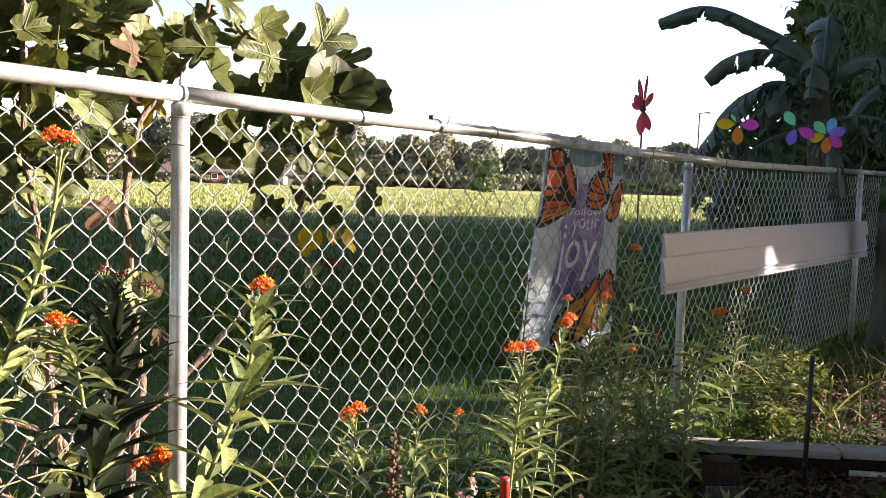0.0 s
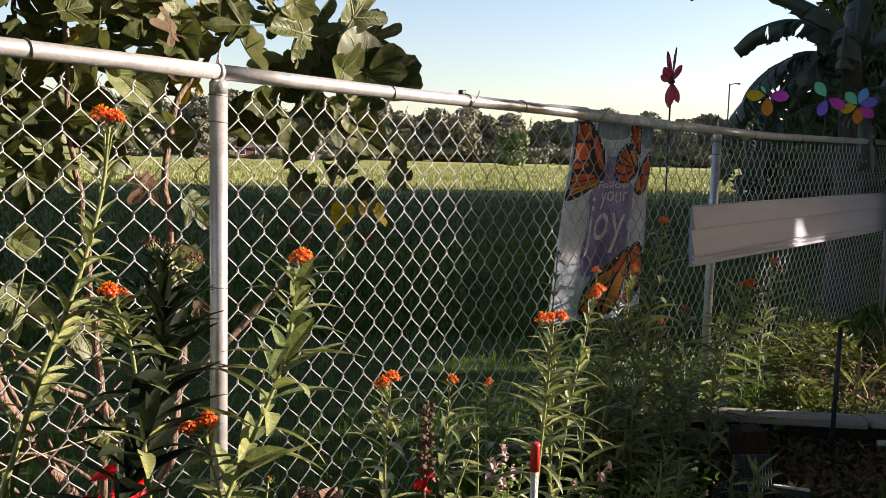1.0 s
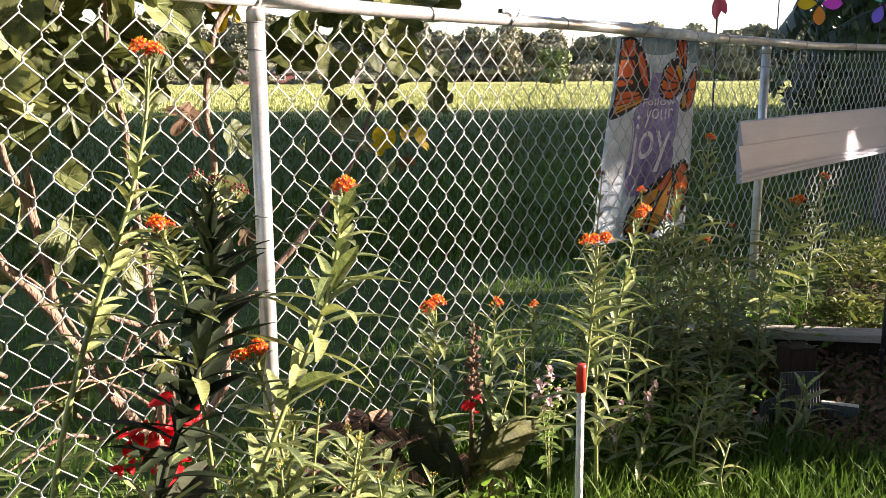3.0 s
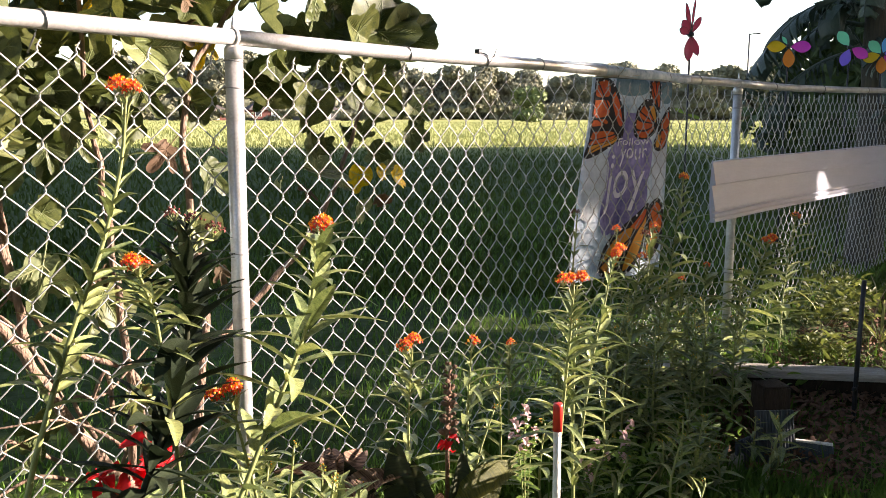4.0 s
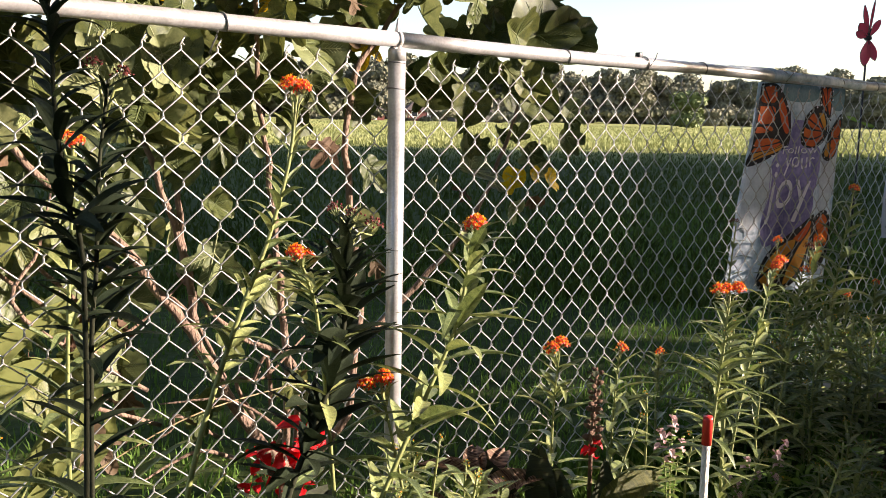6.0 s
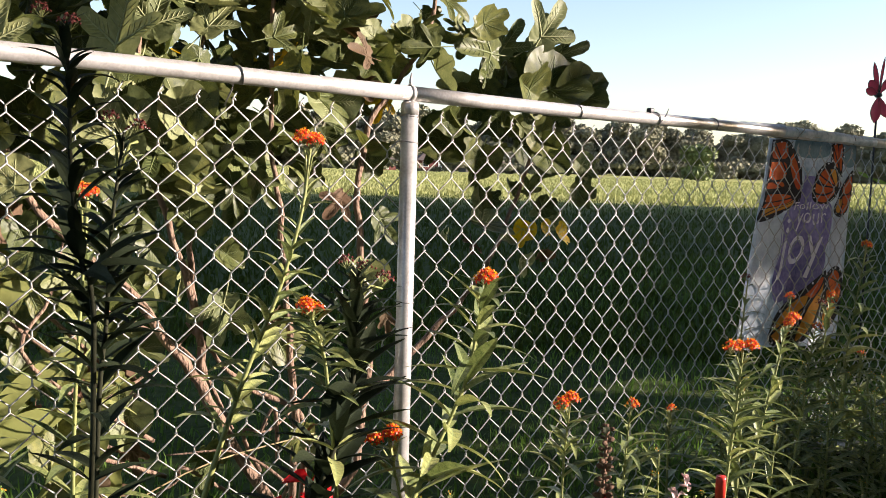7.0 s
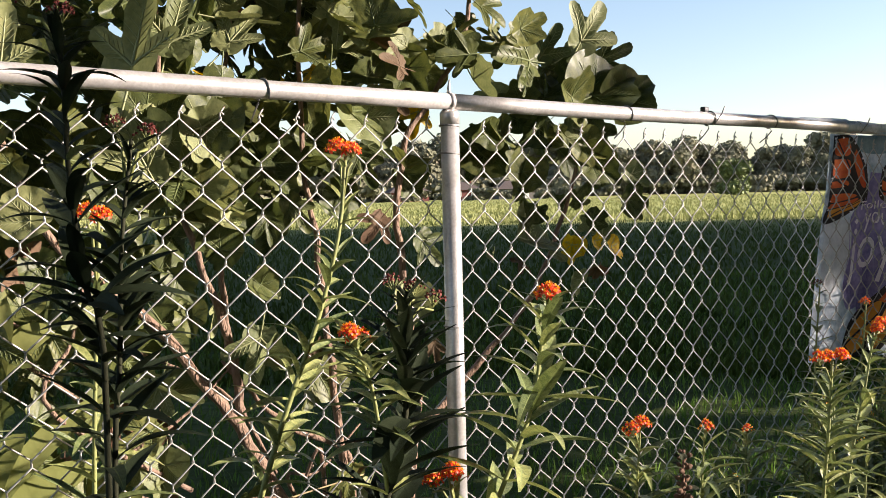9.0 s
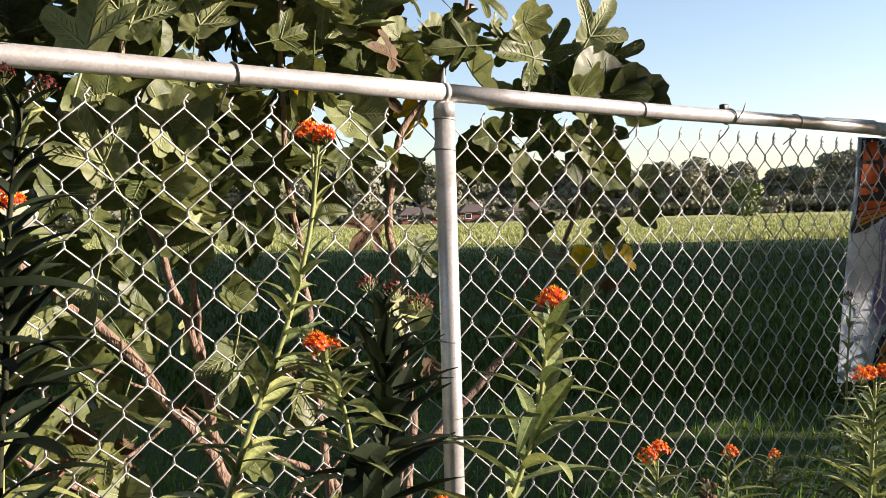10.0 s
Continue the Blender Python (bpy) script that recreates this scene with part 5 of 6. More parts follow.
def canna(loc, label, stalk, leaves, blooms, seed):
    r = random.Random(seed)
    t = thing("canna", loc, label, "canna plant")
    if stalk:
        part("stalk", tube("stalk", [(0, 0, 0), (0.005, 0, stalk * 0.5), (0.012, 0, stalk)], [0.010, 0.008, 0.005], 8), SEEDHEAD, t)
    for z, a, ln, dry, up in leaves:
        out = Vector((math.cos(a), math.sin(a), up))
        lab = "dried brown striped leaf" if dry else ""
        part("leaf", (DRY if dry else CURLED)[r.randrange(3)], DRYLEAF if dry else CANNALEAF, t, lab, m=aim((0, 0, z), out, (-0.3 * math.cos(a), -0.4, 1), ln))
    for dx, dy, z, s in blooms:
        verts, faces = [], []
        for k in range(5):
            g = broad_leaf(6, r.uniform(0.35, 0.6), r.uniform(0.8, 2.2), r.uniform(0.2, 0.7), 0.14)
            m = aim((dx + r.uniform(-0.008, 0.008), dy, z + r.uniform(-0.008, 0.008)), (math.cos(k * 1.3 + r.uniform(-0.5, 0.5)), math.sin(k * 1.3) * 0.8, r.uniform(-0.9, 0.8)), (r.gauss(0, 0.4), -0.6, r.gauss(0.4, 0.4)), s * r.uniform(0.7, 1.25))
            o = len(verts)
            verts += [m @ Vector(v) for v in g[0]]
            faces += [tuple(q + o for q in f) for f in g[1]]
        part("bloom", mesh("bloom", verts, faces), REDPETAL, t, "scarlet soft petals")
    return t


canna((-0.45, -0.26, 0), "canna with scarlet blooms beside the fence post", 0.42,
      [(0.10, 2.2, 0.30, False, 1.2), (0.14, 0.4, 0.26, False, 1.4), (0.12, 4.0, 0.28, True, 0.5)],
      [(-0.057, -0.02, 0.437, 0.036), (-0.062, -0.02, 0.387, 0.026), (-0.002, -0.03, 0.437, 0.048), (0.008, -0.03, 0.397, 0.052), (0.028, -0.01, 0.362, 0.048), (0.048, -0.02, 0.412, 0.044), (0.073, 0.00, 0.452, 0.050), (0.083, 0.00, 0.422, 0.042), (0.038, 0.00, 0.342, 0.036)], 3)
canna((0.16, -0.13, 0), "canna with dried brown curled leaves", 0.0,
      [(0.10, 0.2, 0.22, True, 1.1), (0.10, -0.3, 0.22, True, 0.5), (0.08, 2.8, 0.20, True, 0.6), (0.12, 1.2, 0.20, True, 1.6), (0.08, -1.2, 0.18, True, 0.5), (0.10, -0.7, 0.20, True, 0.9), (0.12, 0.7, 0.18, True, 1.3), (0.06, -0.1, 0.23, True, 0.8), (0.13, 2.0, 0.17, True, 1.8), (0.05, 3.6, 0.17, True, 0.3)], [], 5)
bronze_canna = canna((0.37, -0.31, 0), "bronze-leaved canna with a spent flower spike", 0.0,
                     [(0.03, -1.3, 0.20, True, 0.3), (0.02, 4.2, 0.20, True, 0.5), (0.03, 1.2, 0.20, True, 1.0)], [], 8)
AROUND = Vector((0.65, -0.76, 0))
for along_row, z, (side, up), facing, ln, me, mat, lab in (
    (-0.09, 0.02, (-0.12, 1.0), (-0.76, -0.65, 0.15), 0.22, FLATLEAF, CANNALEAF, "dark upright blade"),
    (-0.13, 0.02, (-0.55, 0.8), (-0.7, -0.6, 0.4), 0.22, FLATLEAF, CANNALEAF, "dark upright blade"),
    (0.01, 0.10, (0.85, 0.62), (0.0, -0.75, 0.75), 0.23, ARCHLEAF, OLIVELEAF, "ribbed olive arching leaf"),
    (0.0, 0.05, (0.9, 0.50), (0.0, -0.9, 0.45), 0.20, ARCHLEAF, TANLEAF, "tan papery dead leaf"),
    (-0.02, 0.05, (-0.35, 0.9), (-0.76, -0.65, 0.1), 0.16, FLATLEAF, DRYLEAF, "dried brown striped leaf"),
    (0.02, 0.10, (0.35, 0.9), (-0.2, -0.9, 0.3), 0.13, FLATLEAF, TANLEAF, "dried brown striped leaf"),
    (-0.01, 0.0, (-0.2, 1.0), (-0.76, -0.65, 0.2), 0.13, FLATLEAF, TANLEAF, "tan papery dead leaf"),
    (0.02, 0.0, (0.25, 1.0), (-0.76, -0.65, 0.2), 0.12, FLATLEAF, TANLEAF, "tan papery dead leaf"),
    (-0.10, 0.0, (-0.5, 0.5), (-0.5, -0.5, 0.6), 0.13, ARCHLEAF, TANLEAF, "tan papery dead leaf"),
):
    part("leaf", me, mat, bronze_canna, lab, m=aim(AROUND * along_row + Vector((0, 0, z)), AROUND * side + Vector((0, 0, up)), facing, ln))


def seed_spike(loc, height):
    r = random.Random(2)
    t = thing("flower_spike", loc, "brown seed spike with a few scarlet flowers", "flower spike")
    part("stalk", tube("stalk", [(0, 0, 0), (-0.004, 0, height * 0.6), (0.006, 0, height)], [0.006, 0.005, 0.003], 7), SEEDHEAD, t)
    for i in range(34):
        z = height * (0.58 + 0.42 * i / 34)
        a = i * 2.4
        s = 0.016 * (1.15 - 0.5 * i / 34)
        out = Vector((math.cos(a), math.sin(a), 0.5))
        part("seed_pod", SEEDPOD, None, t, m=aim(Vector((0.004, 0, z)) + out * 0.004, out, (0, 0, 1), s * r.uniform(0.55, 1.2), r.uniform(0.7, 1.2)))
        if i % 3 == 0:
            part("husk", FLATLEAF, TANLEAF, t, "papery tan husk", m=aim(Vector((0.004, 0, z)), out + Vector((0, 0, r.uniform(-0.8, 0.6))), (0, -0.5, 1), r.uniform(0.018, 0.034), 1.6))
    for i in range(6):
        a, z = i * 1.3, height * (0.50 + 0.02 * i)
        g = broad_leaf(5, 0.7, 1.4, 0.4, 0.1)
        part("flower", mesh("flower", *g), REDPETAL, t, "scarlet drooping flower", m=aim((0, 0, z), (math.cos(a), math.sin(a), 0.2), (0, -0.5, 1), 0.032))


SEEDPOD = mesh("seed_pod", *tube_geo([(0, 0, 0), (0, 0.5, 0.05), (0, 1.0, 0), (0, 1.3, -0.1)], [0.15, 0.45, 0.40, 0.05], 7), [SEEDHEAD])
seed_spike((0.405, -0.30, 0), 0.455)


def sage(loc, seed, tips):
    """A small leafy herb with thin stalks of pink lipped flowers."""
    r = random.Random(seed)
    t = thing("sage_plant", loc, "small sage with salmon-pink flowers on thin stalks", "sage plant", "pink sage along the bed")
    for dx, dy, h in tips:
        tip = Vector((dx, dy, h))
        pts = curve_points([(0, 0, 0), (dx * 0.4, dy * 0.4, h * 0.6), tip], 9)
        part("stalk", tube("stalk", pts, [0.0022 - 0.00014 * i for i in range(9)], 5), MILKSTEM, t)
        for k in range(5):
            p = pts[2 + k]
            for s in (0, math.pi):
                a = k * 1.57 + s
                part("leaf", SAGELEAF, None, t, m=aim(p, (math.cos(a), math.sin(a), 0.3), (0, 0, 1), r.uniform(0.025, 0.045)))
        for k in range(7):
            p = pts[6].lerp(tip, k / 6)
            a = k * 2.1
            m = aim(p, (math.cos(a), math.sin(a) - 0.3, r.uniform(-0.3, 0.2)), (0, -0.3, 1), r.uniform(0.017, 0.027))
            part("flower" if k % 2 else "bud", SAGEFLOWER if k % 2 else SAGEBUD, None, t, m=m)
    return t


SAGELEAF = mesh("sage_leaf", *lance_leaf(0.1, 0.5, 0.55, 5), [FRESH])
_f = [broad_leaf(4, 0.8, 1.5, 0.3, 0.1), ([Vector(v) * 0.7 + Vector((0, 0, 0.25)) for v in broad_leaf(4, 0.5, 0.5, 0.5, 0.0)[0]], broad_leaf(4, 0.5, 0.5, 0.5, 0.0)[1]), tube_geo([(0, -0.5, 0), (0, 0, 0), (0, 0.3, 0.1)], [0.08, 0.13, 0.2], 6)]
SAGEFLOWER = mesh("sage_flower", *join_geo(_f), [PINK])
SAGEBUD = mesh("sage_bud", *tube_geo([(0, 0, 0), (0, 0.3, 0), (0, 0.6, 0.05)], [0.12, 0.2, 0.05], 5), [FRESH])
sage((0.53, -0.45, 0), 1, ((0.0, 0.01, 0.355), (-0.02, 0.0, 0.28), (0.03, 0.0, 0.29), (-0.065, 0.0, 0.335)))
sage((0.84, -0.47, 0), 2, ((-0.055, 0.0, 0.125), (-0.106, 0.0, 0.16), (0.02, 0.02, 0.17), (-0.08, -0.02, 0.11), (0.05, 0.0, 0.13)))
sage((1.04, -0.46, 0), 3, ((-0.03, 0.0, 0.13), (0.03, 0.02, 0.17), (-0.05, 0.0, 0.16), (-0.07, -0.01, 0.10)))


# low leafy weeds, and the sunlit weeds at the right-hand bed
def weeds(name, rng, spots, count, size, height, mat, label):
    verts, faces = [], []
    lv, lf = lance_leaf(0.12, 0.7, 0.42, 4)
    lv = np.array(lv)
    for (cx, cy, rx, ry, hh) in spots:
        for _ in range(count):
            a, d = rng.uniform(0, 6.28), math.sqrt(rng.uniform(0, 1))
            x, y = cx + rx * d * math.cos(a), cy + ry * d * math.sin(a)
            z = hh * height * (1 - 0.6 * d * d) * rng.uniform(0.15, 1.0)
            b = rng.uniform(0, 6.28)
            m = np.array(aim((x, y, z), (math.cos(b), math.sin(b), rng.uniform(0.0, 1.3)), (rng.normal(0, 0.7), rng.normal(0, 0.7), 0.8), size * rng.uniform(0.5, 1.3)))
            o = len(verts)
            verts += (lv @ m[:3, :3].T + m[:3, 3]).tolist()
            faces += [tuple(q + o for q in f) for f in lf]
    return stuff(name, (verts, faces), mat, label, "weeds")


rw = np.random.default_rng(12)
weeds("bed_weeds", rw, [(3.22, -0.30, 0.22, 0.2, 0.95), (3.50, -0.28, 0.28, 0.2, 0.75), (3.85, -0.2, 0.25, 0.12, 0.45), (2.75, -0.45, 0.16, 0.12, 0.3)], 330, 0.048, 0.42, WEED, "sunlit yellow-green weeds crowding the bed below the panel")
weeds("low_weeds", rw, [(0.02, -0.42, 0.16, 0.12, 0.5), (0.30, -0.44, 0.18, 0.10, 0.35), (0.95, -0.5, 0.25, 0.12, 0.4), (1.35, -0.5, 0.3, 0.15, 0.5), (-0.15, -0.55, 0.15, 0.1, 0.6), (2.0, -0.4, 0.3, 0.2, 0.7)], 130, 0.04, 0.30, FRESH, "small fresh green weeds at the foot of the flowers")


def strap_plant(loc, seed, count, length, label, mat, lean=0.5, kinds=None):
    """A tuft of long arching strap leaves."""
    r = random.Random(seed)
    t = thing("strap_leaved_lily", loc, label, "lily plant", "strap-leaved tufts")
    for i in range(count):
        a = i * 2.4 + r.uniform(-0.3, 0.3)
        out = Vector((math.cos(a) * lean, math.sin(a) * lean, r.uniform(0.7, 1.2)))
        part("leaf", (kinds or STRAPS)[i % 3], mat, t, m=aim((0.01 * math.cos(a), 0.01 * math.sin(a), 0), out, (-math.cos(a), -math.sin(a), 0.7), length * r.uniform(0.6, 1.1)))
    return t


STRAPS = [mesh("strap_leaf", *lance_leaf(0.25, d, w, 10), [STRAP]) for d, w in ((1.0, 0.055), (1.5, 0.06), (0.6, 0.05))]
BROADSTRAPS = [mesh("strap_leaf", *lance_leaf(0.2, d, w, 10), [STRAP]) for d, w in ((0.9, 0.125), (1.4, 0.145), (0.6, 0.11))]
strap_plant((-0.978, -0.36, 0), 1, 16, 0.62, "arching strap-leaved lily at the fence's foot", None, 0.45)
strap_plant((-0.794, -0.22, 0), 2, 12, 0.55, "arching strap-leaved lily at the fence's foot", None, 0.5)
long_lily = thing("strap_leaved_lily", (-1.0, 0.2, 0), "broad strap-leaved lily with long sunlit leaves behind the fence", "lily plant", "strap-leaved tufts")
for foot, tip, wide in (
    ((-0.93, 0.16, 0.43), (-0.71, 0.13, 0.56), 0.061), ((-0.92, 0.16, 0.48), (-0.69, 0.13, 0.68), 0.045), ((-0.89, 0.16, 0.65), (-0.85, 0.13, 0.87), 0.049),
    ((-0.92, 0.16, 0.59), (-0.89, 0.13, 0.79), 0.049), ((-0.89, 0.16, 0.52), (-0.83, 0.13, 0.63), 0.037), ((-0.90, 0.16, 0.71), (-0.77, 0.13, 0.81), 0.049),
    ((-0.68, 0.16, 0.36), (-0.63, 0.13, 0.50), 0.024), ((-0.75, 0.16, 0.37), (-0.69, 0.13, 0.49), 0.029), ((-0.61, 0.16, 0.35), (-0.62, 0.13, 0.43), 0.023),
):
    # each leaf runs down to the plant's foot, then arches up to its tip
    root = Vector((0.04 * foot[0], 0.02, 0))
    line = curve_points([root, (Vector(foot) - Vector((-1.0, 0.2, 0))) * 0.9 + root * 0.1, Vector(foot).lerp(Vector(tip), 0.5) - Vector((-1.0, 0.2, -0.02)), Vector(tip) - Vector((-1.0, 0.2, 0))], 22)
    verts, faces = [], []
    for k, p in enumerate(line):
        d = (line[min(k + 1, 21)] - line[max(k - 1, 0)]).normalized()
        side = d.cross(Vector((-0.35, -0.92, 0.2))).normalized()
        w = wide * min(1.0, 0.35 + k / 9) * (1.0 if k < 15 else 1.0 - ((k - 15) / 6.2) ** 2)
        verts += [p + side * w * q + Vector((0, -0.2 * w * abs(q), 0)) for q in (-0.5, -0.25, 0, 0.25, 0.5)]
    faces = [(5 * k + q, 5 * k + q + 1, 5 * k + q + 6, 5 * k + q + 5) for k in range(21) for q in range(4)]
    part("leaf", mesh("strap_leaf", verts, faces), LONGSTRAP, long_lily)
strap_plant((-0.68, 0.3, 0), 6, 7, 0.52, "broad strap-leaved lily behind the fence wires", None, 0.6, BROADSTRAPS)
strap_plant((3.28, -0.55, 0), 3, 12, 0.34, "yellowing strap-leaved tuft beside the timber edging", None, 0.8)
strap_plant((2.795, -0.75, 0), 4, 6, 0.22, "yellowing strap-leaved tuft beside the timber edging", None, 0.8)


# ---- timber edging, mulch, stakes and ribbed tray ----
def timber_edge():
    a, b = Vector((1.79, 0.04, 0)), Vector((3.02, -1.86, 0))
    d = (b - a)
    ang = math.degrees(math.atan2(d.y, d.x))
    t = thing("timber_edging", a, "weathered grey timber boards edging a raised bed", "garden edging")
    t.matrix_basis = pose(*a, 0, 0, ang)
    for i, (x0, x1, z) in enumerate(((0.0, 1.02, 0.0), (1.03, 2.36, 0.004))):
        v, f = box_geo((x0, -0.055, 0.078 + z), (x1, 0.055, 0.108 + z), 0.006)
        v = [Vector((p.x, p.y + 0.006 * math.sin(5 * p.x), p.z + 0.004 * math.sin(7 * p.x + i))) for p in v]
        part("board", mesh("board", v, f, smooth=False), TIMBER, t)
    # the dark sleeper paints in the shaded gap under the boards
    part("sleeper", mesh("sleeper", *box_geo((0.1, 0.0, -0.03), (2.3, 0.08, 0.076), 0.008), smooth=False), DARKWOOD, t, "sleeper coloured dark for the shade under the boards")
    part("metal_strip", mesh("strip", *box_geo((1.05, -0.075, 0.028), (2.2, -0.060, 0.046), 0.002), smooth=False), PAINT, t, "pale flaking strip along the board")


timber_edge()


def mulch(rng):
    n = 7000
    v, f = [], []
    for _ in range(n):
        x, y = rng.uniform(1.30, 2.6), rng.uniform(-1.02, -0.35)
        if rng.random() < 0.48:
            x, y = rng.uniform(2.6, 5.2), rng.uniform(-1.0, -0.2)
        m = aim((x, y, rng.uniform(0.0, 0.03)), (rng.normal(), rng.normal(), rng.normal(0, 0.5)), (rng.normal(0, 0.7), rng.normal(0, 0.7), 1), rng.uniform(0.012, 0.040))
        g = [(-0.16, 0, 0), (0.16, 0.05, 0.03), (0.2, 0.8, 0.08), (-0.05, 1.0, 0.0), (-0.2, 0.6, 0.06)]
        o = len(v)
        v += [m @ Vector(p) for p in g]
        f.append((o, o + 1, o + 2, o + 3, o + 4))
    return stuff("leaf_mulch", (v, f), MULCH, "brown dead leaves and bark chips on the soil", "mulch")


mulch(np.random.default_rng(3))
n = 80
v, f = blades(rg, rg.uniform(2.6, 5.0, n), rg.uniform(-1.1, -0.25, n), np.zeros(n), 0.22, 0.008, 1.6)
stuff("dry_grass", (v, f), STRAW, "pale dry grass stalks over the mulch", "grass")


def marker_stake():
    t = thing("marker_stake", (0.25, -0.72, 0), "white-painted wooden stake with a red cap", "garden stake")
    part("shaft", tube("shaft", [(0, 0, -0.02), (0.002, 0, 0.17), (0.0, 0, 0.43)], [0.0085, 0.0082, 0.0080], 12), PAINT, t)
    part("cap", mesh("cap", *join_geo([tube_geo([(0, 0, 0.422), (0, 0, 0.474), (0, 0, 0.480), (0, 0, 0.478), (0, 0, 0.46)], [0.0100, 0.0100, 0.0094, 0.0068, 0.006], 14)])), REDPL, t, "red plastic tube cap")


marker_stake()


def dark_stake():
    t = thing("metal_stake", (2.051, -0.789, 0), "thin dark metal garden stake standing in the mulch", "garden stake")
    part("rod", tube("rod", [(0, 0, -0.03), (0.006, 0, 0.25), (0.016, 0, 0.49)], 0.0085, 10), DARKM, t)
    part("step", mesh("step", *box_geo((-0.022, -0.006, 0.10), (0.006, 0.006, 0.112), 0.002)), DARKM, t)


dark_stake()


def short_post():
    t = thing("timber_post", (1.51, -0.635, 0), "short dark square timber post beside the mulch", "garden post")
    t.matrix_basis = pose(1.648, -0.640, 0, 0, 0, -40)
    part("shaft", mesh("shaft", *box_geo((-0.046, -0.046, -0.03), (0.046, 0.046, 0.18), 0.004), smooth=False), DARKWOOD, t)
    part("top", mesh("top", *box_geo((-0.044, -0.044, 0.1805), (0.044, 0.044, 0.188), 0.003), smooth=False), DARKWOOD, t, "weathered end grain")


def ribbed_panel():
    """Two low plates of grey ribbed plastic, folded against the short post, with a pale rim."""
    t = thing("ribbed_panel", (1.40, -0.70, 0), "folded panel of grey ribbed plastic standing in the mulch", "garden panel")
    for a, b, h0, h1, lean in (((0.0, 0.0), (0.145, -0.058), 0.165, 0.145, -6), ((-0.085, 0.03), (0.0, 0.002), 0.085, 0.095, -4), ((0.150, -0.062), (0.185, -0.165), 0.050, 0.042, -5)):
        d = Vector((b[0] - a[0], b[1] - a[1], 0))
        m = pose(a[0], a[1], 0, lean, 0, math.degrees(math.atan2(d.y, d.x)))
        w = d.length
        sheet = part("sheet", mesh("sheet", [(x, y, z) for y in (0.0, 0.004) for x, z in ((0, -0.02), (w, -0.02), (w, h1), (0, h0))], [(0, 1, 2, 3), (7, 6, 5, 4), (0, 4, 5, 1), (1, 5, 6, 2), (2, 6, 7, 3), (3, 7, 4, 0)], smooth=False), RIBBED, t, m=m)
        n = int(w / 0.0125)
        for i in range(n + 1):
            x = w * i / n
            part("rib", mesh("rib", *box_geo((x - 0.0022, -0.006, -0.02), (x + 0.0022, 0.0, h0 + (h1 - h0) * i / n), 0.001), smooth=False), RIBBED, sheet)
    part("rim", mesh("rim", *box_geo((0.0, -0.007, 0.046), (0.108, 0.008, 0.053), 0.002), smooth=False), PAINT, t, "pale worn rim", m=pose(0.150, -0.062, 0, 0, 0, -71))


def pale_stone():
    t = thing("stone", (1.325, -0.665, 0), "pale rough stone lying beside the ribbed panel", "stone")
    v, f = box_geo((-0.022, -0.018, -0.02), (0.022, 0.018, 0.045), 0.010)
    part("lump", mesh("lump", [p + 0.006 * noise.noise_vector(p * 40) for p in v], f), TIMBER, t)


short_post()
ribbed_panel()
pale_stone()
# bent dry stalks lying over the grass
for i, pts in enumerate((((0.62, -0.62, 0.01), (0.85, -0.60, 0.06), (1.10, -0.56, 0.09)), ((0.95, -0.66, 0.01), (1.10, -0.62, 0.03), (1.24, -0.60, 0.05)), ((1.20, -0.80, 0.01), (1.35, -0.76, 0.05), (1.62, -0.66, 0.10)), ((-0.7, 0.12, 0.30), (-0.45, 0.10, 0.40), (-0.15, 0.12, 0.42)))):
    b = Vector(pts[0])
    tagged(new("dry_stalk", mesh("dry_stalk", *tube_geo([p for p in curve_points(pts, 10)], 0.0018, 6), [STRAW])), "bent pale dry plant stalk among the grass", "dry stalk", "dry stalks in the bed")


# ---- vinyl siding panel on the fence ----
def siding_panel():
    t = thing("siding_panel", (2.405, -0.075, 0.605), "strip of off-white vinyl siding fixed along the fence", "siding panel")
    prof = [(0.004, 0.0), (-0.014, 0.001), (-0.018, 0.005), (-0.017, 0.017), (-0.008, 0.019), (-0.008, 0.024), (-0.016, 0.026), (-0.016, 0.037), (-0.004, 0.040), (-0.004, 0.048), (-0.015, 0.050), (-0.016, 0.054), (0.002, 0.148), (0.004, 0.156), (-0.013, 0.158), (-0.014, 0.163), (0.003, 0.254), (-0.002, 0.258), (0.008, 0.260), (0.012, 0.160), (0.012, 0.08)]
    n = 16
    verts, faces = [], []
    for i in range(n + 1):
        x = 3.50 * i / n
        dz = 0.004 * math.sin(x * 1.1) + 0.0025 * x
        for y, z in prof:
            verts.append((x, y + 0.006 * math.sin(x * 2.1 + 1), z + dz))
    m = len(prof)
    for i in range(n):
        for k in range(m):
            j = (k + 1) % m
            faces.append((i * m + k, (i + 1) * m + k, (i + 1) * m + j, i * m + j))
    faces += [tuple(range(m - 1, -1, -1)), tuple(n * m + k for k in range(m))]
    part("plank", mesh("plank", verts, faces, smooth=False), VINYL, t)
    for x in (0.06, 0.42, 1.7, 3.44):
        part("tie_wire", tube("tie_wire", [(x, -0.012, 0.262), (x - 0.01, 0.03, 0.275), (x - 0.03, 0.07, 0.30)], 0.0016, 5), DULL, t)


siding_panel()


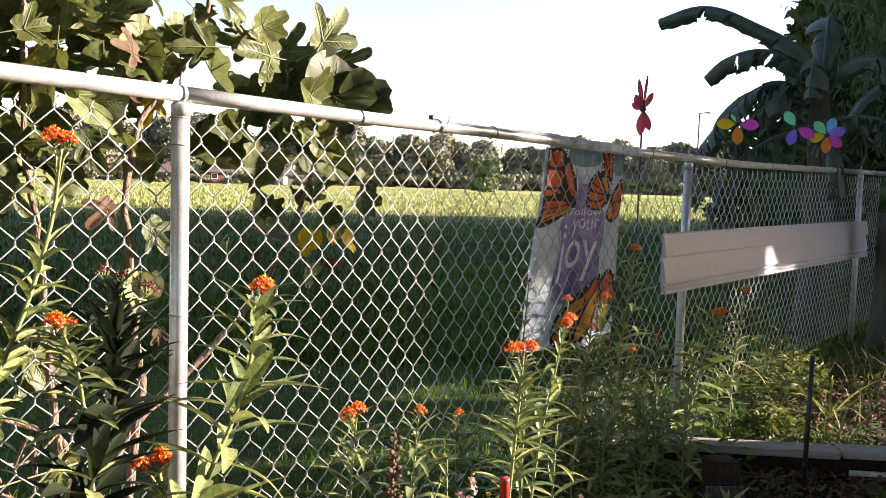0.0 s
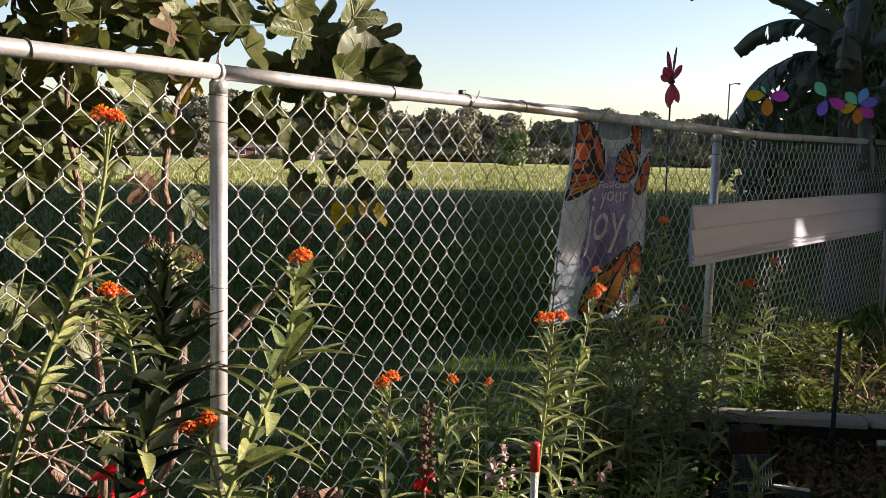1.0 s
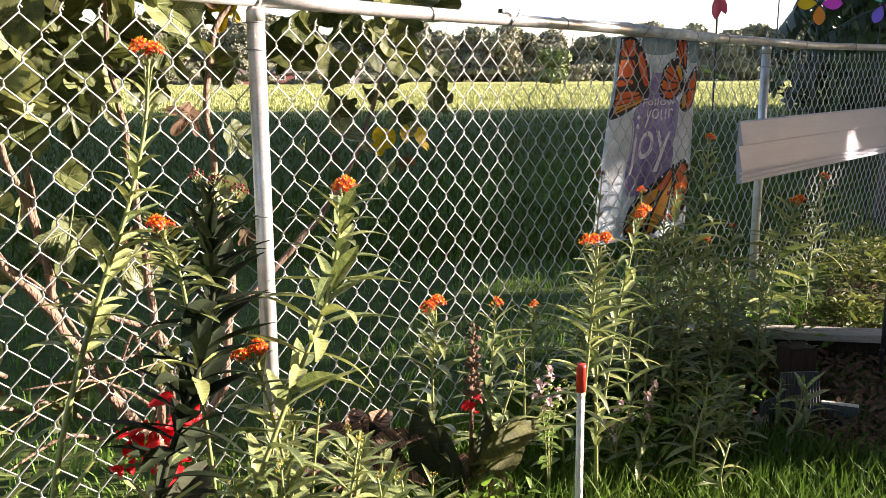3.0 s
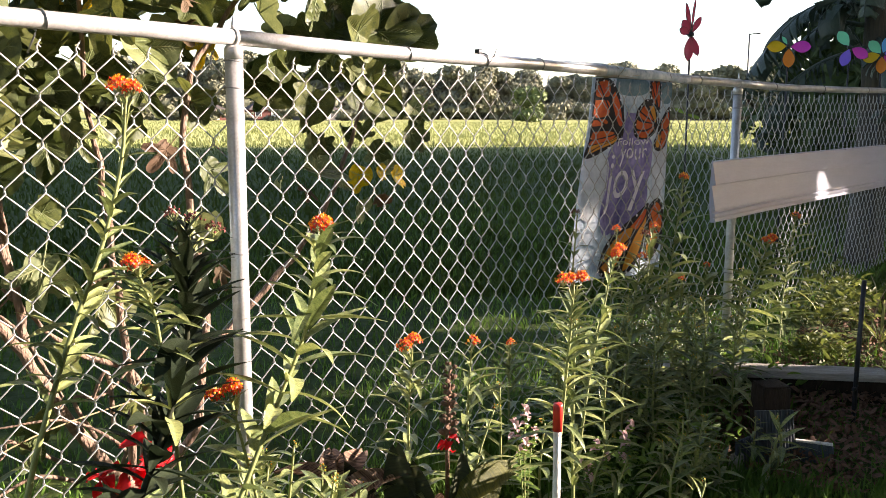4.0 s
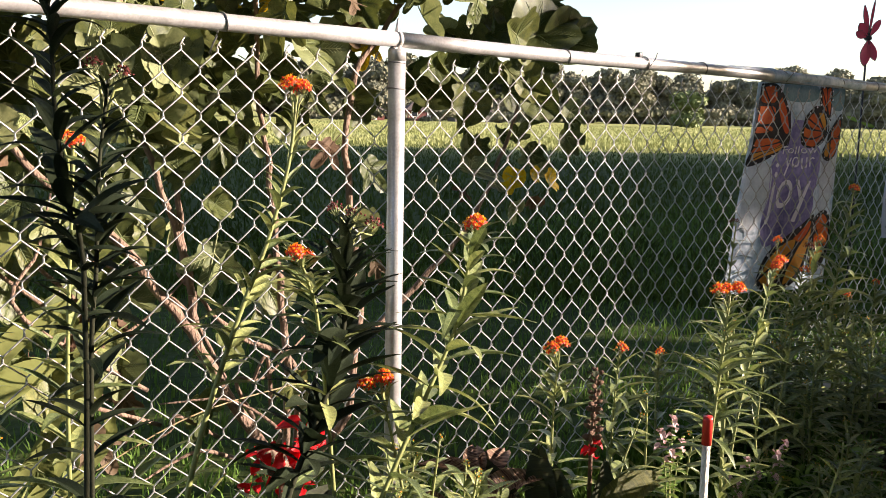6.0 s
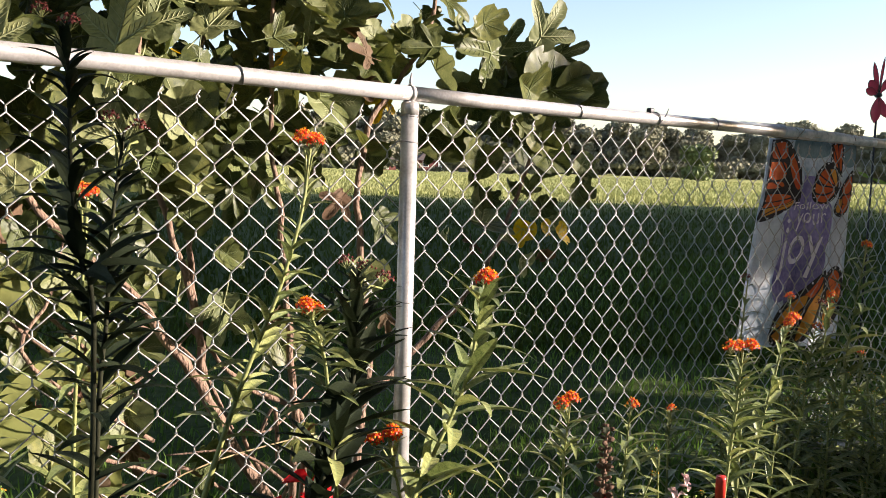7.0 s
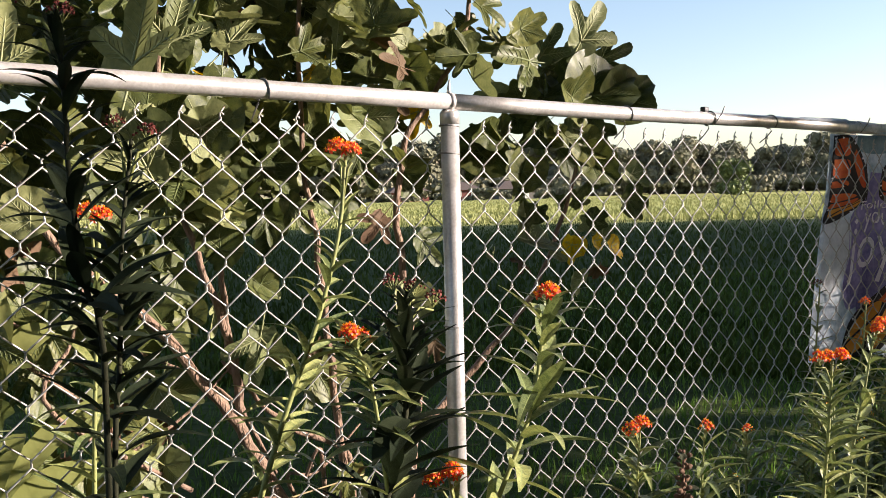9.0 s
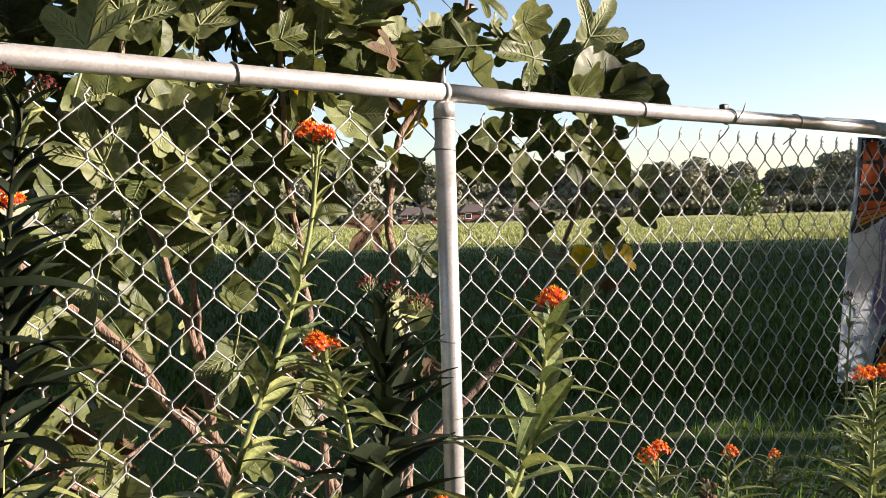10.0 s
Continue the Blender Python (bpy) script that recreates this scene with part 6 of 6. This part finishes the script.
# ---- flag hung over the rail ----
def flag():
    t = thing("garden_flag", (1.58, 0.035, 1.19), "printed cloth flag with orange patches and white lettering", "flag")
    o = Vector((1.58, 0.035, 1.19))
    left = curve_points([(1.625, 0, 1.19), (1.60, 0, 1.0), (1.588, 0, 0.91), (1.556, 0, 0.70), (1.520, 0, 0.45)], 60)
    right = curve_points([(2.24, 0, 1.19), (2.235, 0, 1.0), (2.23, 0, 0.91), (2.225, 0, 0.70), (2.20, 0, 0.42)], 60)

    def at(a, b, off=0.0):
        """A place on the cloth: a across, b down, off towards the garden."""
        u = min(max(b, 0), 1) * 59
        k = min(int(u), 58)
        p = left[k].lerp(left[k + 1], u - k).lerp(right[k].lerp(right[k + 1], u - k), a)
        y = 0.052 + 0.018 * math.sin(6.5 * a + 1.0 * b) * b + 0.010 * math.sin(14 * a + 3 * b) * b
        return Vector((p.x, y - off, p.z)) - o

    na, nb = 24, 36
    verts = [at(i / na, j / nb) for j in range(nb + 1) for i in range(na + 1)] + [at(i / na, j / nb, -0.0025) for j in range(nb + 1) for i in range(na + 1)]
    faces = []
    w, h = na + 1, (na + 1) * (nb + 1)
    for j in range(nb):
        for i in range(na):
            q = j * w + i
            faces += [(q, q + 1, q + w + 1, q + w), (h + q, h + q + w, h + q + w + 1, h + q + 1)]
    part("cloth", mesh("cloth", verts, faces), CLOTH, t)
    # sleeve wrapped over the rail, with a loose fold at one end
    ring = [(0.0200 * math.cos(g), 0.0200 * math.sin(g)) for g in np.linspace(-0.2, 3.9, 12)]
    sv, sf = [], []
    for i in range(25):
        x = 1.60 + 0.66 * i / 24
        for k, (yy, zz) in enumerate(ring):
            sv.append(Vector((x, yy + 0.002 * math.sin(9 * x + k), RAIL_Z + sag(x) + zz + 0.003 * math.sin(21 * x + 2 * k))) - o)
    for i in range(24):
        for k in range(11):
            q = i * 12 + k
            sf.append((q, q + 12, q + 13, q + 1))
    part("sleeve", mesh("sleeve", sv, sf), CLOTH, t, "gathered cloth sleeve over the rail")
    fold = [(1.36, 0.00, 1.2345), (1.48, -0.003, 1.2350), (1.62, 0.0, 1.2365)]
    fv = [Vector(p) - o + Vector((0, s, dz)) for p in curve_points(fold, 9) for s, dz in ((-0.017, -0.011), (0.0, -0.001), (0.017, -0.011))]
    part("loose_corner", mesh("loose_corner", fv, [(3 * i + k, 3 * i + 3 + k, 3 * i + 4 + k, 3 * i + 1 + k) for i in range(8) for k in (0, 1)]), CLOTH, t, "faded frayed strip of cloth along the rail")

    def patch(name, outline, mat, off, steps=10):
        """A printed shape: an outline in cloth coordinates, filled from its middle."""
        ca, cb = sum(p[0] for p in outline) / len(outline), sum(p[1] for p in outline) / len(outline)
        ring = curve_points([(a, b, 0) for a, b in outline + outline[:1]], steps * len(outline))[:-1]
        m, rings = len(ring), 5
        verts = [at(ca, cb, off)]
        for j in range(1, rings + 1):
            verts += [at(ca + (p.x - ca) * j / rings, cb + (p.y - cb) * j / rings, off) for p in ring]
        faces = [(0, 1 + k, 1 + (k + 1) % m) for k in range(m)]
        for j in range(rings - 1):
            for k in range(m):
                q = (k + 1) % m
                faces.append((1 + j * m + k, 1 + (j + 1) * m + k, 1 + (j + 1) * m + q, 1 + j * m + q))
        return part(name, mesh(name, verts, faces), mat, t)

    def line(points, wide, off=0.0095):
        pts = curve_points([(a, b, 0) for a, b in points], 5 * len(points))
        verts, faces = [], []
        for i, p in enumerate(pts):
            d = (pts[min(i + 1, len(pts) - 1)] - pts[max(i - 1, 0)]).normalized()
            nx, ny = -d.y * wide, d.x * wide * 0.66
            verts += [at(p.x - nx, p.y - ny, off), at(p.x + nx, p.y + ny, off)]
        faces = [(2 * i, 2 * i + 1, 2 * i + 3, 2 * i + 2) for i in range(len(pts) - 1)]
        return verts, faces

    def cell(points):
        """Corners given on a plan of the cloth, 380 across and 850 down, as shares of its width and length."""
        return [(x / 380, y / 850) for x, y in points]

    patch("violet_wash", cell([(160, 130), (236, 150), (256, 250), (275, 330), (284, 450), (260, 560), (215, 650), (120, 720), (84, 660), (96, 540), (94, 420), (130, 310), (150, 220)]), PURPLE, 0.003)
    patch("blue_wash", cell([(150, 600), (240, 540), (262, 610), (210, 690), (140, 730)]), INDIGO, 0.0045)
    patch("teal_wash", cell([(100, 0), (240, 0), (250, 50), (180, 66), (105, 52)]), TEAL, 0.0035)
    patch("teal_wash", cell([(300, 0), (372, 0), (374, 84), (330, 90), (302, 50)]), TEAL, 0.0036)
    patch("grey_wash", cell([(12, 420), (90, 440), (100, 560), (60, 660), (14, 640)]), GREYPRINT, 0.0030)
    patch("grey_wash", cell([(300, 380), (368, 400), (370, 560), (330, 640), (296, 540)]), GREYPRINT, 0.0031)
    # each wing: its outline, the corner its veins run from, and the panels between the veins
    wings = (
        ([(6, 4), (58, 2), (92, 34), (118, 84), (134, 144), (130, 200), (112, 268), (66, 336), (20, 366), (-4, 358), (4, 300), (8, 220), (6, 120)], (128, 196),
         (([(12, 16), (52, 10), (66, 40), (58, 60), (14, 58)], ORANGE), ([(12, 72), (60, 72), (70, 96), (62, 122), (14, 124)], ORANGE), ([(12, 138), (58, 134), (64, 152), (12, 160)], ORANGE), ([(84, 42), (108, 84), (124, 150), (112, 158), (90, 110), (76, 66)], ORANGE),
          ([(16, 186), (64, 182), (96, 194), (58, 220), (14, 236)], ORANGE), ([(14, 250), (60, 230), (100, 208), (78, 250), (12, 290)], ORANGE), ([(12, 304), (72, 262), (112, 212), (96, 276), (54, 320), (12, 346)], AMBER))),
        ([(204, 96), (244, 62), (284, 76), (302, 120), (298, 164), (270, 206), (240, 244), (206, 222), (194, 168)], (300, 150),
         (([(210, 110), (238, 84), (262, 110), (280, 140), (236, 134)], ORANGE), ([(204, 130), (232, 142), (282, 150), (240, 172), (206, 164)], ORANGE), ([(208, 176), (240, 182), (284, 160), (262, 196), (240, 228), (214, 212)], ORANGE), ([(258, 84), (280, 86), (292, 122), (290, 142), (268, 106)], AMBER))),
        ([(256, 2), (310, 4), (316, 60), (312, 104), (288, 92), (262, 60)], (300, 98), (([(264, 8), (284, 8), (292, 76), (272, 54)], ORANGE), ([(290, 8), (306, 8), (308, 84), (298, 70)], ORANGE))),
        ([(312, 150), (352, 98), (374, 90), (376, 176), (372, 250), (360, 322), (326, 340), (290, 318), (288, 262), (304, 200)], (310, 168),
         (([(322, 150), (356, 108), (368, 112), (366, 160), (330, 176)], ORANGE), ([(326, 186), (366, 172), (364, 232), (336, 244)], ORANGE), ([(334, 254), (362, 246), (354, 312), (330, 322)], ORANGE), ([(308, 206), (322, 200), (330, 250), (322, 316), (298, 306), (300, 258)], AMBER))),
        ([(96, 820), (120, 750), (180, 690), (246, 640), (282, 636), (276, 720), (236, 800), (180, 846), (120, 846)], (276, 652),
         (([(108, 816), (134, 758), (176, 712), (204, 708), (176, 780), (140, 836)], AMBER), ([(196, 700), (246, 652), (262, 660), (222, 708)], ORANGE), ([(186, 790), (216, 726), (264, 670), (262, 714), (226, 786), (180, 832)], AMBER))),
        ([(288, 640), (344, 622), (372, 660), (372, 760), (330, 820), (286, 790), (278, 700)], (290, 660), (([(298, 660), (338, 636), (358, 664), (310, 690)], ORANGE), ([(300, 700), (360, 676), (362, 734), (312, 740)], ORANGE), ([(298, 750), (356, 748), (326, 802), (300, 784)], AMBER))),
    )
    for index, (outline, root, panels) in enumerate(wings):
        # the upper wings reach further down the cloth
        sx, sy = ((1.12, 1.20), (1.0, 1.25), (1.0, 1.25), (1.0, 1.25), (1.0, 1.0), (1.0, 1.0))[index]
        outline, root, panels = [(x * sx, y * sy) for x, y in outline], (root[0] * sx, root[1] * sy), [([(x * sx, y * sy) for x, y in corners], mat) for corners, mat in panels]
        patch("dark_border", cell(outline), INK, 0.0050)
        for corners, mat in panels:
            patch("orange_panel" if mat is ORANGE else "amber_panel", cell(corners), mat, 0.0070)
        # pale dots along the border
        ring = curve_points([(a, b, 0) for a, b in cell(outline + outline[:1])], 26)
        ca, cb = sum(p.x for p in ring) / 26, sum(p.y for p in ring) / 26
        for p in ring[1::2]:
            a, b = p.x + (ca - p.x) * 0.05, p.y + (cb - p.y) * 0.05
            if 0.01 < a < 0.99 and 0.005 < b < 0.99:
                patch("pale_dot", [(a - 0.010, b), (a, b - 0.005), (a + 0.010, b), (a, b + 0.005)], LETTER, 0.0085, 3)
        ink = [line([(root[0] / 380, root[1] / 850), ((root[0] + x) / 760 + 0.01, (root[1] + y) / 1700 + 0.006), (x / 380, y / 850)], 0.006) for x, y in outline[::3]]
        part("vein_print", mesh("vein_print", *join_geo(ink)), INK, t, "thin dark veins over the orange patches")
    # the lettering: three lines, the last one large
    for word, a0, b0, tall, slant, narrow in (("Follow", 0.315, 0.430, 0.150, 0.05, 0.74), ("your", 0.37, 0.535, 0.150, 0.05, 0.82), ("joy", 0.24, 0.705, 0.25, 0.10, 1.05)):
        c = bpy.data.curves.new(word, "FONT")
        c.body, c.size, c.resolution_u = word, 1.0, 3
        tmp = bpy.data.objects.new("lettering", c)
        scene.collection.objects.link(tmp)
        bpy.context.view_layer.update()
        me = bpy.data.meshes.new_from_object(tmp.evaluated_get(bpy.context.evaluated_depsgraph_get()))
        bpy.data.objects.remove(tmp)
        for vt in me.vertices:
            x, y = vt.co.x, vt.co.y
            vt.co = at(a0 + (x * narrow + y * slant) * tall * 1.18, b0 - y * tall + 0.006 * math.sin(7 * x), 0.0098)
        me.materials.clear()
        part("lettering", me, LETTER, t, "white printed word on the cloth")
    patch("white_dot", [(0.27, 0.515), (0.29, 0.502), (0.31, 0.515), (0.29, 0.528)], LETTER, 0.0098, 4)


flag()


# ---- spinning garden flowers on stakes ----
def petal_geo(length, width):
    """A teardrop petal along +y: narrow at the hub, round at the tip, slightly cupped."""
    verts, faces, n = [], [], 10
    for i in range(n + 1):
        t = i / n
        w = width * 0.50 * max(0.0, math.sin(math.pi * min(1.0, 0.03 + 0.97 * t) ** 1.25)) ** 0.75
        for k in (-1, -0.5, 0, 0.5, 1):
            verts.append(Vector((w * k, t, 0.10 * abs(k) * w + 0.06 * t * t)) * length)
    for i in range(n):
        for k in range(4):
            o = i * 5 + k
            faces.append((o, o + 1, o + 6, o + 5))
    return verts, faces


def solid(colour, name):
    return material(name, colour, 0.4, 0, 0.12, 12, 0.02, translucent=0.35)


SPIN = {k: solid(c, k + "_nylon") for k, c in (("gold", (0.72, 0.44, 0.03)), ("tangerine", (0.78, 0.24, 0.03)), ("magenta", (0.72, 0.08, 0.50)), ("violet", (0.26, 0.17, 0.72)), ("sky", (0.18, 0.48, 0.85)), ("mint", (0.20, 0.66, 0.40)), ("crimson", (0.52, 0.07, 0.11)))}


def spinner(loc, top, face, petals, label, stake_lean=0.0, leaves=False):
    """petals: (angle, length, width, colour) round the hub."""
    t = thing("garden_spinner", loc, label, "garden spinner", "garden spinners")
    part("stake", tube("stake", [(0, 0, -0.02), (stake_lean * 0.5, 0, top * 0.5), (stake_lean, 0, top)], 0.0055, 8), DARKM, t)
    hub = Vector((stake_lean, 0, top))
    f = Vector(face).normalized()
    rt_ = Vector((0, 0, 1)).cross(f).normalized()
    part("hub", tube("hub", [hub - f * 0.01, hub + f * 0.025], [0.016, 0.012], 12), DARKM, t)
    for ang, ln, wd, col in petals:
        w = radians(ang)
        d = rt_ * math.sin(w) + Vector((0, 0, 1)) * math.cos(w)
        p = part("petal", mesh("petal", *petal_geo(ln, wd)), SPIN[col], t, col + " nylon petal", m=aim(hub + d * 0.012 + f * 0.01, d, f + d * 0.1))
        rim = [(wd * 0.50 * max(0.0, math.sin(math.pi * min(1.0, 0.03 + 0.97 * q) ** 1.25)) ** 0.75 * ln, q * ln, 0.06 * q * q * ln) for q in [k / 12 for k in range(13)]]
        part("wire_edge", tube("wire_edge", rim + [(-x, y, z) for x, y, z in rim[-2::-1]], 0.0018, 5), DARKM, p)
    if leaves:
        for s in (-1, 1):
            part("leaf", mesh("leaf", *petal_geo(0.09, 0.22)), FRESH, t, "green plastic leaf", m=aim((0, 0, top - 0.45), rt_ * s + Vector((0, 0, -0.3 if s > 0 else 0.4)), f))
    return t


FACE = (-0.87, -0.48, -0.05)
spinner((3.70, 0.68, 0), 1.51, (-0.55, -0.80, -0.1), ((188, 0.14, 0.42, "crimson"), (160, 0.115, 0.40, "crimson"), (30, 0.10, 0.36, "crimson"), (-38, 0.085, 0.62, "crimson"), (-70, 0.07, 0.6, "crimson"), (-14, 0.165, 0.16, "crimson"), (4, 0.19, 0.07, "crimson")), "crimson petal spinner on a thin stake past the fence", 0.0, True)
spinner((4.15, 0.283, 0), 1.450, FACE, ((270, 0.112, 0.60, "gold"), (178, 0.112, 0.60, "tangerine"), (92, 0.112, 0.60, "magenta"), (325, 0.06, 0.40, "mint")), "flower spinner with gold, orange and magenta petals")
spinner((4.80, 0.14, 0), 1.475, FACE, ((322, 0.112, 0.60, "mint"), (200, 0.112, 0.60, "violet"), (120, 0.112, 0.60, "magenta")), "flower spinner with green, violet and magenta petals")
spinner((5.20, 0.058, 0), 1.447, FACE, ((315, 0.112, 0.60, "mint"), (20, 0.112, 0.60, "sky"), (72, 0.112, 0.60, "violet"), (128, 0.112, 0.60, "magenta"), (182, 0.112, 0.60, "tangerine"), (255, 0.112, 0.60, "gold")), "flower spinner with six petals in rainbow colours")


# ---- banana plant and the dark tree beside it ----
def paddle_leaf(points, width, droop=0.5, torn=0.0, seed=0):
    """A long paddle leaf along a curved midrib; its two halves hang from the rib and tear along the side ribs."""
    r = random.Random(seed)
    n = 34
    spine = curve_points(points, n + 1)
    verts, faces = [], []
    for s in (-1, 1):
        i = 0
        while i < n:
            end = min(n, i + (r.choice((1, 1, 1, 2)) if r.random() < torn else r.choice((6, 9, 12))))
            hang, short = droop + r.uniform(-0.3, 0.5) * (1.0 if torn else 0.3), r.uniform(0.6, 1.0) if torn else 1.0
            o = len(verts)
            for j in range(i, end + 1):
                t = j / n
                w = width * short * (min(1.0, t / 0.16) ** 0.6) * (1.0 if t < 0.8 else 1.0 - 0.30 * ((t - 0.8) / 0.2) ** 2)
                d = (spine[min(j + 1, n)] - spine[max(j - 1, 0)]).normalized()
                side = d.cross(Vector((0, 0, 1))).normalized() * s
                up = side.cross(d) * s
                lean = 0.30 + (0.12 * (j - i) / max(1, end - i) if torn else 0)
                slip = 0.035 if j == i and torn else (-0.035 if j == end and torn else 0.0)
                for k in range(5):
                    q = k / 4
                    verts.append(spine[j] + side * (w * q * math.cos(hang * q)) - up * (w * q * math.sin(hang * q)) + d * (w * q * lean + slip * q) + up * 0.006 * math.sin(j * 2.0) * q)
            for j in range(end - i):
                for k in range(4):
                    a = o + j * 5 + k
                    faces.append((a, a + 1, a + 6, a + 5))
            i = end
    rib = tube_geo(spine, [0.020 * (1 - 0.024 * k) for k in range(n + 1)], 6)
    return join_geo([(verts, faces), rib])


def banana():
    base = Vector((5.62, 0.22, -0.02))
    t = thing("banana_plant", base, "banana plant with broad torn dark green leaves", "banana plant")
    for dx, dy, h, rad in ((0, 0, 1.95, 0.105), (-0.10, -0.52, 0.95, 0.10), (0.55, 0.10, 1.4, 0.10)):
        pts = curve_points([(dx, dy, 0), (dx + 0.04, dy, h * 0.5), (dx, dy + 0.02, h)], 10)
        part("stem", tube("stem", pts, [rad * (1.1 - 0.5 * i / 9) * (1 + 0.05 * math.sin(3 * i)) for i in range(10)], 14), BANSTEM, t)
    for i, (pts, width, droop, torn) in enumerate((
        ([(5.60, 0.42, 1.94), (5.52, 0.60, 2.13), (5.50, 0.86, 2.28), (5.50, 1.14, 2.42), (5.50, 1.36, 2.455), (5.50, 1.64, 2.39)], 0.115, 1.30, 0.15),
        ([(5.58, 0.46, 1.85), (5.48, 0.62, 2.02), (5.45, 0.76, 2.085), (5.45, 0.92, 2.09), (5.45, 1.10, 2.03), (5.45, 1.23, 1.92)], 0.15, 1.30, 0.8),
        ([(5.58, 0.44, 1.80), (5.48, 0.62, 1.86), (5.42, 0.84, 1.80), (5.38, 1.02, 1.62), (5.36, 1.20, 1.38), (5.36, 1.24, 1.20)], 0.24, 0.65, 1.0),
        ([(5.58, 0.46, 1.76), (5.44, 0.58, 1.84), (5.40, 0.60, 1.86), (5.38, 0.60, 1.80), (5.36, 0.58, 1.62)], 0.17, 0.5, 0.5),
        ([(5.60, 0.42, 1.80), (5.48, 0.44, 1.98), (5.38, 0.42, 2.00), (5.28, 0.40, 1.88), (5.24, 0.40, 1.72)], 0.15, 0.8, 0.35),
        ([(5.64, 0.40, 1.82), (5.66, 0.22, 2.02), (5.68, -0.05, 1.98), (5.70, -0.30, 1.78), (5.72, -0.45, 1.50)], 0.18, 0.7, 0.5),
        ([(5.66, 0.42, 1.90), (5.95, 0.50, 2.30), (6.35, 0.60, 2.45), (6.8, 0.70, 2.30), (7.0, 0.75, 2.0)], 0.20, 0.6, 0.3),
        ([(5.62, 0.50, 1.70), (5.60, 0.75, 1.72), (5.62, 1.00, 1.52), (5.65, 1.15, 1.25), (5.66, 1.20, 1.00)], 0.18, 1.0, 1.0),
        ([(5.60, 0.45, 1.55), (5.50, 0.72, 1.45), (5.45, 0.95, 1.28), (5.42, 1.08, 1.05), (5.42, 1.10, 0.85)], 0.17, 1.1, 1.0),
        ([(5.60, 0.40, 1.60), (5.40, 0.30, 1.50), (5.25, 0.20, 1.30), (5.20, 0.15, 1.05)], 0.17, 0.9, 0.7),
        ([(5.64, 0.35, 1.60), (5.62, 0.05, 1.60), (5.60, -0.25, 1.40), (5.60, -0.40, 1.10)], 0.18, 0.8, 0.7),
        ([(6.15, 0.52, 1.35), (6.0, 0.75, 1.75), (5.9, 1.0, 1.85), (5.85, 1.25, 1.65), (5.85, 1.35, 1.35)], 0.17, 0.9, 0.5),
        ([(6.15, 0.50, 1.35), (6.1, 0.25, 1.80), (6.05, -0.1, 1.95), (6.0, -0.4, 1.75)], 0.18, 0.8, 0.4),
    )):
        part("leaf", mesh("leaf", *paddle_leaf([Vector(p) - Vector((5.62, 0.42, 0)) for p in pts], width, droop, torn, i)), BANANA, t)
    return t


banana()


def willowy_tree():
    """A dark tree of fine hanging leaves that closes the view beside the banana plant."""
    r = random.Random(17)
    base = Vector((9.3, 0.28, 0))
    t = thing("feathery_tree", base, "dark tree with fine narrow hanging leaves", "tree")
    pieces = [tube_geo(curve_points([(0, 0, 0), (0.1, 0, 1.2), (-0.05, 0.1, 2.4), (0.1, 0.1, 4.2)], 10), [0.13 * (1 - 0.07 * i) for i in range(10)], 9)]
    tips = []
    for i in range(26):
        a, z = i * 2.4, r.uniform(0.8, 3.9)
        e = Vector((math.cos(a) * r.uniform(0.5, 1.35), math.sin(a) * r.uniform(0.5, 1.35), z + r.uniform(0.2, 0.9)))
        pieces.append(tube_geo(curve_points([(0.03, 0.05, z), e * 0.5 + Vector((0, 0, z * 0.5 + 0.2)), e], 6), [0.035, 0.028, 0.02, 0.014, 0.009, 0.005], 5))
        tips.append(e)
    part("trunk", mesh("trunk", *join_geo(pieces)), BARK, t)
    verts, faces = [], []
    for _ in range(6000):
        e = r.choice(tips)
        p = e * r.uniform(0.5, 1.05) + Vector((r.gauss(0, 0.27), r.gauss(0, 0.27), r.gauss(0, 0.36)))
        d = Vector((r.gauss(0, 0.5), r.gauss(0, 0.5), -0.8)).normalized()
        s = d.orthogonal().normalized() * 0.013
        ln = r.uniform(0.09, 0.17)
        o = len(verts)
        verts += [p, p + d * ln * 0.5 + s, p + d * ln, p + d * ln * 0.5 - s]
        faces.append((o, o + 1, o + 2, o + 3))
    part("crown", mesh("crown", verts, faces, smooth=False), FINELEAF, t)


willowy_tree()
g = clump_tree_geo(91, 2.6, 1.7, 2600, 0.13, 0.0)
SHRUB = (mesh("shrub_stem", *g[0]), mesh("shrub_crown", *g[1], smooth=False))
for x, y, s in ((9.8, 1.2, 0.9), (10.6, 0.05, 1.15), (8.3, -1.1, 0.9)):
    tree("dark_shrub", (x, y, 0), SHRUB, BARK, FINELEAF, "dense dark green shrub behind the banana plant", "shrubs behind the banana plant", s, 60 * x)
# two low shrubs stand out of view, added to keep sun off the bed
g = clump_tree_geo(95, 1.28, 0.36, 1900, 0.075, 0.0, 16, 0.6)
HEDGE = (mesh("hedge_stem", *g[0]), mesh("hedge_crown", *g[1], smooth=False))
for x, y, sc in ((3.75, -2.38, 1.15), (3.14, -2.49, 0.92)):
    tree("shade_shrub", (x, y, 0), HEDGE, BARK, FINELEAF, "low dense green shrub added out of view to shade the bed", "shrubs beside the raised bed", sc, 50 * x)
